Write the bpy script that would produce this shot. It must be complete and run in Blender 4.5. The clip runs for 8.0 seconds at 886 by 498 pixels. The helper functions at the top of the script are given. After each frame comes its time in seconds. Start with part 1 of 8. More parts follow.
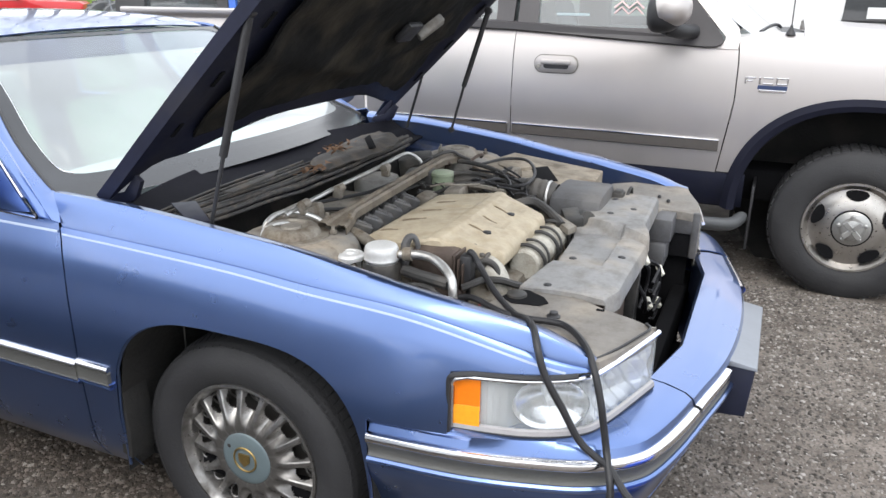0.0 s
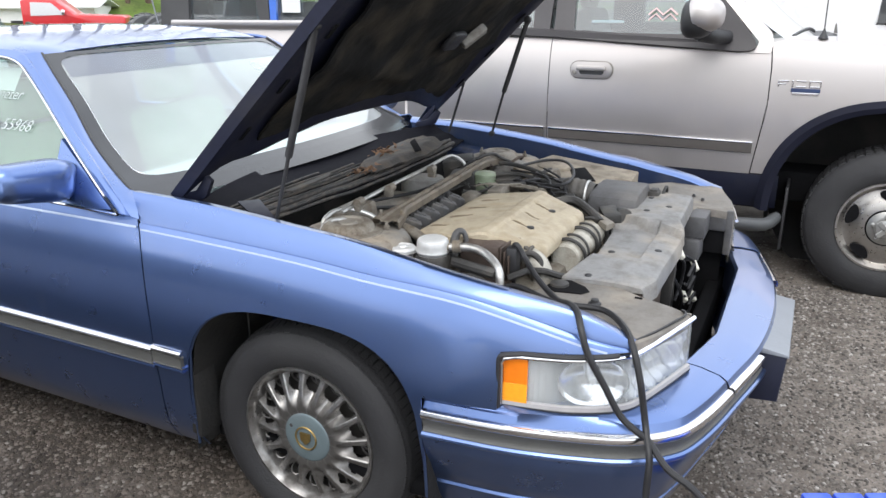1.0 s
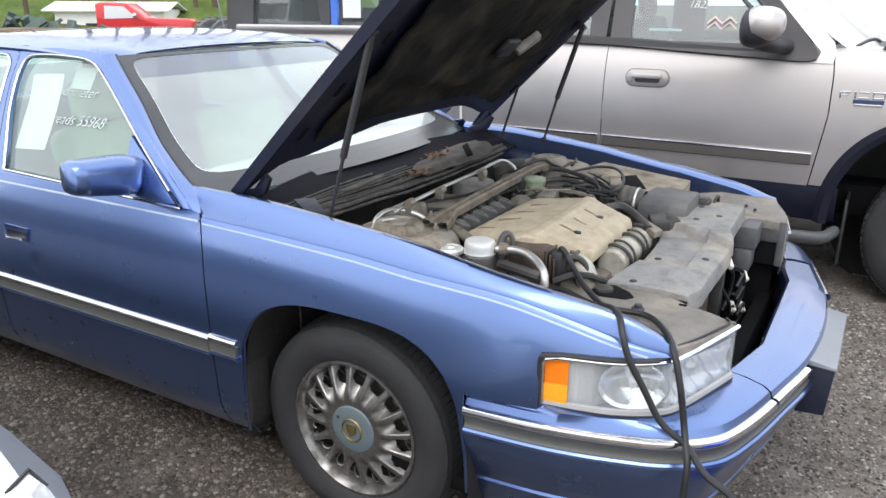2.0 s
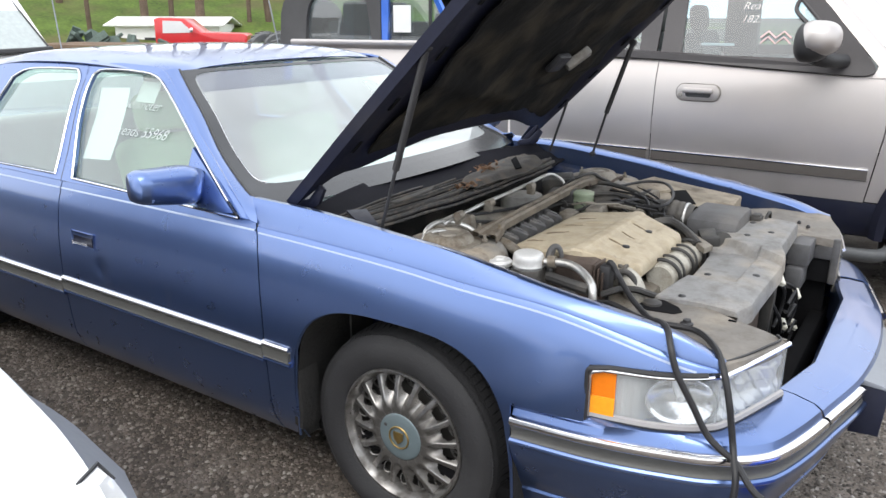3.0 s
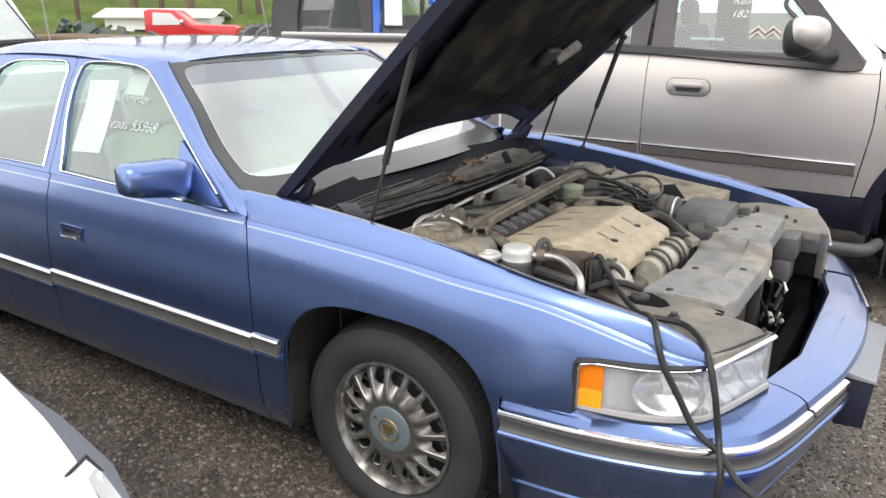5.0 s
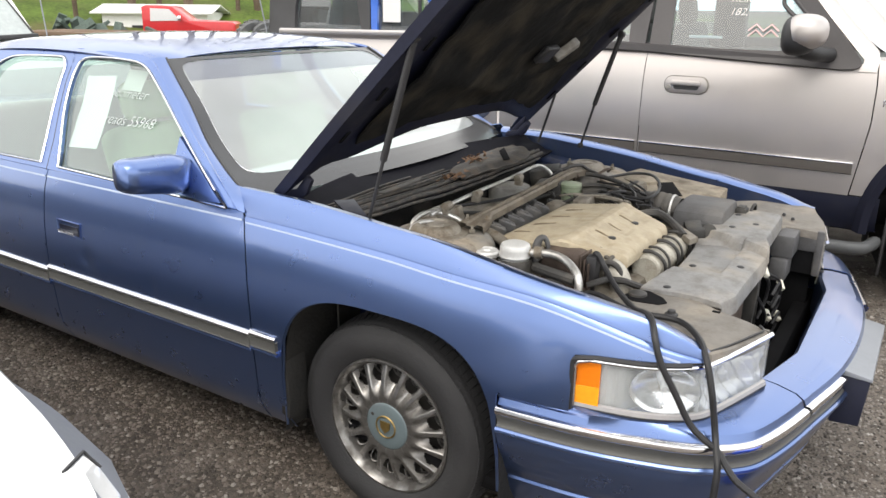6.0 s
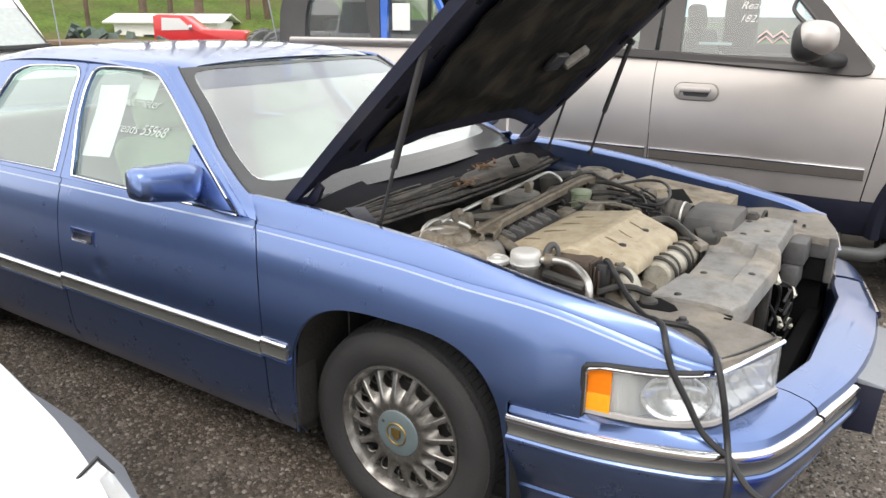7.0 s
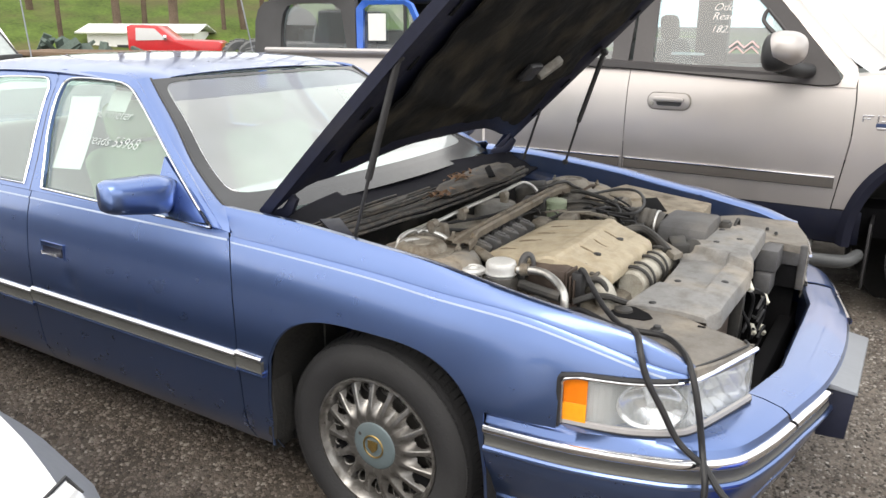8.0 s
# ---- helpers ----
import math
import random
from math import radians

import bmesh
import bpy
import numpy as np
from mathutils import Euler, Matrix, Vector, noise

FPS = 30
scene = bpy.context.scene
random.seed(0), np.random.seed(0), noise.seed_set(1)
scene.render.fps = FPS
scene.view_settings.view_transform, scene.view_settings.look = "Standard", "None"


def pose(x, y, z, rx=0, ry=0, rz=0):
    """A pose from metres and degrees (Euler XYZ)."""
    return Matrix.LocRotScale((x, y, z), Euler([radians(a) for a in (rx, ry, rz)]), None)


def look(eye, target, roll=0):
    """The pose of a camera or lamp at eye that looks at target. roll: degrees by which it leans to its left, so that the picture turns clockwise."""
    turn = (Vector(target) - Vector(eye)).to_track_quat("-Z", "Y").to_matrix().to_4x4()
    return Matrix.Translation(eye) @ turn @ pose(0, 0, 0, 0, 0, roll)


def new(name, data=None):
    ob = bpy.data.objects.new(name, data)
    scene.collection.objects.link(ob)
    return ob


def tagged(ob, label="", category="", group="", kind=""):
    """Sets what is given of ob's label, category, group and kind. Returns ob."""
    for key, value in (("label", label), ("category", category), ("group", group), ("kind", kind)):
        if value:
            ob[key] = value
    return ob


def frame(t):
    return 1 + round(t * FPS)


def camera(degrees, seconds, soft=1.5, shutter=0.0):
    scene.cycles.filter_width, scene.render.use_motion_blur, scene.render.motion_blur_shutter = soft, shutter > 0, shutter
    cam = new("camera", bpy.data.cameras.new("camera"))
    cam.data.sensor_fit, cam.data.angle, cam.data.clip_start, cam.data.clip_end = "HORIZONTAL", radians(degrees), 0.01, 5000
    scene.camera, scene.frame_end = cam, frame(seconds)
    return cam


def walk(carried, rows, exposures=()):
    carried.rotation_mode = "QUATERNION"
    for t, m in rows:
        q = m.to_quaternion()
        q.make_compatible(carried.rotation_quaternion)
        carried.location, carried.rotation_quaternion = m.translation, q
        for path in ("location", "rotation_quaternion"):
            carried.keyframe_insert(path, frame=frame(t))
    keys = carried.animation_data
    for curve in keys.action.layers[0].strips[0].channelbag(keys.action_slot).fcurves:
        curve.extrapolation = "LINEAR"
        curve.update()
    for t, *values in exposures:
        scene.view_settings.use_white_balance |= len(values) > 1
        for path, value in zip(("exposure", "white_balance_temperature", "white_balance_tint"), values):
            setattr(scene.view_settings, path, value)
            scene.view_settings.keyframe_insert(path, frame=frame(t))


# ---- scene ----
cam = camera(61.3, 8.0)
PATH = [
    (0, (1.176, -2.252, 1.54), (0.423, -0.52, 0.883), 0.8),
    (0.5, (1.176, -2.357, 1.544), (0.448, -0.609, 0.9), 1.1),
    (1, (1.197, -2.409, 1.549), (0.365, -0.706, 0.911), -0.1),
    (2.3, (1.239, -2.46, 1.557), (0.238, -0.84, 0.945), 0.1),
    (2.5, (1.241, -2.47, 1.561), (0.205, -0.868, 0.962), -0.2),
    (3, (1.242, -2.486, 1.562), (0.178, -0.9, 0.969), 0.1),
    (3.5, (1.243, -2.487, 1.563), (0.205, -0.893, 0.946), 0.4),
    (4, (1.249, -2.484, 1.565), (0.21, -0.885, 0.961), 0.2),
    (5.5, (1.251, -2.489, 1.563), (0.209, -0.895, 0.95), 0.5),
    (6, (1.251, -2.489, 1.563), (0.215, -0.893, 0.947), 0.6),
    (6.5, (1.251, -2.494, 1.566), (0.177, -0.917, 0.965), -0.1),
    (7, (1.251, -2.495, 1.565), (0.191, -0.908, 0.967), 0.3),
    (7.5, (1.253, -2.494, 1.567), (0.202, -0.899, 0.972), 0.3),
    (8, (1.256, -2.486, 1.568), (0.24, -0.862, 0.994), 0.3),
]
walk(cam, [(t, look(eye, target, roll)) for t, eye, target, roll in PATH],
     [(0.0, 0.40, 6400, 10), (1.0, 0.33, 6350, 10), (2.5, 0.30, 6400, 10), (3.5, 0.30, 6600, 10), (5.5, 0.32, 6900, 10), (8.0, 0.33, 7000, 10)])

import collections

# ---- world, sun ----
world = bpy.data.worlds.new("overcast_sky")
scene.world = world
world.use_nodes = True
wn = world.node_tree.nodes
wl = world.node_tree.links
sky = wn.new("ShaderNodeTexSky")
sky.sky_type = "NISHITA"
sky.sun_disc = False
sky.sun_elevation = radians(50)
sky.sun_rotation = radians(200)
sky.air_density, sky.dust_density, sky.ozone_density = 1.5, 4.0, 1.0
cloud_noise = wn.new("ShaderNodeTexNoise")
cloud_noise.inputs["Scale"].default_value = 2.2
cloud_noise.inputs["Detail"].default_value = 5
cloud_ramp = wn.new("ShaderNodeValToRGB")
cloud_ramp.color_ramp.elements[0].position, cloud_ramp.color_ramp.elements[0].color = 0.3, (5.6, 6.0, 6.6, 1)
cloud_ramp.color_ramp.elements[1].position, cloud_ramp.color_ramp.elements[1].color = 0.7, (9.4, 9.5, 9.6, 1)
wmix = wn.new("ShaderNodeMix")
wmix.data_type = "RGBA"
wmix.inputs[0].default_value = 0.88
wl.new(cloud_noise.outputs["Fac"], cloud_ramp.inputs[0])
wl.new(sky.outputs[0], wmix.inputs[6])
wl.new(cloud_ramp.outputs[0], wmix.inputs[7])
wl.new(wmix.outputs[2], wn["Background"].inputs[0])
wn["Background"].inputs[1].default_value = 0.22

sun = new("sun", bpy.data.lights.new("sun", "SUN"))
sun.data.energy, sun.data.angle, sun.data.color = 1.2, radians(35), (1.0, 0.96, 0.9)
sun.matrix_world = look((2, -6, 9), (0, 0, 0))


# ---- materials ----
def material(name, color, rough=0.5, metal=0.0, vary=0.15, scale=8.0, bump=0.0, bump_scale=60.0, coat=0.0,
             dust=None, dust_amount=0.0, dust_scale=5.0, spec=0.5, rvary=0.1, grime=0.0):
    """Principled surface: colour varied at two scales, an optional second (dust, stain) colour, and fine relief."""
    m = bpy.data.materials.new(name)
    m.use_nodes = True
    n, l = m.node_tree.nodes, m.node_tree.links
    b = n["Principled BSDF"]
    tc = n.new("ShaderNodeTexCoord")
    def noise_node(s, detail=4.0):
        t = n.new("ShaderNodeTexNoise")
        t.inputs["Scale"].default_value, t.inputs["Detail"].default_value = s, detail
        l.new(tc.outputs["Object"], t.inputs["Vector"])
        return t
    big, fine = noise_node(scale), noise_node(scale * 9, 6.0)
    add = n.new("ShaderNodeMath")
    add.operation = "MULTIPLY_ADD"
    add.inputs[1].default_value = 0.5
    l.new(fine.outputs["Fac"], add.inputs[0])
    half = n.new("ShaderNodeMath")
    half.operation = "MULTIPLY"
    half.inputs[1].default_value = 0.5
    l.new(big.outputs["Fac"], half.inputs[0])
    l.new(half.outputs[0], add.inputs[2])
    ramp = n.new("ShaderNodeValToRGB")
    lo = [c * (1 - vary) for c in color]
    hi = [min(1.0, c * (1 + vary)) for c in color]
    ramp.color_ramp.elements[0].position, ramp.color_ramp.elements[0].color = 0.3, (*lo, 1)
    ramp.color_ramp.elements[1].position, ramp.color_ramp.elements[1].color = 0.7, (*hi, 1)
    l.new(add.outputs[0], ramp.inputs[0])
    out = ramp.outputs[0]
    rr = n.new("ShaderNodeMapRange")
    rr.inputs[3].default_value, rr.inputs[4].default_value = max(0.0, rough - rvary), min(1.0, rough + rvary)
    l.new(fine.outputs["Fac"], rr.inputs[0])
    rough_out = rr.outputs[0]
    if dust:
        dn = noise_node(dust_scale, 8.0)
        dr = n.new("ShaderNodeMapRange")
        dr.inputs[1].default_value, dr.inputs[2].default_value = 0.62 - 0.35 * dust_amount, 0.82 - 0.35 * dust_amount
        dr.inputs[4].default_value = min(1.0, dust_amount * 1.3)
        l.new(dn.outputs["Fac"], dr.inputs[0])
        mx = n.new("ShaderNodeMix")
        mx.data_type = "RGBA"
        l.new(dr.outputs[0], mx.inputs[0])
        l.new(out, mx.inputs[6])
        mx.inputs[7].default_value = (*dust, 1)
        out = mx.outputs[2]
        mr = n.new("ShaderNodeMix")
        l.new(dr.outputs[0], mr.inputs[0])
        l.new(rough_out, mr.inputs[2])
        mr.inputs[3].default_value = 0.9
        rough_out = mr.outputs[0]
    if grime:
        # oily dirt in small ragged patches
        gn, gr, gm = noise_node(16.0, 10.0), n.new("ShaderNodeMapRange"), n.new("ShaderNodeMix")
        gn.inputs["Roughness"].default_value = 0.68
        gr.inputs[1].default_value, gr.inputs[2].default_value, gr.inputs[4].default_value = 0.47, 0.66, grime
        gm.data_type, gm.blend_type = "RGBA", "MULTIPLY"
        l.new(gn.outputs["Fac"], gr.inputs[0])
        l.new(gr.outputs[0], gm.inputs[0])
        l.new(out, gm.inputs[6])
        gm.inputs[7].default_value = (0.30, 0.235, 0.17, 1)
        out = gm.outputs[2]
    l.new(out, b.inputs["Base Color"])
    l.new(rough_out, b.inputs["Roughness"])
    b.inputs["Metallic"].default_value = metal
    b.inputs["Specular IOR Level"].default_value = spec
    if coat:
        b.inputs["Coat Weight"].default_value = coat
        b.inputs["Coat Roughness"].default_value = 0.04
    if bump:
        bn = noise_node(bump_scale, 5.0)
        bp = n.new("ShaderNodeBump")
        bp.inputs["Strength"].default_value, bp.inputs["Distance"].default_value = bump, 0.01
        l.new(bn.outputs["Fac"], bp.inputs["Height"])
        l.new(bp.outputs[0], b.inputs["Normal"])
    return m


def glass_material(name, tint, rough=0.0, reflect=1.0, film=0.0):
    """Thin glazing: tinted see-through with a Fresnel gloss and, where film is set, a pale diffuse film painted for
    dust and sky haze.
    """
    m = bpy.data.materials.new(name)
    m.use_nodes = True
    n, l = m.node_tree.nodes, m.node_tree.links
    n.remove(n["Principled BSDF"])
    tr, gl, fr, mx = n.new("ShaderNodeBsdfTransparent"), n.new("ShaderNodeBsdfGlossy"), n.new("ShaderNodeLayerWeight"), n.new("ShaderNodeMixShader")
    tr.inputs[0].default_value = (*tint, 1)
    gl.inputs["Roughness"].default_value = rough
    fr.inputs[0].default_value = 0.5
    p5 = n.new("ShaderNodeMath")
    p5.operation = "POWER"
    p5.inputs[1].default_value = 4.0
    l.new(fr.outputs["Facing"], p5.inputs[0])
    base = n.new("ShaderNodeMath")
    base.operation = "MULTIPLY_ADD"
    base.inputs[1].default_value, base.inputs[2].default_value = 0.92, 0.08
    l.new(p5.outputs[0], base.inputs[0])
    mul = n.new("ShaderNodeMath")
    mul.operation = "MULTIPLY"
    mul.inputs[1].default_value = reflect
    mul.use_clamp = True
    l.new(base.outputs[0], mul.inputs[0])
    l.new(mul.outputs[0], mx.inputs[0])
    l.new(tr.outputs[0], mx.inputs[1])
    l.new(gl.outputs[0], mx.inputs[2])
    out = mx.outputs[0]
    if film:
        df, fm = n.new("ShaderNodeBsdfDiffuse"), n.new("ShaderNodeMixShader")
        df.inputs[0].default_value = (0.80, 0.85, 0.86, 1)
        tc, ns, mr = n.new("ShaderNodeTexCoord"), n.new("ShaderNodeTexNoise"), n.new("ShaderNodeMapRange")
        ns.inputs["Scale"].default_value = 2.5
        mr.inputs[3].default_value, mr.inputs[4].default_value = film * 0.7, film * 1.3
        l.new(tc.outputs["Object"], ns.inputs["Vector"])
        l.new(ns.outputs["Fac"], mr.inputs[0])
        l.new(mr.outputs[0], fm.inputs[0])
        l.new(out, fm.inputs[1])
        l.new(df.outputs[0], fm.inputs[2])
        out = fm.outputs[0]
    l.new(out, n["Material Output"].inputs[0])
    return m


DUSTY = (0.34, 0.31, 0.26)
BLUE = material("blue_metallic_paint", (0.120, 0.188, 0.396), 0.28, 0.92, 0.03, 1.5, coat=0.8, rvary=0.02)
TAN = material("champagne_metallic_paint", (0.482, 0.451, 0.437), 0.40, 0.78, 0.03, 1.2, coat=0.3, dust=(0.40, 0.36, 0.31), dust_amount=0.12, dust_scale=2.0)
NAVY = material("navy_paint", (0.006, 0.008, 0.022), 0.45, 0.1, 0.2, 3.0, coat=0.2, dust=(0.07, 0.065, 0.06), dust_amount=0.12)
WHITE = material("white_car_paint", (0.80, 0.80, 0.80), 0.3, 0.0, 0.02, 2.0, coat=1.0)
RED = material("red_car_paint", (0.55, 0.02, 0.025), 0.35, 0.0, 0.1, 2.0, coat=0.5)
MIDBLUE = material("bright_blue_paint", (0.03, 0.13, 0.55), 0.35, 0.1, 0.1, 3.0, coat=0.5)
CHROME = material("chrome", (0.78, 0.78, 0.80), 0.14, 1.0, 0.05, 20, rvary=0.06)
GREYTRIM = material("grey_rubber_trim", (0.085, 0.085, 0.080), 0.5, 0.0, 0.15, 12, bump=0.1, bump_scale=200)
BLACKPL = material("black_plastic", (0.022, 0.022, 0.024), 0.5, 0.0, 0.3, 10, bump=0.1, bump_scale=150)
DUSTBLACK = material("dusty_black_plastic", (0.028, 0.027, 0.026), 0.55, 0.0, 0.3, 9, bump=0.15, bump_scale=90, dust=(0.18, 0.16, 0.135), dust_amount=0.32, dust_scale=8)
DUSTGREY = material("dusty_grey_panel", (0.20, 0.195, 0.185), 0.65, 0.0, 0.18, 7, bump=0.08, bump_scale=120, dust=(0.40, 0.37, 0.32), dust_amount=0.5, dust_scale=5, grime=0.50)
DUSTMETAL = material("dusty_metal", (0.21, 0.19, 0.16), 0.55, 0.25, 0.25, 12, bump=0.15, bump_scale=80, dust=(0.33, 0.28, 0.21), dust_amount=0.4, dust_scale=8, grime=0.85)
ALLOY = material("engine_aluminium", (0.50, 0.50, 0.49), 0.4, 0.8, 0.15, 20, bump=0.08, bump_scale=120, dust=DUSTY, dust_amount=0.2, grime=0.50)
BEIGE = material("dusty_beige_cover", (0.385, 0.330, 0.240), 0.6, 0.05, 0.14, 9, bump=0.12, bump_scale=120, dust=(0.29, 0.235, 0.15), dust_amount=0.40, dust_scale=14, grime=0.28)
RUBBER = material("tyre_rubber", (0.022, 0.022, 0.024), 0.7, 0.0, 0.2, 9, bump=0.2, bump_scale=120, dust=(0.045, 0.045, 0.046), dust_amount=0.42, dust_scale=4)
WHEELMETAL = material("wheel_alloy", (0.28, 0.273, 0.265), 0.30, 0.9, 0.15, 15, dust=(0.066, 0.059, 0.052), dust_amount=0.54, dust_scale=16)
WHEELDARK = material("wheel_recess", (0.03, 0.027, 0.025), 0.7, 0.0, 0.3, 15)
HUBGREY = material("hub_cap_grey_blue", (0.135, 0.175, 0.19), 0.5, 0.2, 0.1, 20, dust=(0.15, 0.145, 0.135), dust_amount=0.25)
GOLD = material("gold_emblem", (0.36, 0.25, 0.09), 0.4, 0.85, 0.3, 60)
AMBERLOW = material("amber_lens_lower", (1.0, 0.36, 0.02), 0.2, 0.0, 0.1, 90, coat=1.0)
AMBER = material("amber_lens", (0.80, 0.20, 0.008), 0.15, 0.0, 0.08, 60, coat=1.0)
REFLECTOR = material("lamp_reflector", (0.84, 0.85, 0.86), 0.12, 0.95, 0.05, 30)
PAPER = material("white_paper", (0.70, 0.71, 0.71), 0.8, 0.0, 0.03, 10)
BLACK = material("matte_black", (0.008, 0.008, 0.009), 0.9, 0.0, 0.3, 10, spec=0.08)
HOODPAD = material("worn_hood_insulation", (0.010, 0.010, 0.010), 0.95, 0.0, 0.5, 5, bump=0.6, bump_scale=25, dust=(0.060, 0.050, 0.035), dust_amount=0.45, dust_scale=5, spec=0.15)
HOODSTEEL = material("hood_inner_dark_blue", (0.012, 0.014, 0.030), 0.5, 0.2, 0.25, 6, dust=(0.06, 0.055, 0.05), dust_amount=0.25, dust_scale=5, spec=0.3)
SEAT = material("pale_grey_leather", (0.50, 0.52, 0.50), 0.55, 0.0, 0.08, 8)
SEATGREEN = material("pale_green_cloth_cover", (0.52, 0.66, 0.46), 0.8, 0.0, 0.06, 8)
DASHPALE = material("pale_dashboard", (0.58, 0.60, 0.63), 0.7, 0.0, 0.08, 6)
DASH = material("grey_dashboard", (0.10, 0.105, 0.105), 0.7, 0.0, 0.1, 8)
CABLE = material("black_cable_rubber", (0.020, 0.020, 0.022), 0.45, 0.0, 0.3, 30, spec=0.35)
GLASS = glass_material("clear_glass", (0.70, 0.84, 0.79), 0.0, 1.3, 0.12)
WINDSHIELD = glass_material("windshield_glass", (0.70, 0.84, 0.79), 0.0, 1.2, 0.27)
LENS = glass_material("lamp_lens_glass", (0.93, 0.94, 0.95), 0.06, 1.0, 0.20)


def flute_lens():
    """Fine upright flutes of the lamp glass: their glints are painted as narrow pale lines in its film."""
    n, l = LENS.node_tree.nodes, LENS.node_tree.links
    tc, add, wv, mr = n.new("ShaderNodeTexCoord"), n.new("ShaderNodeSeparateXYZ"), n.new("ShaderNodeMath"), n.new("ShaderNodeMapRange")
    mul, sub = n.new("ShaderNodeMath"), n.new("ShaderNodeMath")
    l.new(tc.outputs["Object"], add.inputs[0])
    sub.operation = "SUBTRACT"
    l.new(add.outputs[0], sub.inputs[0])
    l.new(add.outputs[1], sub.inputs[1])
    mul.operation, mul.inputs[1].default_value = "MULTIPLY", 1250.0
    l.new(sub.outputs[0], mul.inputs[0])
    wv.operation = "SINE"
    l.new(mul.outputs[0], wv.inputs[0])
    mr.inputs[1].default_value, mr.inputs[2].default_value, mr.inputs[3].default_value, mr.inputs[4].default_value = -1.0, 1.0, 0.10, 0.27
    l.new(wv.outputs[0], mr.inputs[0])
    for node in n:
        if node.type == "MIX_SHADER" and node.inputs[2].is_linked and node.inputs[2].links[0].from_node.type == "BSDF_DIFFUSE":
            l.new(mr.outputs[0], node.inputs[0])


flute_lens()

BORDER = material("printed_glass_border", (0.030, 0.032, 0.036), 0.18, 0, 0.1, 20, spec=0.5)
STRIPE = material("silver_pinstripe", (0.37, 0.44, 0.57), 0.5, 0.1, 0.08, 20)
WELL = material("wheel_well_black", (0.010, 0.010, 0.010), 0.9, 0, 0.3, 6, bump=0.4, bump_scale=60, dust=(0.030, 0.027, 0.024), dust_amount=0.45)
MOUNT = material("plate_mount_navy", (0.016, 0.018, 0.032), 0.55, 0, 0.2, 8, spec=0.3)
LEDGE = material("ledge_grey_blue", (0.21, 0.225, 0.25), 0.5, 0.1, 0.1, 8)
LAMPBOWL = material("lamp_bowl", (0.62, 0.63, 0.64), 0.32, 0.55, 0.10, 30)
TRUCKSTRIP = material("truck_strip_brown_grey", (0.075, 0.067, 0.062), 0.5, 0, 0.1, 6)
TRUCKBELT = material("truck_frame_dark_grey", (0.050, 0.046, 0.048), 0.5, 0, 0.12, 6)
TGLASS = glass_material("truck_side_glass", (0.48, 0.65, 0.69), 0.0, 1.9, 0.08)
TWS = glass_material("truck_windshield_glass", (0.78, 0.86, 0.84), 0.02, 2.0)
FLARE = material("flare_navy_plastic", (0.007, 0.008, 0.018), 0.7, 0, 0.2, 5, spec=0.2)
BADGEBLUE = material("badge_blue", (0.03, 0.05, 0.12), 0.4, 0.1, 0.1, 20)
STEPBAR = material("step_bar_grey", (0.10, 0.105, 0.11), 0.5, 0.2, 0.15, 6, dust=DUSTY, dust_amount=0.25)
TRUCKRIM = material("truck_rim_silver", (0.42, 0.40, 0.375), 0.30, 0.9, 0.12, 6)
TRUCKHUB = material("truck_hub_grey", (0.36, 0.36, 0.35), 0.35, 0.7, 0.12, 15, dust=(0.2, 0.17, 0.14), dust_amount=0.25)
SHEDWHITE = material("shed_white_paint", (0.78, 0.78, 0.76), 0.7, 0, 0.05, 1.0)
# opaque pane, the mirrored sky's paleness put into its base colour
PALEGLASS = material("painted_sky_glass", (0.34, 0.38, 0.38), 0.08, 0.0, 0.15, 3.0, coat=0.6)
COILGREY = material("coil_pack_grey", (0.085, 0.085, 0.088), 0.5, 0.1, 0.2, 14, bump=0.1, bump_scale=120, dust=(0.22, 0.20, 0.17), dust_amount=0.38, dust_scale=14, grime=0.50)
GRASS = material("hill_grass", (0.085, 0.130, 0.024), 0.9, 0, 0.55, 0.8, bump=0.8, bump_scale=2.0, dust=(0.12, 0.095, 0.050), dust_amount=0.5, dust_scale=0.45, spec=0.2)
BARK = material("tree_bark", (0.12, 0.09, 0.065), 0.9, 0, 0.35, 3.0, bump=0.6, bump_scale=14, spec=0.2)
TOTEBLUE = material("blue_plastic", (0.035, 0.10, 0.62), 0.4, 0, 0.08, 10, coat=0.2)
FARGLASS = material("far_car_glass", (0.03, 0.035, 0.04), 0.06, 0, 0.1, 5, coat=1.0)
SHADE = glass_material("shade_band_glass", (0.70, 0.71, 0.77), 0.02, 0.5)
FADEDBLACK = material("faded_black_top", (0.055, 0.055, 0.058), 0.6, 0, 0.15, 3.0)
RUNNER = material("runner_pale_metal", (0.40, 0.385, 0.34), 0.6, 0.15, 0.2, 25, bump=0.15, bump_scale=150, dust=(0.20, 0.165, 0.115), dust_amount=0.35, dust_scale=14, grime=0.60)
def stone_material(name, cols):
    m = material(name, (0.20, 0.18, 0.16), 0.85, 0, 0.25, 40.0, spec=0.3)
    n, l = m.node_tree.nodes, m.node_tree.links
    geo, ramp = n.new("ShaderNodeNewGeometry"), n.new("ShaderNodeValToRGB")
    l.new(geo.outputs["Random Per Island"], ramp.inputs[0])
    ramp.color_ramp.elements[0].color = (*cols[0][1], 1)
    ramp.color_ramp.elements[1].position, ramp.color_ramp.elements[1].color = cols[-1][0], (*cols[-1][1], 1)
    for p, c in cols[1:-1]:
        ramp.color_ramp.elements.new(p).color = (*c, 1)
    l.new(ramp.outputs[0], n["Principled BSDF"].inputs["Base Color"])
    return m


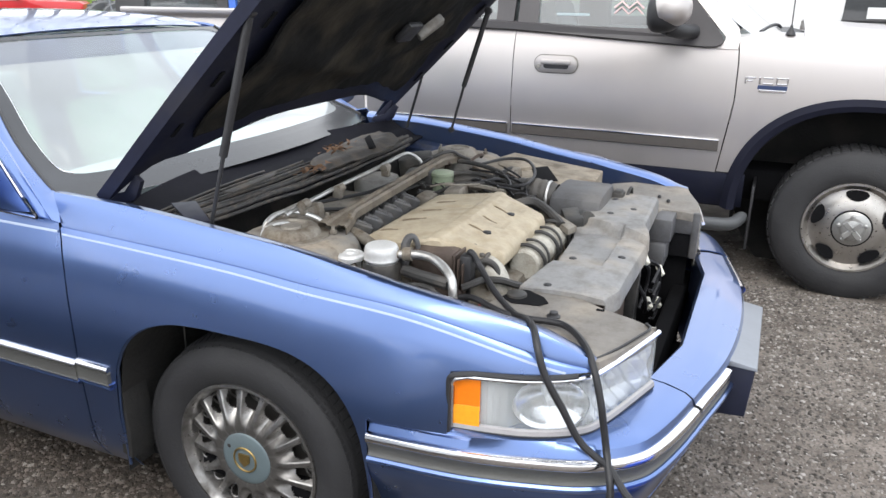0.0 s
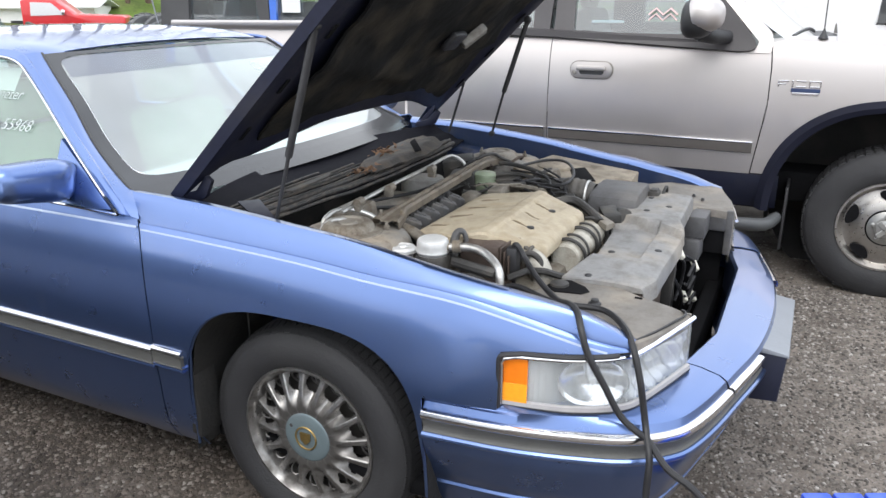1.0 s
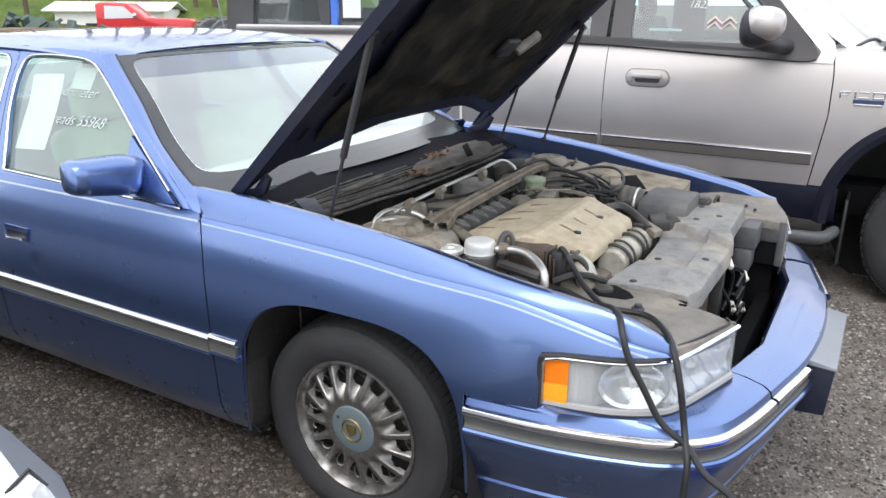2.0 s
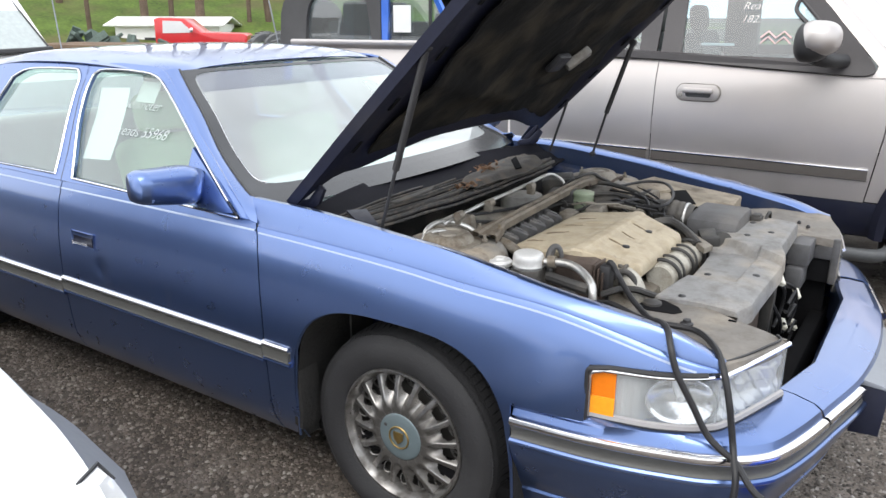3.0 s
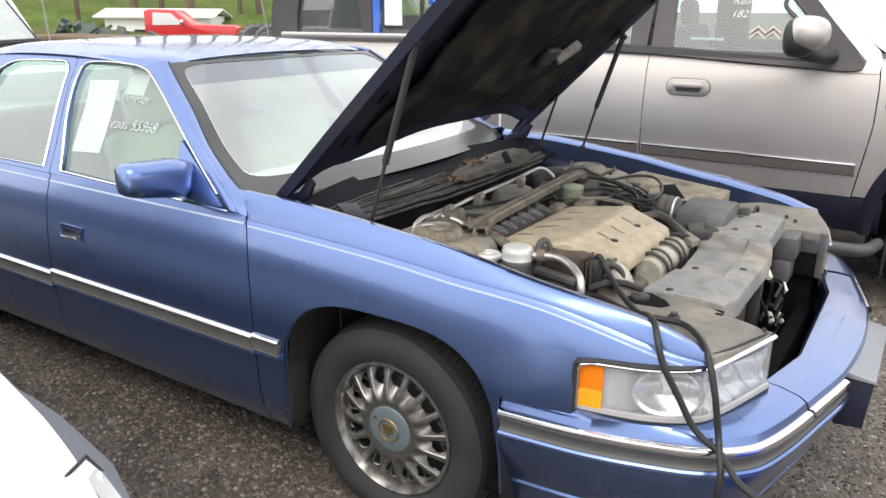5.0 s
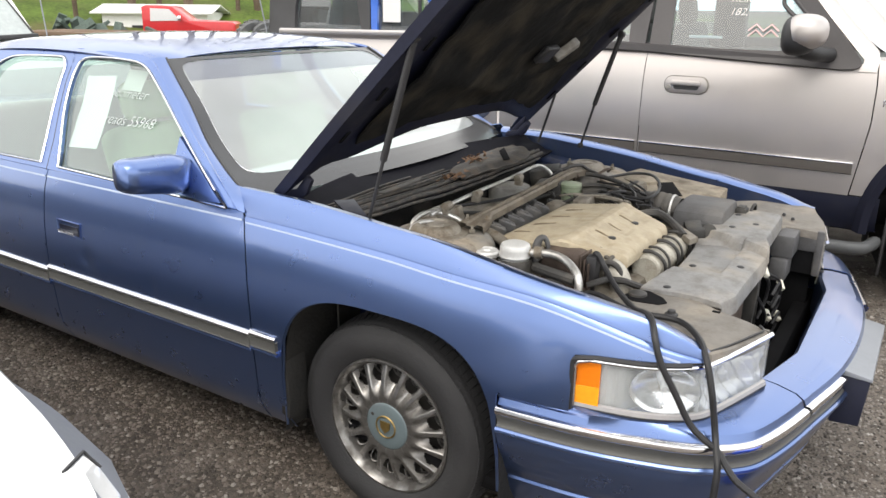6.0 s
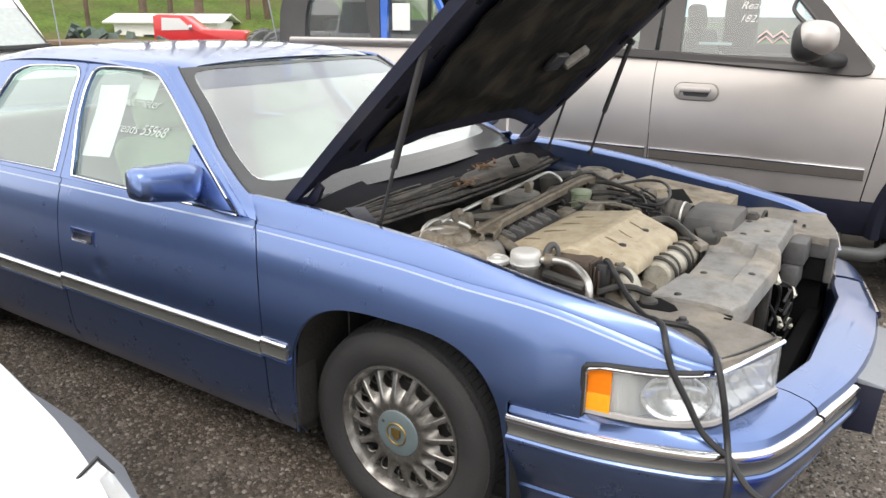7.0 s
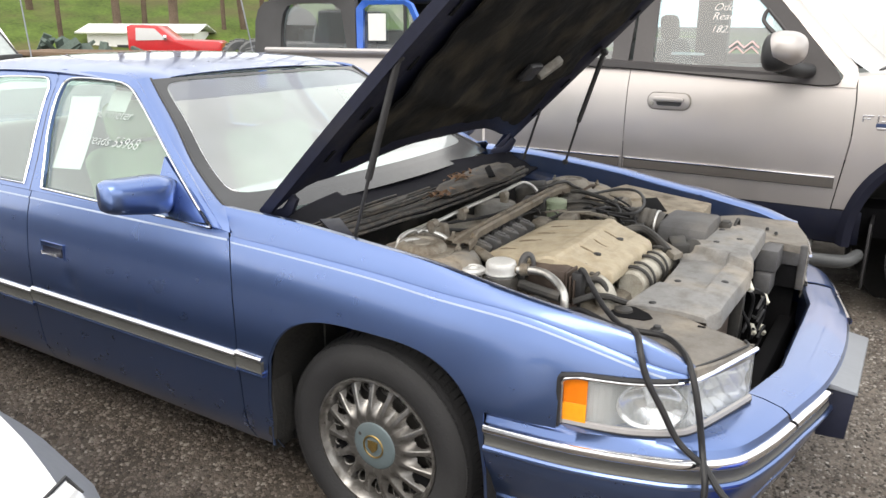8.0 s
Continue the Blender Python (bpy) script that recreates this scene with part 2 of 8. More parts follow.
def smooth_blue():
    """Faint clear-coat waviness, so that reflections wander as on pressed steel."""
    n, l = BLUE.node_tree.nodes, BLUE.node_tree.links
    tc, ns, bp = n.new("ShaderNodeTexCoord"), n.new("ShaderNodeTexNoise"), n.new("ShaderNodeBump")
    ns.inputs["Scale"].default_value, ns.inputs["Detail"].default_value = 3.0, 2.0
    bp.inputs["Strength"].default_value, bp.inputs["Distance"].default_value = 0.05, 0.05
    l.new(tc.outputs["Object"], ns.inputs["Vector"])
    l.new(ns.outputs["Fac"], bp.inputs["Height"])
    l.new(bp.outputs[0], n["Principled BSDF"].inputs["Coat Normal"])


smooth_blue()
STONE = stone_material("brown_gravel_stones", ((0.0, (0.040, 0.034, 0.029)), (0.35, (0.085, 0.070, 0.058)), (0.65, (0.125, 0.104, 0.088)), (0.9, (0.165, 0.142, 0.122)), (1.0, (0.25, 0.23, 0.205))))
STONEGREY = stone_material("grey_gravel_stones", ((0.0, (0.045, 0.040, 0.036)), (0.3, (0.10, 0.09, 0.08)), (0.6, (0.16, 0.144, 0.128)), (0.88, (0.23, 0.21, 0.19)), (1.0, (0.36, 0.34, 0.315))))
MARKER = material("white_marker", (0.66, 0.69, 0.69), 0.8, 0, 0.25, 60)
MARKERFAINT = material("faint_white_marker", (0.42, 0.46, 0.46), 0.8, 0, 0.25, 60)
DECALRED = material("decal_red", (0.55, 0.40, 0.40), 0.6, 0, 0.1, 30)
# body blue with the bay's shade put into the colour, plus dust
FLANGE = material("shaded_flange_blue", (0.013, 0.028, 0.078), 0.5, 0.1, 0.1, 5, dust=(0.11, 0.095, 0.075), dust_amount=0.28, dust_scale=6)
WHITEGREY = material("flank_grey", (0.20, 0.21, 0.23), 0.5, 0, 0.08, 6)
LENSWHITE = material("pale_lens_and_pane", (0.75, 0.76, 0.77), 0.1, 0.3, 0.05, 20, coat=1.0)
COWLSEAL = material("cowl_seal_rubber", (0.030, 0.028, 0.028), 0.6, 0, 0.3, 12, bump=0.2, bump_scale=80, dust=(0.14, 0.118, 0.095), dust_amount=0.45, dust_scale=26)
TIMBER = material("weathered_timber", (0.16, 0.11, 0.075), 0.85, 0, 0.3, 3, bump=0.3, bump_scale=30)
SCRAP = material("scrap_green_brown", (0.07, 0.10, 0.085), 0.7, 0.1, 0.5, 2)
APRON = material("dusty_blue_apron", (0.035, 0.055, 0.13), 0.55, 0.2, 0.15, 6, dust=(0.20, 0.18, 0.15), dust_amount=0.4, dust_scale=5, grime=0.50)
COWL = material("cowl_black", (0.006, 0.006, 0.009), 0.75, 0, 0.3, 8, spec=0.06)
LEAFBROWN = material("dry_leaf", (0.17, 0.095, 0.052), 0.8, 0, 0.3, 30)
TOWER = material("dusty_tower", (0.20, 0.19, 0.175), 0.7, 0.1, 0.2, 8, bump=0.1, bump_scale=100, dust=(0.36, 0.30, 0.225), dust_amount=0.5, dust_scale=7, grime=0.70)
BRACE = material("tan_steel", (0.15, 0.128, 0.10), 0.6, 0.15, 0.2, 9, bump=0.08, bump_scale=120, dust=(0.25, 0.205, 0.15), dust_amount=0.38, dust_scale=9, grime=0.75)
CANSILVER = material("can_silver", (0.62, 0.62, 0.61), 0.45, 0.35, 0.1, 20, dust=(0.5, 0.47, 0.42), dust_amount=0.2)
RUSTDARK = material("dark_rusty_metal", (0.075, 0.055, 0.045), 0.65, 0.2, 0.3, 14, bump=0.15, bump_scale=120, dust=(0.2, 0.16, 0.12), dust_amount=0.25, dust_scale=12, grime=0.50)
REDPL = material("red_plastic", (0.45, 0.03, 0.03), 0.5, 0, 0.1, 20)
RESERVOIR = material("reservoir_plastic", (0.24, 0.29, 0.20), 0.5, 0, 0.1, 14, dust=DUSTY, dust_amount=0.3)
DUSTTAN = material("tan_dusted_plastic", (0.27, 0.232, 0.178), 0.75, 0, 0.2, 8, bump=0.15, bump_scale=60, dust=(0.13, 0.11, 0.085), dust_amount=0.5, dust_scale=6, grime=0.75)
AIRBOX = material("air_box_grey", (0.080, 0.080, 0.084), 0.55, 0, 0.15, 9, bump=0.1, bump_scale=120, dust=(0.20, 0.18, 0.155), dust_amount=0.32, dust_scale=5, grime=0.40)
RADCOVER = material("radiator_cover_grey", (0.20, 0.20, 0.20), 0.6, 0.05, 0.2, 9, bump=0.1, bump_scale=120, dust=(0.35, 0.31, 0.255), dust_amount=0.45, dust_scale=6, grime=0.45)
HEADER = material("header_grey", (0.165, 0.153, 0.138), 0.7, 0, 0.2, 8, bump=0.12, bump_scale=120, dust=(0.32, 0.28, 0.225), dust_amount=0.45, dust_scale=6, grime=0.45)
GROOVEDIRT = material("groove_dirt", (0.155, 0.118, 0.075), 0.9, 0, 0.3, 40)
VENT = material("vent_plate_dust", (0.045, 0.040, 0.036), 0.7, 0, 0.4, 18, bump=0.3, bump_scale=70, dust=(0.17, 0.14, 0.11), dust_amount=0.45, dust_scale=16, grime=0.5)
LAMPBEZEL = material("lamp_bezel_grey", (0.34, 0.33, 0.335), 0.45, 0.1, 0.12, 25)
CONNECTOR = material("pale_connector", (0.6, 0.58, 0.5), 0.6, 0, 0.1, 30)


# ---- mesh helpers ----
def part(name, bm, mat, parent=None, label="", smooth=35, thick=0.0):
    """Links a bmesh as one mesh object, under a thing or a part."""
    bmesh.ops.remove_doubles(bm, verts=bm.verts, dist=1e-5)
    bmesh.ops.recalc_face_normals(bm, faces=bm.faces)
    me = bpy.data.meshes.new(name)
    bm.to_mesh(me)
    bm.free()
    if smooth:
        me.polygons.foreach_set("use_smooth", [True] * len(me.polygons))
        me.set_sharp_from_angle(angle=radians(smooth))
        if thick:
            uses = collections.Counter(k for p in me.polygons for k in p.edge_keys)
            for e in me.edges:
                if uses[e.key] == 1:
                    e.use_edge_sharp = True
    mats = mat if isinstance(mat, (list, tuple)) else [mat]
    for m in mats:
        me.materials.append(m)
    ob = new(name, me)
    if thick:
        so = ob.modifiers.new("thickness", "SOLIDIFY")
        so.thickness, so.offset = thick, 0
    if parent:
        ob.parent = parent
        ob.matrix_parent_inverse = parent.matrix_world.inverted()
    if label:
        ob["label"] = label
    return ob


def thing(name, label, category, at=(0, 0, 0), rz=0, group="", kind=""):
    ob = new(name)
    ob.matrix_world = pose(*at, 0, 0, rz)
    ob.empty_display_size = 0.1
    bpy.context.view_layer.update()
    return tagged(ob, label, category, group, kind)


def B():
    return bmesh.new()


def sheet(bm, rows, close_u=False, close_v=False):
    """Quads over rows of points."""
    vs = [[bm.verts.new(p) for p in r] for r in rows]
    nr, nc = len(vs), len(vs[0])
    for i in range(nr if close_u else nr - 1):
        for j in range(nc if close_v else nc - 1):
            q = [vs[i][j], vs[i][(j + 1) % nc], vs[(i + 1) % nr][(j + 1) % nc], vs[(i + 1) % nr][j]]
            try:
                bm.faces.new(q)
            except ValueError:
                pass
    return bm


def box(bm, x0, x1, y0, y1, z0, z1, bevel=0.0, seg=2, m=None):
    r = bmesh.ops.create_cube(bm, size=1.0)
    vs = r["verts"]
    for v in vs:
        v.co = Vector(((x0 + x1) / 2 + v.co.x * (x1 - x0), (y0 + y1) / 2 + v.co.y * (y1 - y0), (z0 + z1) / 2 + v.co.z * (z1 - z0)))
    if bevel:
        es = list({e for v in vs for e in v.link_edges})
        g = bmesh.ops.bevel(bm, geom=es, offset=bevel, segments=seg, affect="EDGES", profile=0.5)
        vs = list({v for f in g["faces"] for v in f.verts} | {v for v in vs if v.is_valid})
    if m is not None:
        for v in vs:
            v.co = m @ v.co
    return bm


def prism(bm, outline, axis, a, b, bevel=0.0):
    """Extrudes a 2D outline along an axis from a to b. Axis x: outline (y, z); y: (x, z); z: (x, y)."""
    def p3(q, h):
        return {"x": (h, q[0], q[1]), "y": (q[0], h, q[1]), "z": (q[0], q[1], h)}[axis]
    lo = [bm.verts.new(p3(q, a)) for q in outline]
    hi = [bm.verts.new(p3(q, b)) for q in outline]
    fs = [bm.faces.new(lo), bm.faces.new(hi)]
    n = len(outline)
    for i in range(n):
        fs.append(bm.faces.new((lo[i], lo[(i + 1) % n], hi[(i + 1) % n], hi[i])))
    if bevel:
        bmesh.ops.recalc_face_normals(bm, faces=fs)
        es = list({e for f in fs[:2] for e in f.edges})
        bmesh.ops.bevel(bm, geom=es, offset=bevel, segments=2, affect="EDGES", profile=0.5)
    return bm


def spline(points, steps=6):
    """A smooth line through the points."""
    ps = [Vector(p) for p in points]
    out = []
    for i in range(len(ps) - 1):
        p0, p1, p2, p3 = ps[max(i - 1, 0)], ps[i], ps[i + 1], ps[min(i + 2, len(ps) - 1)]
        for k in range(steps):
            t = k / steps
            out.append(0.5 * (2 * p1 + (p2 - p0) * t + (2 * p0 - 5 * p1 + 4 * p2 - p3) * t * t + (3 * p1 - p0 - 3 * p2 + p3) * t ** 3))
    out.append(ps[-1])
    return out


def tube(bm, points, r, n=8, steps=6, smooth=True, flat=1.0, caps=True):
    """A round bar along a line; r may be a list along the given points."""
    path = spline(points, steps) if smooth and len(points) > 2 else [Vector(p) for p in points]
    rs = r if isinstance(r, (list, tuple)) else [r]
    rows, up = [], None
    for i, p in enumerate(path):
        d = (path[min(i + 1, len(path) - 1)] - path[max(i - 1, 0)]).normalized()
        if up is None:
            up = d.orthogonal().normalized()
        up = (up - d * up.dot(d)).normalized()
        side = d.cross(up)
        f = i / max(len(path) - 1, 1) * (len(rs) - 1)
        k = int(min(f, len(rs) - 1))
        rad = rs[k] + (rs[min(k + 1, len(rs) - 1)] - rs[k]) * (f - k)
        rows.append([p + rad * (math.cos(a) * up + flat * math.sin(a) * side) for a in (2 * math.pi * j / n for j in range(n))])
    sheet(bm, rows, close_v=True)
    if caps:
        bm.verts.ensure_lookup_table()
        tot = len(rows) * n
        base = len(bm.verts) - tot
        bm.faces.new([bm.verts[base + j] for j in range(n)])
        bm.faces.new([bm.verts[base + tot - n + j] for j in range(n)])
    return bm


def lathe(bm, profile, m=None, n=32, axis="z", caps=False):
    """Turns a profile of (radius, height) round an axis."""
    rows = []
    for r, h in profile:
        row = []
        for j in range(n):
            a = 2 * math.pi * j / n
            c, s = r * math.cos(a), r * math.sin(a)
            p = Vector({"z": (c, s, h), "y": (c, h, s), "x": (h, c, s)}[axis])
            row.append(m @ p if m is not None else p)
        rows.append(row)
    sheet(bm, rows, close_v=True)
    bm.verts.ensure_lookup_table()
    base = len(bm.verts) - len(rows) * n
    if caps and profile[0][0] > 1e-4:
        bm.faces.new([bm.verts[base + j] for j in range(n)])
    if caps and profile[-1][0] > 1e-4:
        bm.faces.new([bm.verts[base + (len(rows) - 1) * n + j] for j in range(n)])
    return bm


def lerp(table, x):
    """Piecewise line through (x, value) pairs."""
    if x <= table[0][0]:
        return table[0][1]
    for (a, va), (b, vb) in zip(table, table[1:]):
        if x <= b:
            return va + (vb - va) * (x - a) / (b - a)
    return table[-1][1]


def smooth_lerp(table, x):
    """Smooth curve through (x, value) pairs (monotone ease on the slopes)."""
    n = len(table)
    if x <= table[0][0]:
        return table[0][1]
    if x >= table[-1][0]:
        return table[-1][1]
    for i in range(n - 1):
        (a, va), (b, vb) = table[i], table[i + 1]
        if a <= x <= b:
            h = b - a
            def slope(k):
                if k <= 0:
                    return (table[1][1] - table[0][1]) / (table[1][0] - table[0][0])
                if k >= n - 1:
                    return (table[-1][1] - table[-2][1]) / (table[-1][0] - table[-2][0])
                return (table[k + 1][1] - table[k - 1][1]) / (table[k + 1][0] - table[k - 1][0])
            t = (x - a) / h
            m0, m1 = slope(i) * h, slope(i + 1) * h
            return (2 * t ** 3 - 3 * t * t + 1) * va + (t ** 3 - 2 * t * t + t) * m0 + (-2 * t ** 3 + 3 * t * t) * vb + (t ** 3 - t * t) * m1


def soft_step(v):
    v = min(1.0, max(0.0, v))
    return v * v * (3 - 2 * v)


def steps(a, b, n):
    return [a + (b - a) * i / (n - 1) for i in range(n)]


# ---- ground ----
def gravel_material():
    m = material("gravel_ground", (0.092, 0.079, 0.068), 0.9, 0, 0.60, 9.0, bump=0.8, bump_scale=55, dust=(0.036, 0.028, 0.022), dust_amount=0.50, dust_scale=2.6, spec=0.25)
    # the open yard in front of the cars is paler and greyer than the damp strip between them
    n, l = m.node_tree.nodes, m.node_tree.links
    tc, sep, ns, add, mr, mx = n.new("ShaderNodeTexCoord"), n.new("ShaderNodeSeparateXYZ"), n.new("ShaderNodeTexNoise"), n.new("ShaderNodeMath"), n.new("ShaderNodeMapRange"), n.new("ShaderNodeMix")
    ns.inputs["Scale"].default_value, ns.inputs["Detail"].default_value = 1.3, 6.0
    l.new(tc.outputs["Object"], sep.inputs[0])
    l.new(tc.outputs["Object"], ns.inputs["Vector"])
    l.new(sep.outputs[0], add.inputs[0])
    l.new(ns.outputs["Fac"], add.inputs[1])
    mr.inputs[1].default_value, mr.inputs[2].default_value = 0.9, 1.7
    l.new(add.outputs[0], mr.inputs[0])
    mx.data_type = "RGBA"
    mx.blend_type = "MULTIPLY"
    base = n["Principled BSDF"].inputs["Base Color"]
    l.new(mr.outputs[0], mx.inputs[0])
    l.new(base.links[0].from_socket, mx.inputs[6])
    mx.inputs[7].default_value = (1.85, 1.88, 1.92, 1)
    l.new(mx.outputs[2], base)
    return m


GRAVEL = gravel_material()
bm = B()
ring = [0, 2, 4, 7, 12, 20, 40, 100, 400, 1500]
rows = []
for r in ring[1:]:
    rows.append([(r * math.cos(a), r * math.sin(a), 0.0) for a in (2 * math.pi * k / 48 for k in range(48))])
sheet(bm, rows, close_v=True)
bm.verts.ensure_lookup_table()
bm.faces.new([bm.verts[k] for k in range(48)])
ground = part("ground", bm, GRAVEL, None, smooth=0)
tagged(ground, "dark brown-grey gravel parking ground", "ground", kind="structure")


# ---- blue sedan with its hood up ----
sedan = thing("parked_sedan", "metallic blue older sedan, hood propped open, dusty engine bay", "car")
CREASE = [(-0.534, 0.925), (-0.15, 0.913), (0.056, 0.904), (0.243, 0.890), (0.5, 0.8765), (0.673, 0.845), (0.83, 0.808), (0.92, 0.790)]
CREST = [(-0.618, 1.0), (-0.583, 0.999), (-0.437, 0.993), (-0.284, 0.986), (-0.057, 0.9636), (0.149, 0.940), (0.311, 0.913), (0.477, 0.888), (0.631, 0.866), (0.773, 0.841), (0.86, 0.814), (0.905, 0.794), (0.925, 0.786)]
TAPER = [(0.40, 0.0), (0.52, 0.004), (0.63, 0.015), (0.75, 0.032), (0.85, 0.056), (0.93, 0.088)]
WIDTH = [(0.18, 0.87), (0.24, 0.913), (0.30, 0.938), (0.45, 0.952), (0.56, 0.957), (0.68, 0.954), (0.78, 0.944), (0.86, 0.929), (0.905, 0.914), (0.93, 0.907)]


def half_width(z, x=0.0):
    return smooth_lerp(WIDTH, z) - smooth_lerp(TAPER, x)


def arch_z(x):
    d = abs(x - 0.032) / 0.395
    return 0.33 + 0.408 * max(0.0, 1 - d ** 3.2) ** (1 / 3.2) if d < 1 else 0.2


def fender_column(x, zb, s):
    """From the lower edge at zb up over the shoulder and into the engine bay."""
    zc = smooth_lerp(CREASE, x)
    # the body leans a little on its springs, so the far side sits lower
    lean = lerp([(-0.3, 0.008), (0.0, 0.013), (0.25, 0.021), (0.80, 0.021), (0.905, 0.012)], x) if s < 0 else -0.007
    zt = max(zc + 0.003, smooth_lerp(CREST, x) + lean)
    tp = smooth_lerp(TAPER, x)
    col = []
    mid = max(0.755, zb)
    zs = [zb + (mid - zb) * k / 14 for k in range(15)] + [mid + (zc - 0.006 - mid) * k / 6 for k in range(1, 7)]
    for z in zs:
        w = half_width(min(z + (0.925 - zc) * max(0, (z - 0.6) / 0.3), 0.925), x)
        col.append((x, s * w, z))
    yc, yt = 0.909 - 0.8 * tp, 0.871 - 0.45 * tp
    # a sharp groove along the crease, then the shoulder rolling up to the crest and down into the bay
    for dy, dz in ((0.001, -0.003), (0.0045, -0.0065), (0.007, 0.0015)):
        col.append((x, s * (yc - dy), max(zb, zc + dz)))
    for f in (0.2, 0.42, 0.65, 0.85, 1.0):
        col.append((x, s * (yc - 0.007 + (yt - yc + 0.007) * f), max(zb, zc + 0.0015 + (zt - zc - 0.0015) * (1 - (1 - f) ** 1.35))))
    # flat rolled edge falling a little towards the bay
    col += [(x, s * (yt - d), zt - e) for d, e in ((0.014, 0.0012), (0.030, 0.005), (0.046, 0.011), (0.053, 0.018), (0.056, 0.090), (0.066, 0.098), (0.11, 0.11))]
    return col


def gap_x(z):
    """The gap between door and fender leans back above the belt line."""
    return smooth_lerp([(0.2, -0.483), (0.6, -0.483), (0.75, -0.495), (0.85, -0.510), (0.925, -0.533), (0.97, -0.558), (1.02, -0.598)], z)


def rear_warp(p, x0, x1):
    """Shears points between x0 and x1 towards the leaning gap at x1."""
    k = min(1.0, max(0.0, (p[0] - x0) / (x1 - x0)))
    return (p[0] + k * (gap_x(p[2]) + 0.483), p[1], p[2])


def build_fender(s):
    bm = B()
    runs = [[(x, 0.21) for x in steps(-0.480, -0.3625, 5)], [(x, arch_z(x)) for x in steps(-0.3625, 0.4265, 60)],
            [(x, 0.606 + lerp([(0.42, 0.0), (0.95, 0.024)], x)) for x in steps(0.4265, 0.622, 9)], [(x, lerp([(0.62, 0.762), (0.80, 0.776), (0.925, 0.788)], x)) for x in steps(0.622, 0.910, 14)]]
    cols = []
    for run in runs:
        some = [[rear_warp(p, -0.3625, -0.480) for p in fender_column(x, zb, s)] for x, zb in run]
        sheet(bm, [c[:-3] for c in some])
        cols += some if not cols else some[1:]
    fender = part("fender", bm, BLUE, sedan, thick=0.003)
    # inner wall takes the darker blue that carries its shade
    bm = B()
    sheet(bm, [c[-4:] for c in cols])
    part("inner_flange", bm, FLANGE, fender, "dusty blue inner flange, toned down for shade", thick=0.003)
    # rolled arch lip
    bm = B()
    pts = [(x, s * (half_width(arch_z(x), x) - 0.006), arch_z(x) + 0.001) for x in steps(-0.362, 0.426, 40)]
    tube(bm, [(-0.364, s * 0.935, 0.24)] + pts + [(0.428, s * 0.935, 0.30)], 0.0045, 6, 1)
    part("arch_lip", bm, BLUE, fender)
    # painted pinstripe just below the shoulder crease
    bm = B()
    rows = []
    for x in steps(-0.478, 0.860, 60):
        zc = smooth_lerp(CREASE, x)
        row = []
        for dz in (0.0205, 0.0180, 0.0155):
            z = zc - dz
            row.append((x, s * (half_width(min(z + (0.925 - zc) * max(0, (z - 0.6) / 0.3), 0.925), x) + 0.0022), z))
        row = [rear_warp(p, -0.3625, -0.480) for p in row]
        rows.append(row)
    sheet(bm, rows)
    part("pinstripe", bm, STRIPE, fender, "thin pale silver pinstripe", thick=0.001)
    # liner of the wheel well, following the arch, with a straight rear wall
    bm = B()
    path = [(-0.372, 0.215), (-0.371, 0.30), (-0.369, 0.40)] + [(x, arch_z(x) + 0.008) for x in steps(-0.3615, 0.4255, 34)] + [(0.431, 0.40), (0.433, 0.22)]
    sheet(bm, [[(x, s * y, z + 0.012 * (0.93 - y)) for y in (0.936, 0.90, 0.80, 0.68, 0.55)] for x, z in path])
    part("wheel_well_liner", bm, WELL, fender, "dull black wheel well liner", thick=0.004)
    bm = B()
    sheet(bm, [[(x, s * 0.552, z + 0.01), (x, s * 0.552, 0.20)] for x, z in path])
    part("wheel_well_back", bm, WELL, fender, thick=0.004)
    # moulded flap behind the tyre
    bm = B()
    prism(bm, [(-0.385, 0.275), (-0.350, 0.262), (-0.342, 0.34), (-0.356, 0.50), (-0.372, 0.52)], "y", s * 0.85, s * 0.940, 0.004)
    part("mud_guard", bm, WELL, fender, "black plastic mud guard")
    return fender


build_fender(-1)
build_fender(1)


# doors, quarter panels
def door_column(x, s, zt):
    col = []
    for k in range(34):
        z = 0.205 + (zt - 0.205) * k / 33
        w = half_width(z if z < 0.925 else 0.925, -0.5)
        if z > 0.918:
            w -= (z - 0.918) * 0.35
        if s < 0:
            # parking dents
            for dx, dz, r, d in ((-1.375, 0.625, 0.035, 0.0045), (-1.30, 0.60, 0.025, -0.002), (-0.985, 0.600, 0.028, 0.004), (-0.95, 0.585, 0.018, -0.002)):
                w -= d * math.exp(-((x - dx) / r) ** 2 - ((z - dz) / r) ** 2)
        col.append((x, s * w, z))
    return col


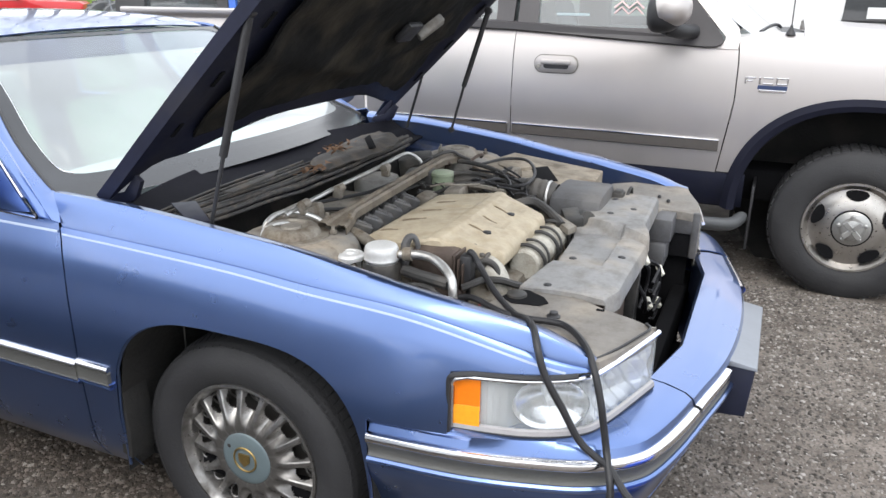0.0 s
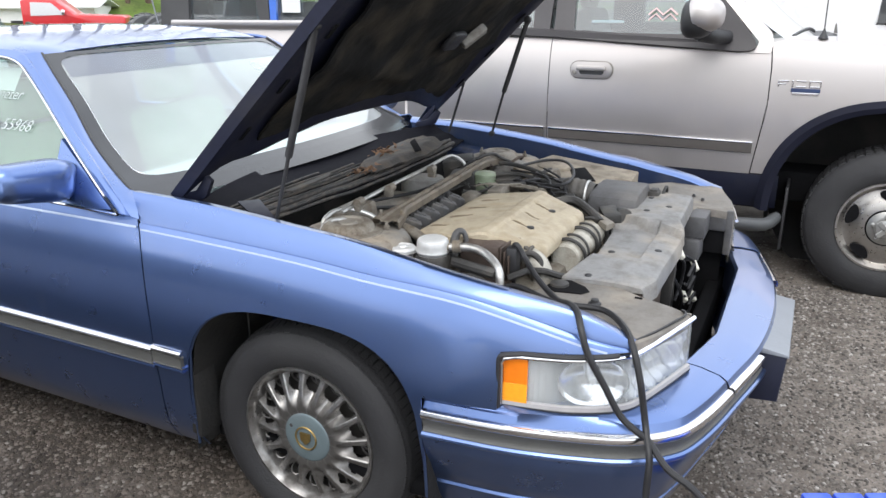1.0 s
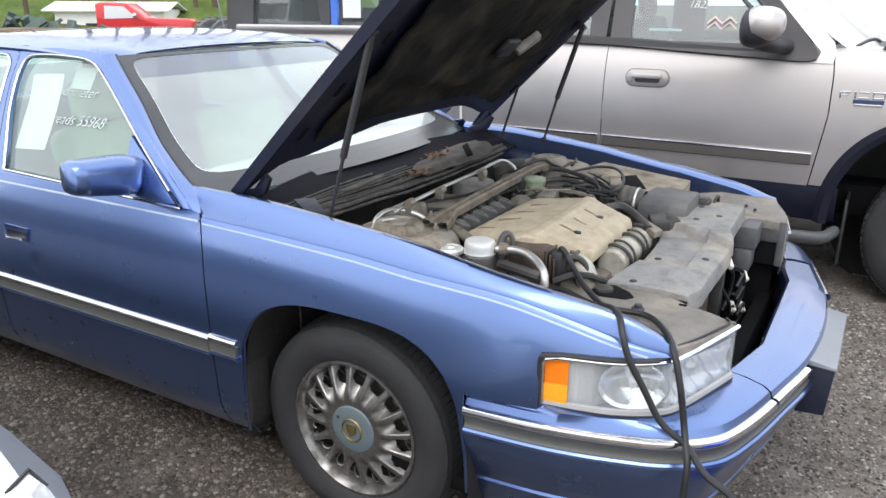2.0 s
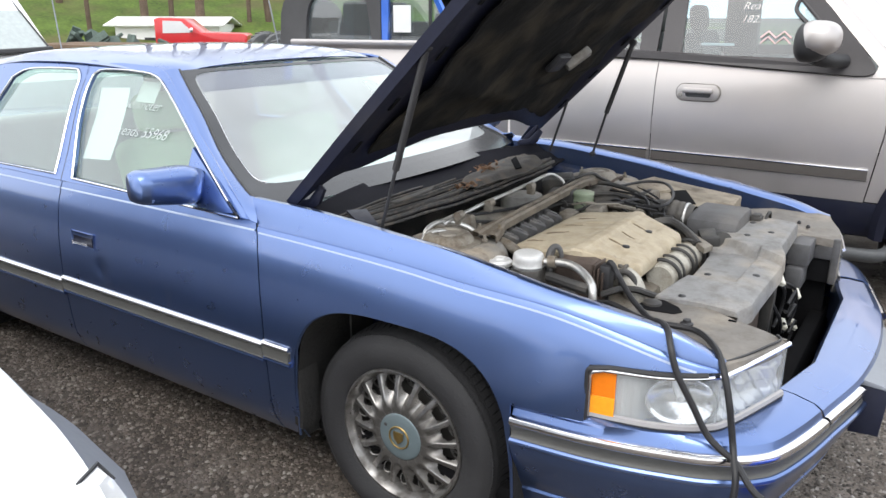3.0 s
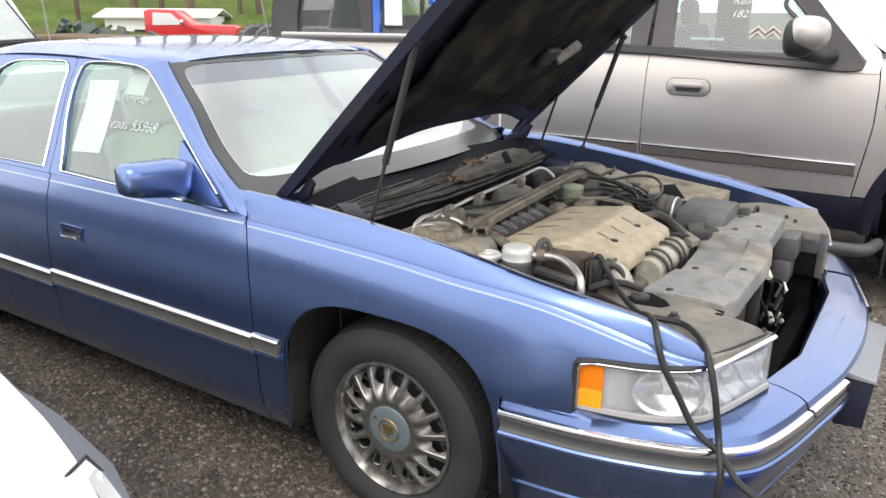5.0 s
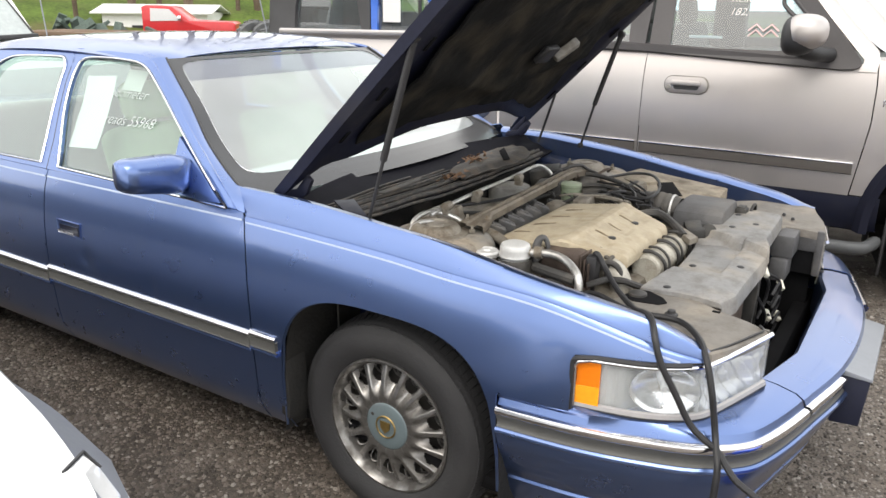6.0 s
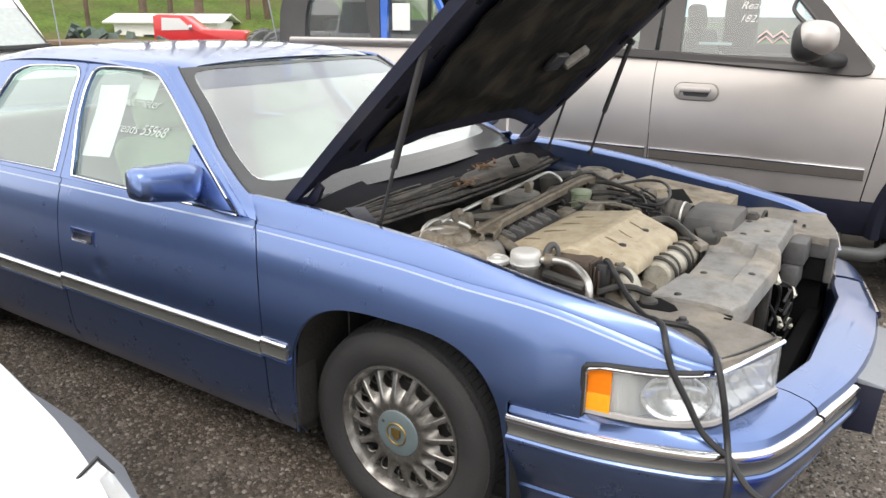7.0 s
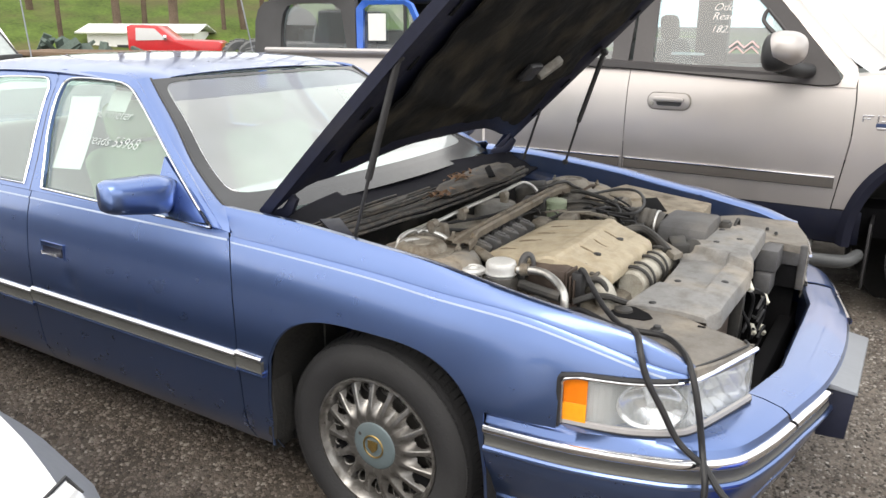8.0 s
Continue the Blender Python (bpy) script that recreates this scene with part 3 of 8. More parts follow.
def build_door(name, x0, x1, s, handle_x):
    bm = B()
    fore = name == "front_door"
    cols = [door_column(x, s, 0.938) for x in steps(x0, x1, 72)]
    sheet(bm, [[rear_warp(p, -0.80, -0.486) for p in c] for c in cols] if fore else cols)
    door = part(name, bm, BLUE, sedan, thick=0.004)
    bm = B()
    sheet(bm, [[(x, s * 0.9155, 0.915), (x, s * 0.9180, 0.912), (x, s * 0.9185, 0.909)] for x in steps(x0 + 0.003, x1 - (0.049 if fore else 0.003), 10)])
    part("pinstripe", bm, STRIPE, door, "thin pale silver pinstripe", thick=0.001)
    # handle: recessed bezel with a chrome flap
    bm = B()
    box(bm, handle_x - 0.075, handle_x + 0.075, s * 0.930, s * 0.9535, 0.704, 0.762, 0.003)
    part("handle_bezel", bm, BLUE, door)
    bm = B()
    box(bm, handle_x - 0.062, handle_x + 0.062, s * 0.950, s * 0.9545, 0.710, 0.745, 0.001)
    part("handle_recess", bm, NAVY, door)
    bm = B()
    box(bm, handle_x - 0.065, handle_x + 0.035, s * 0.952, s * 0.959, 0.712, 0.721, 0.003)
    part("handle_flap", bm, CHROME, door, "chrome pull flap")
    return door


for s in (-1, 1):
    door_f = build_door("front_door", -1.640, -0.4845, s, -1.47)
    door_r = build_door("rear_door", -2.52, -1.646, s, -2.35)
    bm = B()
    sheet(bm, [door_column(x, s, 0.938) for x in steps(-2.56, -2.526, 3)])
    rows = []
    for x in steps(-4.15, -2.56, 24):
        col = door_column(x, s, 0.938)
        tp = max(0, (-3.3 - x)) ** 2 * 0.18
        col = [(p[0], p[1] - s * tp, p[2]) for p in col]
        d = abs(x + 2.89) / 0.40
        zb = 0.33 + 0.30 * max(0, 1 - d ** 3) ** (1 / 3) if d < 1 else 0.21
        col = [(p[0], p[1], max(p[2], zb)) for p in col]
        rows.append(col)
    sheet(bm, rows)
    part("quarter_panel", bm, BLUE, sedan, thick=0.004)
    # side trim: chrome bead over a grey rubber band, cut at the door gaps
    for x0, x1 in ((-0.4822, -0.366), (-1.6425, -0.4838), (-2.5222, -1.6440)):
        lift = 0.006 * (x0 + x1 + 2.2)
        bm = B()
        box(bm, x0, x1, s * 0.949, s * 0.966, 0.500 + lift, 0.536 + lift, 0.004)
        band = part("side_moulding", bm, GREYTRIM, sedan, "grey rubber side moulding with a chrome bead")
        bm = B()
        arc = [(s * (0.948 + 0.024 * math.sin(a)), 0.546 + lift - 0.012 * math.cos(a)) for a in steps(0, math.pi, 9)]
        sheet(bm, [[(x, y, z) for y, z in arc] for x in (x0, x1)])
        for x in (x0, x1):
            bm.faces.new([bm.verts.new((x, y, z)) for y, z in arc])
        part("chrome_bead", bm, CHROME, band, "bright chrome bead")
        bm = B()
        box(bm, x0, x1, s * 0.947, s * 0.964, 0.488 + lift, 0.501 + lift, 0.004)
        part("lower_bead", bm, BLUE, band)

# sill underside and floor pan keep the space under the car dark
bm = B()
box(bm, -4.0, 0.55, -0.84, 0.84, 0.205, 0.26, 0.02)
part("floor_pan", bm, BLACK, sedan)
# trunk block
bm = B()
rows = []
for x, z, w in ((-3.05, 1.00, 0.72), (-3.2, 0.995, 0.76), (-3.9, 0.96, 0.78), (-4.15, 0.93, 0.74), (-4.2, 0.75, 0.74), (-4.2, 0.3, 0.74)):
    rows.append([(x, -w - 0.12, z - 0.06), (x, -w, z), (x, 0, z + 0.02), (x, w, z), (x, w + 0.12, z - 0.06)])
sheet(bm, rows)
part("trunk_lid", bm, BLUE, sedan, thick=0.004)


# greenhouse
def side_y(z):
    return 0.905 - (z - 0.94) * 0.60


def ws_point(v, f, lift=0.0):
    """v: 0 at the base to 1 at the roof; f: -1 to 1 across."""
    hw = smooth_lerp([(-0.1, 0.842), (0.0, 0.832), (0.12, 0.803), (0.31, 0.762), (0.60, 0.697), (0.82, 0.649), (1.0, 0.610)], v)
    x = smooth_lerp([(-0.1, -0.560), (0.0, -0.634), (0.12, -0.731), (0.31, -0.855), (0.60, -1.008), (0.82, -1.135), (1.0, -1.236)], v) + 0.10 * (1 - f * f) * (1 - 0.55 * v)
    z = 0.988 + 0.374 * v + 0.006 * (1 - f * f)
    return (x + lift * 0.53, hw * f, z + lift * 0.85)


ROOF_X = [(-1.23, 1.362), (-1.35, 1.385), (-1.6, 1.405), (-1.95, 1.412), (-2.3, 1.40), (-2.62, 1.36)]
bm = B()
rows = []
for x in steps(-1.225, -2.62, 22):
    ze = smooth_lerp([(-a, b) for a, b in ROOF_X], -x)
    row = []
    for f in steps(-1, 1, 25):
        af = abs(f)
        y = (0.664 - 0.042 * min(1.0, max(0.0, (x + 1.45) / 0.225)) ** 2) * f
        z = ze + 0.022 * (1 - af ** 2.2) - 0.036 * max(0, (af - 0.80) / 0.20) ** 2
        row.append((x, y, z))
    rows.append(row)
sheet(bm, rows)
part("roof", bm, BLUE, sedan, thick=0.004)

WIN_F = [(-1.567, 0.956), (-1.617, 1.05), (-1.668, 1.15), (-1.698, 1.25), (-1.700, 1.312), (-1.680, 1.345), (-1.60, 1.357), (-1.444, 1.357), (-1.295, 1.344), (-1.174, 1.285), (-0.906, 1.116), (-0.68, 0.981), (-0.605, 0.940)]
WIN_R = [(-1.691, 0.960), (-1.714, 1.042), (-1.748, 1.146), (-1.774, 1.252), (-1.782, 1.313), (-1.807, 1.342), (-1.863, 1.352), (-2.18, 1.340), (-2.30, 1.30), (-2.46, 0.957)]
POST = [(-1.638, 0.938), (-1.668, 1.05), (-1.706, 1.15), (-1.736, 1.25), (-1.741, 1.312), (-1.744, 1.352)]
def smooth_outline(pts):
    """Rounds an outline, its two lower corners kept."""
    return [pts[0]] + [(p.x, p.y) for p in spline([(x, z, 0) for x, z in pts[1:-1]], 4)] + [pts[-1]]


OUT_F = POST + [(-1.60, 1.378), (-1.444, 1.378), (-1.275, 1.366), (-1.155, 1.302), (-0.886, 1.134), (-0.66, 0.999), (-0.56, 0.938)]
OUT_R = [(x - 0.004, z) for x, z in POST] + [(-1.85, 1.378), (-2.2, 1.370), (-2.55, 1.33), (-2.9, 0.938)]
WIN_F, WIN_R, OUT_F, OUT_R = smooth_outline(WIN_F), smooth_outline(WIN_R), smooth_outline(OUT_F), smooth_outline(OUT_R)
for s in (-1, 1):
    # pillars and window surrounds as one stamped frame with two openings
    bm = B()
    def sp(x, z, inset=0.0):
        return (x, s * (side_y(z) - inset), z)
    def ring_face(inner, outer):
        vi = [bm.verts.new(sp(*p)) for p in inner]
        vo = [bm.verts.new(sp(*p)) for p in outer]
        n = len(inner)
        for i in range(n):
            bm.faces.new((vi[i], vi[(i + 1) % n], vo[(i + 1) % n], vo[i]))
    ring_face(WIN_F, OUT_F)
    ring_face(WIN_R, OUT_R)
    bm.faces.new([bm.verts.new(sp(x, z)) for x, z in ((-1.744, 1.350), (-1.60, 1.378), (-1.72, 1.384), (-1.85, 1.378))])
    frame_part = part("window_frame", bm, BLUE, sedan, thick=0.014)
    for win in (WIN_F, WIN_R):
        bm = B()
        bm.faces.new([bm.verts.new(sp(x, z, 0.012)) for x, z in win])
        pane = part("side_window", bm, GLASS, sedan, smooth=0)
        pane.visible_shadow = False
        bm = B()
        loop = [Vector(sp(x, z, -0.011)) for x, z in win]
        tube(bm, loop + [loop[0]], 0.0044, 6, 1, smooth=False)
        part("chrome_surround", bm, CHROME, pane, "bright chrome window surround")
    # A-pillar outer skin down to the fender
    bm = B()
    rows = []
    for t in steps(0, 1, 22):
        wx = lerp([(0, -1.290), (0.17, -1.170), (0.37, -1.026), (0.53, -0.898), (0.70, -0.775), (0.85, -0.672), (1, -0.595)], t)
        wz = lerp([(0, 1.354), (0.17, 1.296), (0.37, 1.209), (0.53, 1.126), (0.70, 1.049), (0.85, 0.991), (1, 0.945)], t)
        a = Vector((wx, s * (side_y(wz) + 0.010), wz))
        b = Vector(ws_point(1.004 - 1.0 * t, s * 1.004, 0.004))
        c = a.lerp(b, 0.5) + Vector((0.006, s * 0.007, 0.006))
        rows.append([a, a.lerp(c, 0.55) + Vector((0.002, s * 0.003, 0.002)), c, c.lerp(b, 0.5) + Vector((0.002, s * 0.001, 0.002)), b])
    # foot reaching down to the fender gap
    foot_a, foot_b = Vector((gap_x(0.925) + 0.003, s * 0.905, 0.932)), Vector((gap_x(1.008) + 0.004, s * 0.862, 1.003))
    rows.append([foot_a.lerp(foot_b, k / 4) for k in range(5)])
    sheet(bm, rows)
    part("a_pillar", bm, BLUE, sedan, smooth=75, thick=0.004)
    # dark seam down the middle post
    bm = B()
    tube(bm, [sp(x - 0.002, z, -0.007) for x, z in POST[:-1]], 0.0022, 5, 2)
    part("door_seam", bm, BLACKPL, sedan)
    # door mirror: rounded shell flowing into a triangular sail
    def shell_ring(f):
        y = 0.950 + 0.175 * f
        e = max(0.0, (f - 0.80) / 0.20)
        k = 1 - 0.20 * e ** 2.2
        h, dpt = (0.067 - 0.013 * max(f, 0.0)) * k, 0.070 * k
        root = max(0.0, (-0.12 - f) / 0.43)
        h, dpt = h * (1 - 0.25 * root), dpt * (1 - 0.45 * root)
        ring = []
        for a in (2 * math.pi * j / 36 for j in range(36)):
            ca, sa = math.cos(a), math.sin(a)
            px = math.copysign(abs(ca) ** 0.72, ca) * dpt * (1.0 if ca > 0 else 0.35)
            pz = math.copysign(abs(sa) ** 0.64, sa) * h
            ring.append(Vector((-0.842 - 0.012 * f - 0.035 * root + px, s * y, 1.028 + pz + 0.019 * f)))
        return ring
    # flat triangular sail filling the front corner of the door glass
    bm = B()
    tri = [(-0.945, 1.122), (-0.80, 1.042), (-0.690, 0.978), (-0.640, 0.950), (-0.70, 0.945), (-0.90, 0.952), (-0.925, 1.03)]
    lo = [bm.verts.new(sp(x, z, 0.006)) for x, z in tri]
    hi = [bm.verts.new(sp(x, z, -0.010)) for x, z in tri]
    tri_mid = bm.verts.new(sp(-0.82, 1.00, -0.022))
    for i in range(len(tri)):
        j = (i + 1) % len(tri)
        bm.faces.new((lo[i], lo[j], hi[j], hi[i]))
        bm.faces.new((hi[i], hi[j], tri_mid))
    mirror = part("door_mirror", bm, BLUE, sedan, smooth=30)
    bm = B()
    rows = [shell_ring(f) for f in steps(-0.55, 0.78, 8) + [0.82, 0.86, 0.90, 0.93, 0.955, 0.975, 0.99, 1.0]]
    sheet(bm, rows, close_v=True)
    bm.verts.ensure_lookup_table()
    # gently domed end
    tip = bm.verts.new(sum((Vector(v.co) for v in bm.verts[15 * 36:16 * 36]), Vector()) / 36 + Vector((0, s * 0.006, 0)))
    bm.verts.ensure_lookup_table()
    for j in range(36):
        bm.faces.new((bm.verts[15 * 36 + j], bm.verts[15 * 36 + (j + 1) % 36], tip))
    part("mirror_shell", bm, BLUE, mirror, smooth=80)

# windshield with its dark border
bm = B()
sheet(bm, [[ws_point(v, f) for f in steps(-1, 1, 25)] for v in steps(0, 1, 14)])
windshield = part("windshield", bm, WINDSHIELD, sedan, "sloping windshield mirroring the pale sky")
windshield.visible_shadow = False
bm = B()
def rounded_ring(power, f_half, v0, v1):
    """A rectangle in even steps all round, its corners rounded where the power is low."""
    square = [(1, k) for k in steps(0, 1, 16)] + [(1 - k, 1) for k in steps(0, 2, 31)[1:]] + [(-1, 1 - k) for k in steps(0, 2, 31)[1:]] + [(k - 1, -1) for k in steps(0, 2, 31)[1:]] + [(1, k - 1) for k in steps(0, 1, 16)[1:-1]]
    out = []
    for u, w in square:
        r = (abs(u) ** power + abs(w) ** power) ** (-1 / power)
        out.append((f_half * u * r, (v0 + v1) / 2 + (v1 - v0) / 2 * w * r))
    return out


GLASS_IN, GLASS_OUT = rounded_ring(15, 0.935, 0.045, 0.972), rounded_ring(200, 1.0, -0.085, 1.0)
sheet(bm, [[ws_point(vo + (vi - vo) * k, fo + (fi - fo) * k, 0.003) for (fo, vo), (fi, vi) in zip(GLASS_OUT, GLASS_IN)] for k in steps(0, 1, 4)], close_v=True)
part("glass_border", bm, BORDER, windshield, "dark printed glass border", smooth=0)
for f in (-1.0, 1.0):
    bm = B()
    tube(bm, [ws_point(v, f, 0.005) for v in steps(-0.04, 1.0, 16)], 0.0055, 8, 1)
    part("glass_gasket", bm, BLACKPL, windshield, "black rubber gasket")
bm = B()
tube(bm, [ws_point(v, f, 0.004) for f, v in GLASS_IN if f < -0.86 and v < 0.80], 0.0014, 5, 1, smooth=False)
part("glass_bead", bm, CHROME, windshield, "thin bright bead")

bm = B()
sheet(bm, [[ws_point(v, f, 0.0015) for f in steps(-0.92, 0.92, 21)] for v in steps(0.80, 0.965, 4)])
band = part("shade_band", bm, SHADE, windshield, "blue-grey shade band")
band.visible_shadow = False

# rear window
bm = B()
sheet(bm, [[(-2.62 - 0.44 * v, (0.62 + 0.1 * v) * f, 1.36 - 0.37 * v) for f in steps(-1, 1, 8)] for v in steps(0, 1, 5)])
rear_glass = part("rear_window", bm, GLASS, sedan)
rear_glass.visible_shadow = False


# cabin
def build_seat(x, y, mat):
    bm = B()
    box(bm, x, x + 0.52, y - 0.27, y + 0.27, 0.36, 0.56, 0.06, 3)
    st = part("car_seat", bm, mat, sedan)
    bm = B()
    box(bm, -0.07, 0.09, -0.27, 0.27, 0.0, 0.56, 0.06, 3, m=pose(x, y, 0.52, 0, -16, 0))
    part("seat_back", bm, mat, st)
    bm = B()
    box(bm, -0.05, 0.06, -0.14, 0.14, 0.0, 0.17, 0.045, 3, m=pose(x - 0.165, y, 1.075, 0, -10, 0))
    part("headrest", bm, mat, st)


build_seat(-1.50, -0.38, SEATGREEN)
build_seat(-1.50, 0.38, SEATGREEN)
bm = B()
box(bm, -2.55, -2.0, -0.68, 0.68, 0.36, 0.58, 0.06, 3)
bench = part("rear_bench", bm, SEAT, sedan)
bm = B()
box(bm, -0.06, 0.1, -0.68, 0.68, 0.0, 0.55, 0.06, 3, m=pose(-2.55, 0, 0.55, 0, -20, 0))
part("seat_back", bm, SEAT, bench)
bm = B()
rows = []
for f in steps(-1, 1, 16):
    y = 0.78 * f
    rows.append([(-0.56 + 0.08 * (1 - f * f), y, 0.93), (-0.75, y, 0.955), (-0.95, y, 0.945), (-1.0, y, 0.90), (-0.98, y, 0.70), (-0.90, y, 0.45)])
sheet(bm, rows)
part("dashboard", bm, DASHPALE, sedan, "pale dashboard", thick=0.01)
bm = B()
lathe(bm, [(0.195 + 0.014 * math.cos(a), 0.014 * math.sin(a)) for a in steps(0, 2 * math.pi, 9)], m=pose(-1.08, 0.38, 0.90, 0, -65, 0), n=28)
part("steering_wheel", bm, BLACKPL, sedan)
for s in (-1, 1):
    bm = B()
    sheet(bm, [[(x, s * 0.86, 0.30), (x, s * 0.87, 0.93)] for x in steps(-2.6, -0.6, 6)])
    part("door_trim", bm, DASH, sedan, thick=0.02)
bm = B()
sheet(bm, [[(x, y, 1.372 - 0.03 * (abs(y) / 0.62) ** 3) for y in steps(-0.62, 0.62, 9)] for x in steps(-1.26, -2.58, 6)])
part("headliner", bm, SEAT, sedan, thick=0.006)


# ---- front bumper ----
def bumper_plan():
    half = [(0.428, -0.953), (0.61, -0.948), (0.72, -0.936), (0.82, -0.916), (0.90, -0.895), (0.962, -0.865), (1.008, -0.828), (1.045, -0.775), (1.085, -0.66), (1.122, -0.51), (1.172, -0.28), (1.19, 0.0)]
    half = [Vector((x, y, 0)) for x, y in half]
    pts = half + [Vector((p.x, -p.y, 0)) for p in reversed(half[:-1])]
    return spline(pts, 12)


PLAN = bumper_plan()


def bumper_lift(p):
    """The strips rise a little towards the nose."""
    return lerp([(0.42, 0.0), (0.95, 0.024)], p.x)


def plan_offset(i, d):
    a, b = PLAN[max(i - 1, 0)], PLAN[min(i + 1, len(PLAN) - 1)]
    t = (b - a).normalized()
    return PLAN[i] + Vector((t.y, -t.x, 0)) * d


def bumper_strip(name, profile, mat, i0, i1, parent, label="", close=False):
    bm = B()
    rows = []
    for i in range(i0, i1 + 1):
        row = []
        for d, z in profile:
            p = plan_offset(i, d)
            row.append((p.x, p.y, z + bumper_lift(PLAN[i])))
        rows.append(row)
    sheet(bm, rows, close_v=close)
    if close:
        bm.verts.ensure_lookup_table()
        n = len(profile)
        bm.faces.new([bm.verts[j] for j in range(n)])
        bm.faces.new([bm.verts[(len(rows) - 1) * n + j] for j in range(n)])
    return part(name, bm, mat, parent, label, thick=0 if close else 0.004)


LAST = len(PLAN) - 1
SEAM_A = min(range(LAST), key=lambda i: abs(PLAN[i].y + 0.555) + (10 if PLAN[i].x < 0.9 else 0))
SEAM_B = LAST - SEAM_A
lower = [(0.001, 0.498), (0.002, 0.487), (-0.012, 0.45), (-0.046, 0.37), (-0.062, 0.334), (-0.070, 0.328), (-0.066, 0.320), (-0.085, 0.27), (-0.12, 0.21)]
bumper = bumper_strip("front_bumper", lower, BLUE, 0, LAST, sedan, "blue front bumper with chrome and grey strips")
top_end = [(-0.005, 0.574), (-0.012, 0.592), (-0.03, 0.603), (-0.08, 0.610), (-0.15, 0.612), (-0.17, 0.58)]
for i0, i1 in ((0, SEAM_A - 1), (SEAM_B + 1, LAST)):
    bm = B()
    rows = []
    for i in range(i0, i1 + 1):
        edge = min(i, LAST - i)
        k = min(1.0, 0.12 + 0.88 * max(0.0, (PLAN[edge].x - 0.60) / 0.36))
        row = []
        for d, z in top_end:
            p = plan_offset(i, d * k if d < -0.012 else d)
            row.append((p.x, p.y, z + bumper_lift(PLAN[i])))
        rows.append(row)
    sheet(bm, rows)
    part("bumper_end", bm, BLUE, bumper, thick=0.004)
top_mid = [(-0.005, 0.574), (-0.012, 0.588), (-0.03, 0.598), (-0.08, 0.606), (-0.122, 0.606), (-0.130, 0.598), (-0.132, 0.45)]
# the inner side of the middle section runs in three straight facets
GA = min(range(LAST), key=lambda i: abs(PLAN[i].y + 0.315) + (10 if PLAN[i].x < 1.0 else 0))
CORNERS = (SEAM_A, GA, LAST - GA, SEAM_B)
bm = B()
rows = []
for i in range(SEAM_A, SEAM_B + 1):
    i0, i1 = next((a, b) for a, b in zip(CORNERS, CORNERS[1:]) if a <= i <= b)
    k = (i - i0) / (i1 - i0)
    row = []
    for d, z in top_mid:
        p = plan_offset(i, d) if d > -0.02 else plan_offset(i0, d).lerp(plan_offset(i1, d), k)
        row.append((p.x, p.y, z + bumper_lift(PLAN[i])))
    rows.append(row)
sheet(bm, rows)
part("bumper_top", bm, BLUE, bumper, thick=0.004, smooth=12)
band_prof = [(-0.01, 0.549), (0.007, 0.549), (0.001, 0.536), (-0.002, 0.526), (0.0, 0.516), (0.004, 0.511), (-0.01, 0.511)]
bead_prof = [(-0.01, 0.512), (0.007, 0.512), (0.012, 0.507), (0.013, 0.501), (0.009, 0.495), (0.0, 0.492), (-0.01, 0.492)]
bumper_strip("lower_bead", bead_prof, BLUE, 0, LAST, bumper, "", True)
bumper_strip("bumper_band", band_prof, GREYTRIM, 0, LAST, bumper, "grey rubber bumper band", True)
chrome_prof = [(-0.01, 0.574), (0.005, 0.575), (0.012, 0.571), (0.015, 0.564), (0.014, 0.556), (0.009, 0.550), (-0.01, 0.548)]
bumper_strip("chrome_strip", chrome_prof, CHROME, 0, SEAM_A - 1, bumper, "bright chrome bumper strip", True)
bumper_strip("chrome_strip", chrome_prof, CHROME, SEAM_B + 1, LAST, bumper, "bright chrome bumper strip", True)
bumper_strip("chrome_strip", chrome_prof, CHROME, SEAM_A, GA, bumper, "bright chrome bumper strip", True)
bumper_strip("chrome_strip", chrome_prof, CHROME, LAST - GA, SEAM_B, bumper, "bright chrome bumper strip", True)
# plate mount: a dark block with a pale top ledge
bm = B()
prism(bm, [(1.15, 0.43), (1.226, 0.436), (1.236, 0.582), (1.15, 0.588)], "y", -0.272, 0.18, 0.006)
part("plate_mount", bm, MOUNT, bumper, "dark plastic plate mount")
bm = B()
prism(bm, [(1.16, 0.584), (1.240, 0.580), (1.238, 0.590), (1.165, 0.602)], "y", -0.276, 0.185, 0.004)
part("mount_ledge", bm, LEDGE, bumper, "weathered pale grey ledge")
# matte black boxes added for the shade behind the missing grille
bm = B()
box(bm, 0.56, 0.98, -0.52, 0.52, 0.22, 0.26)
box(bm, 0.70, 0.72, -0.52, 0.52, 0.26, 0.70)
part("grille_shade_boxes", bm, BLACK, sedan)
# beam coloured black to carry the shade of the open nose
bm = B()
box(bm, 0.92, 0.975, -0.70, 0.70, 0.38, 0.50, 0.015)
part("bumper_beam", bm, BLACK, sedan)
bm = B()
box(bm, 0.72, 0.965, 0.50, 0.52, 0.26, 0.63, 0.004)
part("side_baffle", bm, BLACK, sedan)
bm = B()
box(bm, 0.72, 0.965, -0.545, -0.525, 0.26, 0.63, 0.004)
part("side_baffle", bm, BLACK, sedan)


# ---- headlamps ----
def lamp_plan(s, corner_y=0.58):
    side = [(0.628, 0.917), (0.70, 0.910), (0.78, 0.896), (0.845, 0.872), (0.885, 0.850), (0.912, 0.826), (0.935, 0.78), (0.965, 0.70), (1.004, corner_y)]
    return [Vector((p.x, s * p.y, 0)) for p in spline([(x, y, 0) for x, y in side], 6)]


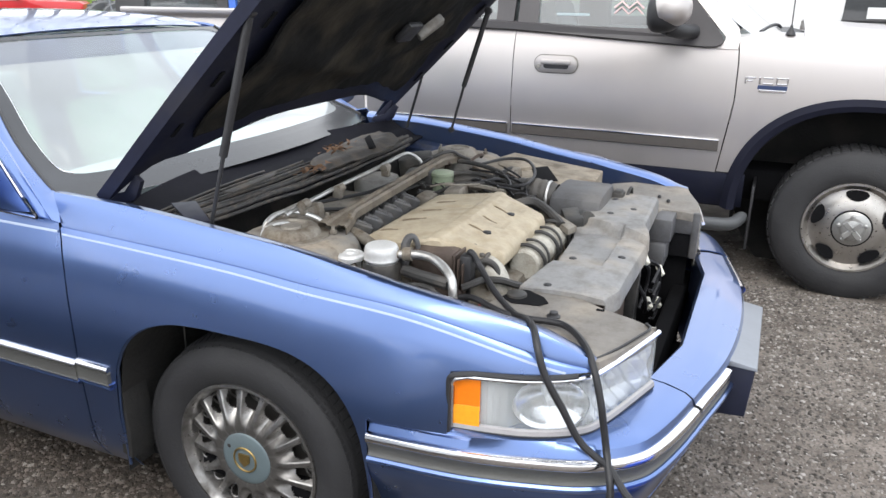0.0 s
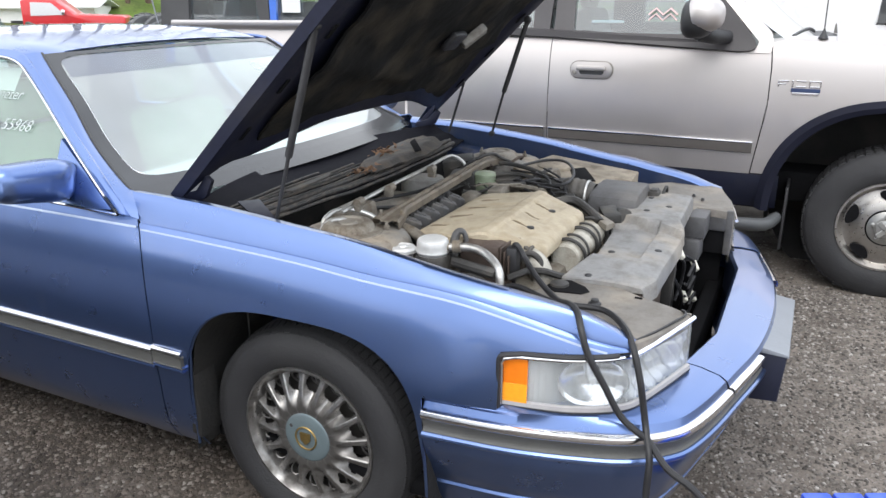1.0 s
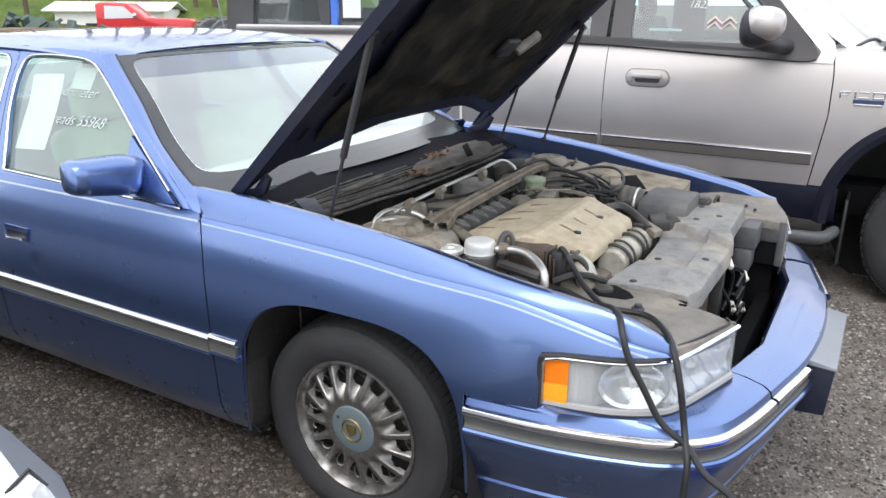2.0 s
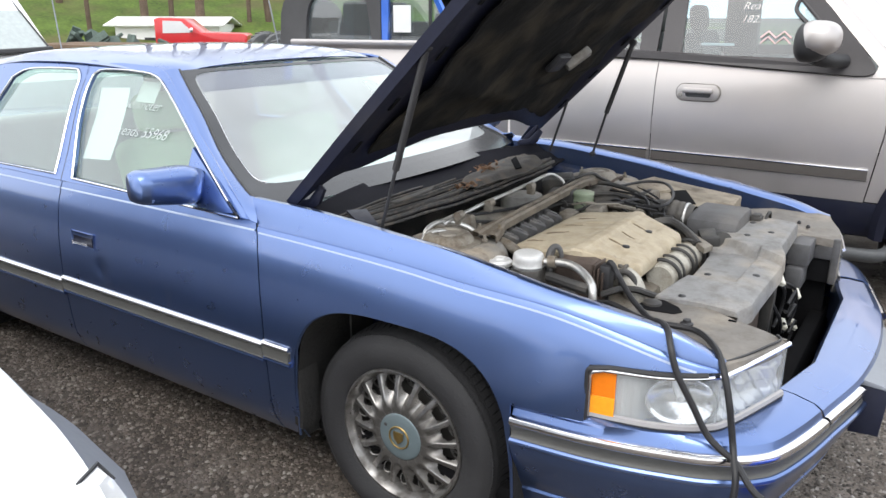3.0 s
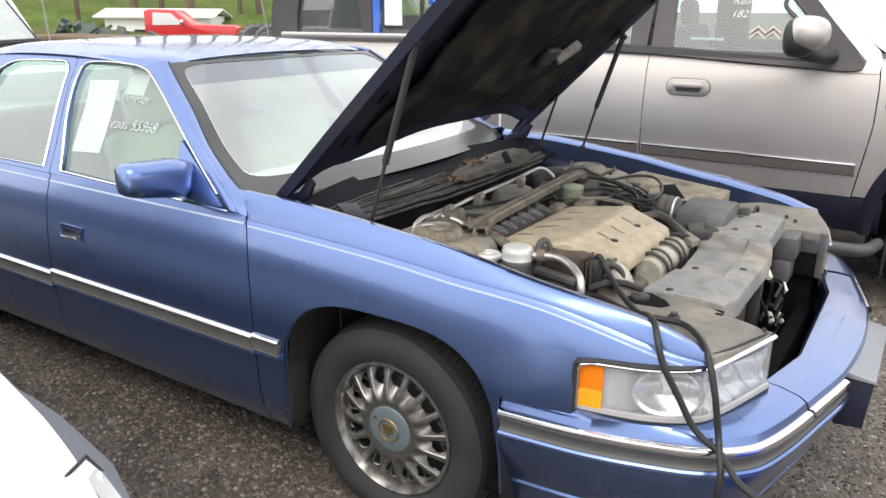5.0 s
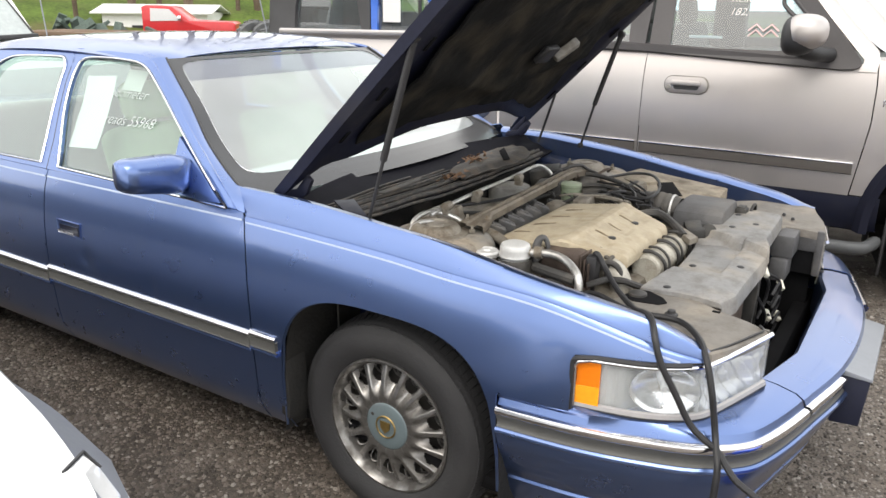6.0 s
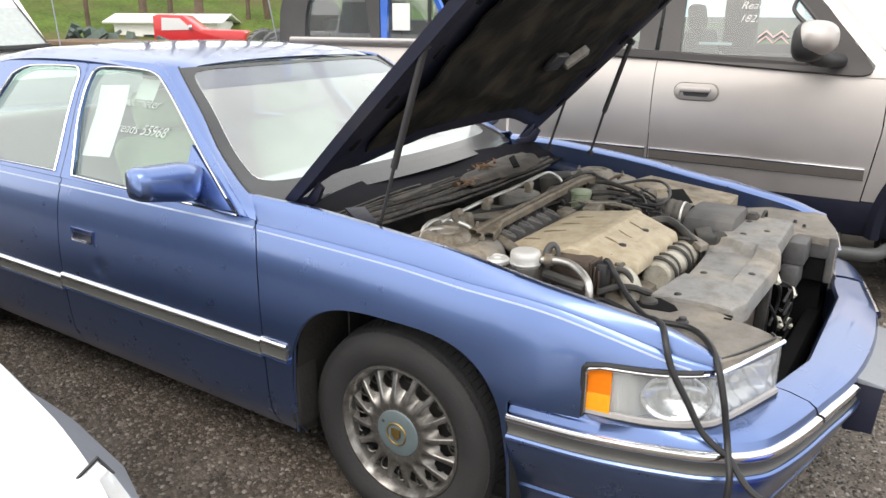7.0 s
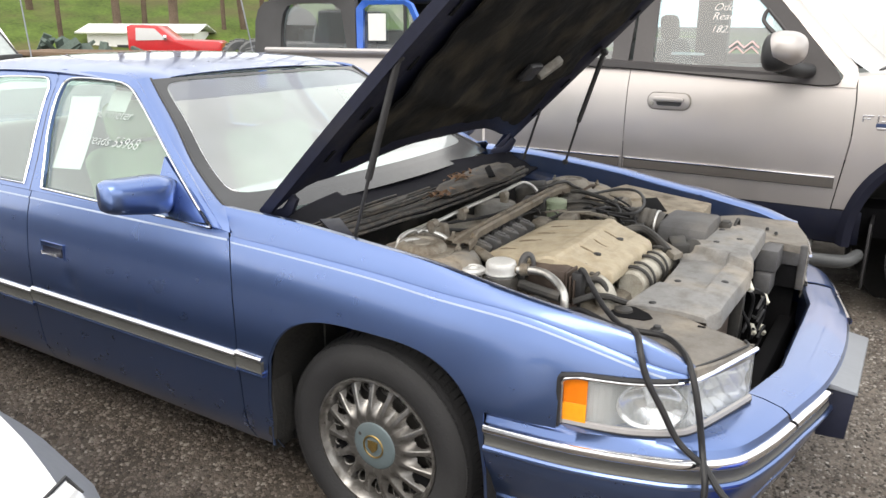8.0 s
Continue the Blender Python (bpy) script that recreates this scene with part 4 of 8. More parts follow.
def build_lamp(s, corner_y):
    plan = lamp_plan(s, corner_y)
    n = len(plan)
    def top(i):
        return 0.752 + 0.034 * (i / (n - 1)) ** 0.8 - (0.03 if s > 0 else 0.0)
    def bot(i):
        return 0.622 + 0.022 * (i / (n - 1))
    def inset(i, d):
        a, b = plan[max(i - 1, 0)], plan[min(i + 1, n - 1)]
        t = (b - a).normalized()
        return plan[i] + Vector((t.y, -t.x, 0)) * d * s
    cut = max(i for i in range(n) if plan[i].x < 0.692)
    # moulded reflector: two bowls, fluted towards the side, stepped facets towards the front
    bm = B()
    fine, vn = 8, 28
    rows = []
    for i in range(n - 1):
        for k in range(fine):
            u = (i + k / fine) / (n - 1)
            row = []
            for v in steps(0, 1, vn):
                bowl = 0.044 * math.exp(-((u - 0.37) / 0.17) ** 6) + 0.035 * math.exp(-((u - 0.80) / 0.12) ** 4 - ((v - 0.5) / 0.42) ** 4)
                flute = 0.0011 * abs(math.sin(u * 150)) if u < 0.53 else 0.004 * (int(u * 34 + v * 3) % 2) + 0.003 * (int(v * 5) % 2) + 0.010 * noise.noise((u * 30, v * 4, 6))
                p = inset(i, 0.0).lerp(inset(i + 1, 0.0), k / fine) + (inset(i, 1) - inset(i, 0)) * (0.010 + bowl + flute)
                zb, zt = bot(i) + (bot(i + 1) - bot(i)) * k / fine, top(i) + (top(i + 1) - top(i)) * k / fine
                row.append((p.x, p.y, zb + (zt - zb) * v))
            rows.append(row)
    sheet(bm, rows)
    lamp = part("headlamp", bm, LAMPBOWL, sedan, "clear headlamp with an amber corner and chrome frame", smooth=25, thick=0.002)
    # round mirrored bowl with its bulb shield
    ib = int(0.37 * (n - 1))
    c, out = inset(ib, 0.0), (inset(ib, -1) - inset(ib, 0)).normalized()
    side = Vector((-out.y, out.x, 0)) * s
    m = Matrix(((side.x, 0, out.x, c.x), (side.y, 0, out.y, c.y), (0, 1, 0, (bot(ib) + top(ib)) / 2), (0, 0, 0, 1)))
    bm = B()
    lathe(bm, [(0.0, -0.040), (0.014, -0.0385), (0.028, -0.034), (0.042, -0.0265), (0.053, -0.019), (0.061, -0.012), (0.064, -0.011)], m=m @ Matrix.Diagonal((1.30, 0.98, 1, 1)), n=44)
    bowl_part = part("reflector_bowl", bm, REFLECTOR, lamp, "mirrored reflector bowl")
    bm = B()
    lathe(bm, [(0.0, -0.016), (0.008, -0.018), (0.011, -0.024), (0.010, -0.040)], m=m, n=20)
    part("bulb", bm, LENSWHITE, bowl_part, "clear glass bulb")
    # amber corner lens
    bm = B()
    rows = []
    for i in range(0, cut + 1):
        p = inset(i, -0.001)
        rows.append([(p.x, p.y, bot(i) + (top(i) - bot(i)) * v) for v in steps(0.05, 0.93, 8)])
    sheet(bm, rows)
    part("amber_lens", bm, AMBER, lamp, "amber turn signal lens", thick=0.004)
    bm = B()
    rows = []
    for i in range(0, cut + 1):
        p = inset(i, -0.004)
        rows.append([(p.x, p.y, bot(i) + (top(i) - bot(i)) * v) for v in steps(0.08, 0.44, 5)])
    sheet(bm, rows)
    part("amber_reflector", bm, AMBERLOW, lamp, "brighter amber lower lens", thick=0.003)
    # fluted clear lens
    bm = B()
    rows = []
    fine = 10
    for i in range(cut, n - 1):
        for k in range(fine):
            f = k / fine
            p, q = inset(i, 0.0), inset(i + 1, 0.0)
            ridge = 0.0012 * abs(math.sin(math.pi * 2 * f)) if i < n - 18 else 0.0
            nn = (inset(i, -1) - inset(i, 0)) * ridge
            c = p.lerp(q, f) + nn
            zb, zt = bot(i) + (bot(i + 1) - bot(i)) * f, top(i) + (top(i + 1) - top(i)) * f
            rows.append([(c.x, c.y, zb + (zt - zb) * v) for v in steps(0.02, 0.96, 7)])
    sheet(bm, rows)
    lens = part("lens", bm, LENS, lamp, smooth=60)
    lens.visible_shadow = False
    # chrome frame round the lens
    bm = B()
    def round_corner(d, x, drop):
        p = inset(0, d)
        return [(p.x + x + 0.020 * (1 - math.cos(a)), p.y, top(0) + drop - 0.020 * (1 - math.sin(a))) for a in steps(0, radians(80), 6)]
    corner = round_corner(-0.012, -0.003, 0.0)
    loop = corner + [(*inset(i, -0.009 + 0.006 * i / n).to_2d(), top(i)) for i in range(3, n) if plan[i].x > plan[0].x + 0.016]
    tube(bm, loop, 0.0062, 8, 1)
    tube(bm, [(*(inset(0, -0.012).to_2d() + Vector((-0.003, 0))), z) for z in steps(bot(0) + 0.004, top(0) - 0.020, 4)], 0.0048, 6, 1)
    part("chrome_frame", bm, CHROME, lamp, "chrome lamp frame")
    bm = B()
    tube(bm, [(*inset(i, -0.001).to_2d(), bot(i) - 0.002) for i in range(n)], 0.007, 6, 1)
    ring = round_corner(-0.016, -0.0085, 0.008)
    tube(bm, [(ring[0][0], ring[0][1], bot(0) - 0.006)] + ring + [(*inset(i, -0.008).to_2d(), top(i) + 0.0075) for i in range(4, n // 2) if plan[i].x > plan[0].x + 0.02], 0.0068, 8, 1)
    tube(bm, [(*inset(i, 0.004).to_2d(), top(i) + 0.007) for i in range(n // 2)], 0.004, 6, 1)
    part("seal", bm, BLACKPL, lamp, "black lamp seal")
    bm = B()
    sheet(bm, [[(*inset(i, 0.002).to_2d(), bot(i) + 0.014), (*inset(i, -0.005).to_2d(), bot(i) + 0.011), (*inset(i, -0.007).to_2d(), bot(i) + 0.002), (*inset(i, 0.002).to_2d(), bot(i) - 0.003)] for i in range(n)])
    part("lower_bezel", bm, LAMPBEZEL, lamp, "dull grey lower bezel", thick=0.001)
    # grey filler below the lamp, down to the bumper
    bm = B()
    sheet(bm, [[(*inset(i, 0.008).to_2d(), bot(i) + 0.004), (*inset(i, 0.014).to_2d(), 0.590)] for i in range(n)])
    part("lamp_filler", bm, DUSTGREY, lamp, thick=0.004)
    # inner end wall
    bm = B()
    p = plan[-1]
    prism(bm, [(p.x - 0.005, bot(n - 1)), (p.x - 0.005, top(n - 1) + 0.006), (p.x - 0.13, top(n - 1) + 0.004), (p.x - 0.13, bot(n - 1))], "y", p.y - s * 0.002, p.y - s * 0.008)
    part("end_wall", bm, DUSTGREY, lamp)
    return lamp


build_lamp(-1, 0.583)
build_lamp(1, 0.478)


# ---- wheels ----
def build_wheel(x, y, s, R=0.348, r=0.222, width=0.215):
    """Outer face towards s * y."""
    m = pose(x, y, 0.323)
    prof = [(r - 0.012, -0.01), (r + 0.002, 0.0), (r + 0.008, 0.006), (r + 0.014, 0.008), (r + 0.030, 0.017), (r + 0.055, 0.021), (r + 0.080, 0.018), (R - 0.034, 0.011), (R - 0.031, 0.0085), (R - 0.022, 0.004), (R - 0.013, -0.008), (R - 0.009, -0.022),
            (R - 0.008, -0.045), (R - 0.008, -width + 0.045), (R - 0.010, -width + 0.02), (R - 0.03, -width), (r + 0.03, -width - 0.01), (r - 0.012, -width + 0.01)]
    bm = B()
    lathe(bm, [(a, s * b) for a, b in prof], m=m, n=96, axis="y")
    for v in bm.verts:
        v.co.z = max(v.co.z, 0.003)
    wheel = part("wheel", bm, RUBBER, sedan, "black tyre on a many-spoked alloy wheel")
    # tread blocks: shoulder lugs wrapping over the edge, and ribs
    bm = B()
    count = 88
    for k in range(count):
        a = 2 * math.pi * k / count
        for h0, h1, skew in ((0.002, -0.066, 0.5), (-0.074, -0.104, 0.0), (-0.112, -0.142, 0.0), (-0.150, -width + 0.012, -0.5)):
            w = 0.80 * math.pi / count
            vs = []
            for rad in (R - 0.012, R):
                for da, h in ((-w, h0), (w, h0), (w, h1), (-w, h1)):
                    aa = a + da + (skew * w if h == h1 else 0)
                    rr = rad - (0.016 if h == h0 and h0 == 0.002 else 0)
                    vs.append(bm.verts.new(m @ Vector((rr * math.cos(aa), s * h, rr * math.sin(aa)))))
            for q in ((4, 5, 6, 7), (0, 1, 5, 4), (1, 2, 6, 5), (2, 3, 7, 6), (3, 0, 4, 7)):
                bm.faces.new([vs[i] for i in q])
    for v in bm.verts:
        v.co.z = max(v.co.z, 0.001)
    part("tread", bm, RUBBER, wheel, smooth=0)
    bm = B()
    lathe(bm, [(r + 0.002, s * -0.002), (r + 0.001, s * 0.006), (r - 0.006, s * 0.007), (r - 0.014, s * -0.002), (r - 0.020, s * -0.018), (r - 0.026, s * -0.05), (r - 0.03, s * -0.13)], m=m, n=72, axis="y")
    part("rim", bm, WHEELMETAL, wheel, "scuffed alloy rim", thick=0)
    bm = B()
    lathe(bm, [(r - 0.028, s * -0.075), (0.05, s * -0.06), (0.0, s * -0.06)], m=m, n=48, axis="y")
    part("brake_backing", bm, WHEELDARK, wheel)
    # spokes: each a ridge with half of a scooped pocket on either side
    nsp = 16
    def ridge(rad):
        return lerp([(0.074, 0.002), (0.100, 0.005), (0.125, 0.004), (0.160, -0.006), (0.190, -0.016), (0.207, -0.020)], rad)
    def scoop(rad):
        return smooth_lerp([(0.076, 0.0), (0.096, 0.0005), (0.108, 0.006), (0.124, 0.020), (0.145, 0.036), (0.170, 0.046), (0.196, 0.040), (0.207, 0.030)], rad)
    bm = B()
    rads, us = steps(0.074, 0.207, 44), steps(-1, 1, 35)
    vs = {}
    for i, rad in enumerate(rads):
        for j, u in enumerate(us):
            a = u * math.pi / nsp
            w = max(0.0, (abs(u) - 0.22) / 0.78)
            h = ridge(rad) - scoop(rad) * (1 - (1 - w) ** 1.5)
            vs[i, j] = bm.verts.new((rad * math.cos(a), s * h, rad * math.sin(a)))
    for i in range(len(rads) - 1):
        for j in range(len(us) - 1):
            rm, um = (rads[i] + rads[i + 1]) / 2, abs(us[j] + us[j + 1]) / 2
            if ((rm - 0.168) / 0.031) ** 2 + ((1 - um) / 0.64) ** 2 > 1:
                bm.faces.new((vs[i, j], vs[i, j + 1], vs[i + 1, j + 1], vs[i + 1, j]))
    bmesh.ops.delete(bm, geom=[v for v in bm.verts if not v.link_faces], context="VERTS")
    spoke = part("spoke", bm, WHEELMETAL, wheel, "dirty scooped alloy spoke", smooth=40)
    bm = B()
    tube(bm, [(0.174 + 0.0215 * math.cos(b), s * (-0.043 + 0.010 * math.cos(b)), 0.0185 * math.sin(b)) for b in steps(-0.1, 2 * math.pi - 0.1, 13)], 0.0032, 5, 1)
    tube(bm, [(0.171 + 0.014 * math.cos(b), s * -0.055, 0.012 * math.sin(b)) for b in steps(1.2, 5.0, 8)], 0.0035, 5, 1)
    lip = part("pocket_lip", bm, WHEELMETAL, wheel)
    for k in range(nsp):
        for ob, shift in ((spoke, 0.3), (lip, 0.8)):
            one = ob
            if k:
                one = new(ob.name.split(".")[0], ob.data)
                one.parent = wheel
                one.matrix_parent_inverse = wheel.matrix_world.inverted()
            one.matrix_world = m @ Matrix.Rotation(-2 * math.pi * (k + shift) / nsp, 4, "Y")
    bm = B()
    lathe(bm, [(0.079, s * 0.001), (0.077, s * 0.004), (0.073, s * 0.006)], m=m, n=40, axis="y")
    lathe(bm, [(0.073, s * 0.006), (0.05, s * 0.008), (0.0, s * 0.009)], m=m, n=40, axis="y")
    hub = part("hub_cap", bm, HUBGREY, wheel, "grey-blue centre cap")
    bm = B()
    tube(bm, [m @ Vector((0.036 * math.cos(a), s * 0.010, 0.036 * math.sin(a))) for a in steps(0, 2 * math.pi, 29)], 0.0028, 6, 1)
    mm = m @ Matrix.Translation((0, s * 0.0105, 0))
    prism(bm, [(-0.018, 0.019), (0.018, 0.019), (0.017, -0.004), (0, -0.021), (-0.017, -0.004)], "y", 0.0, s * 0.004)
    for v in list(bm.verts)[-10:]:
        v.co = mm @ v.co
    part("emblem", bm, GOLD, hub, "worn gold emblem")
    bm = B()
    lathe(bm, [(0.006, s * 0.0078), (0.0, s * 0.0085)], m=m @ Matrix.Translation((-0.052 , 0, 0.030)), n=10, axis="y")
    part("lock_hole", bm, WHEELDARK, hub)
    return wheel


build_wheel(0.0, -0.868, -1)
build_wheel(0.0, 0.868, 1)
build_wheel(-2.89, -0.858, -1)
build_wheel(-2.89, 0.858, 1)


# ---- raised hood ----
HA = radians(44.15)
HU, HN = Vector((math.cos(HA), 0, math.sin(HA))), Vector((-math.sin(HA), 0, math.cos(HA)))
H0 = Vector((-0.49, 0, 0.98))


def hood_point(y, s, lift=0.0):
    return H0 + HU * s + HN * lift + Vector((0, y, 0))


def hood_back(y):
    return smooth_lerp([(0.0, 0.275), (0.28, 0.268), (0.44, 0.225), (0.60, 0.170), (0.70, 0.16), (0.755, 0.11), (0.80, 0.0)], abs(y))


def hood_half(s):
    return smooth_lerp([(0.0, 0.80), (0.5, 0.80), (1.0, 0.78), (1.45, 0.72)], s)


def crown(y):
    return 0.035 * (1 - (abs(y) / 0.8) ** 2)


bm = B()
rows = []
for f in steps(-1, 1, 33):
    row = []
    for v in steps(0, 1, 16):
        y0 = 0.80 * f
        sb = hood_back(y0)
        sv = sb + (1.42 - 0.05 * f * f - sb) * v
        y = hood_half(sv) * f
        row.append(hood_point(y * 0.975, sv, 0.006 + crown(y)))
    rows.append(row)
sheet(bm, rows)
hood = part("hood", bm, BLUE, sedan, "raised blue hood with a dark worn underside", thick=0.003)
# inner frame with raised rails round the pad
bm = B()
rows = []
for f in steps(-1, 1, 41):
    row = []
    for v in steps(0, 1, 24):
        y0 = 0.80 * f
        sb = hood_back(y0)
        sv = sb + (1.42 - 0.05 * f * f - sb) * v
        y = hood_half(sv) * f
        inner = min(1.0, max(0.0, (0.72 - abs(y)) / 0.07))
        front = min(1.0, max(0.0, (sv - sb - 0.05) / 0.06))
        row.append(hood_point(y, sv, -0.020 + 0.022 * inner * front))
    rows.append(row)
for k, sgn in ((0, -1), (-1, 1)):
    edge = [p + HN * 0.034 + Vector((0, 0.004 * sgn, 0)) for p in rows[k]]
    rows = [edge] + rows if k == 0 else rows + [edge]
sheet(bm, rows)
inner_frame = part("inner_frame", bm, HOODSTEEL, hood, "dark blue-black pressed inner panel", thick=0.003)
# slots in the side rails
for s in (-1, 1):
    for sv, dy in ((0.31, 0.0), (0.51, 0.005), (0.72, 0.03), (0.93, 0.01)):
        bm = B()
        c = hood_point(s * (0.735 - dy), sv, -0.0235)
        m = Matrix.Translation(c) @ Matrix.Rotation(-HA, 4, "Y")
        box(bm, -0.028, 0.028, -0.008, 0.008, -0.002, 0.002, 0.0015, 1, m=m)
        part("slot", bm, BLACK, inner_frame)
# insulation pad, torn and lumpy
bm = B()
rows = []
rnd = random.Random(5)
for f in steps(-1, 1, 57):
    row = []
    for v in steps(0, 1, 44):
        edge = 0.62 + 0.05 * noise.noise((v * 4, f * 2, 3))
        y = edge * f
        sb = hood_back(y) + 0.075 + 0.02 * noise.noise((f * 5, 0, 7))
        sv = sb + (1.34 - sb) * v
        lump = 0.016 * noise.noise((y * 5, sv * 5, 1.0)) + 0.006 * noise.noise((y * 19, sv * 19, 4.0))
        rib = 0.014 * math.exp(-((sv - 0.45 - 0.25 * abs(y)) / 0.04) ** 2)
        row.append(hood_point(y, sv, -0.020 - lump - rib))
    rows.append(row)
sheet(bm, rows)
part("insulation_pad", bm, HOODPAD, hood, "torn black insulation pad with brown stains", thick=0.008)
# latch striker and lamp on the underside
bm = B()
m = Matrix.Translation(hood_point(0.24, 0.675, -0.05)) @ Matrix.Rotation(-HA, 4, "Y") @ pose(0, 0, 0, 0, 0, 35)
box(bm, -0.055, 0.055, -0.022, 0.022, -0.02, 0.012, 0.008, 2, m=m)
part("hood_lamp", bm, DUSTGREY, hood, "small grey under-hood lamp")
bm = B()
m = Matrix.Translation(hood_point(0.12, 0.66, -0.045)) @ Matrix.Rotation(-HA, 4, "Y")
box(bm, -0.05, 0.03, -0.05, 0.05, -0.012, 0.012, 0.008, 2, m=m)
part("lamp_bracket", bm, BLACKPL, hood)
# hinges
for s in (-1, 1):
    bm = B()
    prism(bm, [(-0.50, 0.965), (-0.44, 0.955), (-0.39, 0.985), (-0.365, 1.035), (-0.385, 1.05), (-0.43, 1.0), (-0.49, 0.985)], "y", s * 0.755, s * 0.772, 0.003)
    part("hood_hinge", bm, HOODSTEEL, hood)
bm = B()
tube(bm, [(-0.29, 0.70, 0.96), (-0.215, 0.70, 1.19)], 0.006, 8, 1, smooth=False)
part("hinge_spring", bm, BLACKPL, hood)
# gas struts
for y, p0, p1, p2 in ((-0.78, (-0.129, 0.94), (-0.069, 1.136), (0.044, 1.487)), (0.745, (-0.095, 0.96), (-0.041, 1.149), (0.060, 1.458))):
    bm = B()
    tube(bm, [(p0[0], y, p0[1]), (p1[0], y, p1[1])], 0.0055, 10, 1, smooth=False)
    strut = part("gas_strut", bm, BLACKPL, sedan, "black gas strut holding the hood")
    bm = B()
    tube(bm, [(p1[0], y, p1[1]), (p2[0], y, p2[1])], 0.0108, 14, 1, smooth=False)
    part("cylinder", bm, BLACKPL, strut)
    bm = B()
    lathe(bm, [(0.0, -0.014), (0.015, -0.010), (0.017, 0.0), (0.015, 0.010), (0.0, 0.014)], m=pose(p2[0], y, p2[1], 90), n=14)
    part("ball_joint", bm, BLACKPL, strut)
    bm = B()
    lathe(bm, [(0.0, -0.012), (0.012, -0.008), (0.013, 0.0), (0.012, 0.008), (0.0, 0.012)], m=pose(p0[0], y, p0[1], 90), n=14)
    part("ball_joint", bm, BLACKPL, strut)


# ---- engine bay ----
def barrel(bm, p, q, r0, r1=None, n=20):
    """A capped round bar from p to q."""
    r1 = r0 if r1 is None else r1
    tube(bm, [p, q], [r0, r1], n, 1, smooth=False)
    return bm


def hose(name, pts, r, mat, parent, label="", n=8):
    bm = B()
    tube(bm, pts, r, n, 5)
    return part(name, bm, mat, parent, label)


def slab(bm, pts, z_drop):
    """A plate with an outline of 3D points and a thickness straight down, softly bevelled."""
    lo = [bm.verts.new((p[0], p[1], p[2] - z_drop)) for p in pts]
    hi = [bm.verts.new(p) for p in pts]
    n = len(pts)
    fs = [bm.faces.new(lo), bm.faces.new(hi)]
    for i in range(n):
        fs.append(bm.faces.new((lo[i], lo[(i + 1) % n], hi[(i + 1) % n], hi[i])))
    bmesh.ops.recalc_face_normals(bm, faces=fs)
    es = [e for e in fs[1].edges]
    bmesh.ops.bevel(bm, geom=es, offset=min(0.006, z_drop * 0.4), segments=2, affect="EDGES", profile=0.5)
    return bm


# bay walls: aprons, firewall, dark floor
for s in (-1, 1):
    bm = B()
    rows = []
    for x in steps(-0.46, 0.88, 20):
        zt = smooth_lerp(CREST, x) - 0.095
        zw = arch_z(x) + 0.03 if -0.37 < x < 0.43 else 0.0
        rows.append([(x, s * 0.735, zt), (x, s * 0.715, zt - 0.02), (x, s * 0.70, max(0.62, zw)), (x, s * (0.66 if not zw else 0.56), max(0.42, zw)), (x, s * (0.60 if not zw else 0.545), 0.28)])
    sheet(bm, rows)
    part("inner_apron", bm, APRON, sedan, "dusty blue inner wing", thick=0.004)
bm = B()
sheet(bm, [[(-0.30 - 0.10 * (1 - (y / 0.74) ** 2), y, z) for z in steps(0.26, 0.885, 6)] for y in steps(-0.74, 0.74, 14)])
part("firewall", bm, DUSTBLACK, sedan, "dark dusty firewall", thick=0.006)
bm = B()
box(bm, -0.42, 0.86, -0.62, 0.62, 0.26, 0.30, 0.01)
part("bay_floor", bm, BLACK, sedan)

# cowl: black panel with raised seals and rails
def cowl_x(y, k):
    """k: 0 at the glass, 1 at the engine side."""
    rear = -0.545 + 0.12 * (abs(y) / 0.75) ** 2.2
    front = -0.20 - 0.05 * (abs(y) / 0.75) ** 2
    return rear + (front - rear) * k


bm = B()
rows = []
for y in steps(-0.79, 0.79, 40):
    row = []
    for k in steps(0, 1, 14):
        z = 0.972 - 0.070 * k ** 0.7 + 0.008 * min(1.0, 3 * k) * math.sin(k * 14 + 0.5) * (0.4 + 0.6 * noise.noise((y * 3, k * 2, 5)))
        row.append((cowl_x(y, k), y, z))
    rows.append(row)
sheet(bm, rows)
cowl = part("cowl_panel", bm, COWL, sedan, "dusty black cowl panel", thick=0.008)
for k, r, dz, y0, y1 in ((0.44, 0.0045, 0.006, -0.74, -0.20), (0.52, 0.0055, 0.007, -0.75, 0.0), (0.59, 0.004, 0.010, -0.70, 0.10), (0.66, 0.0065, 0.011, -0.72, 0.62), (0.72, 0.004, 0.015, -0.72, 0.60), (0.78, 0.006, 0.012, -0.70, 0.66), (0.84, 0.0075, 0.015, -0.70, 0.68), (0.90, 0.005, 0.013, -0.66, 0.66), (0.95, 0.0085, 0.015, -0.66, 0.66), (1.00, 0.006, 0.006, -0.66, 0.60)):
    bm = B()
    pts = [(cowl_x(y, k + 0.025 * noise.noise((y * 2.5, k * 9, 1))), y, 0.962 - 0.060 * k + dz + 0.004 * noise.noise((y * 6, k * 5, 2))) for y in steps(y0, y1, 22)]
    tube(bm, pts, r, 8, 2)
    part("cowl_seal", bm, VENT if k in (0.52, 0.72, 0.90) else COWLSEAL, cowl, "dusty rubber seal strip")
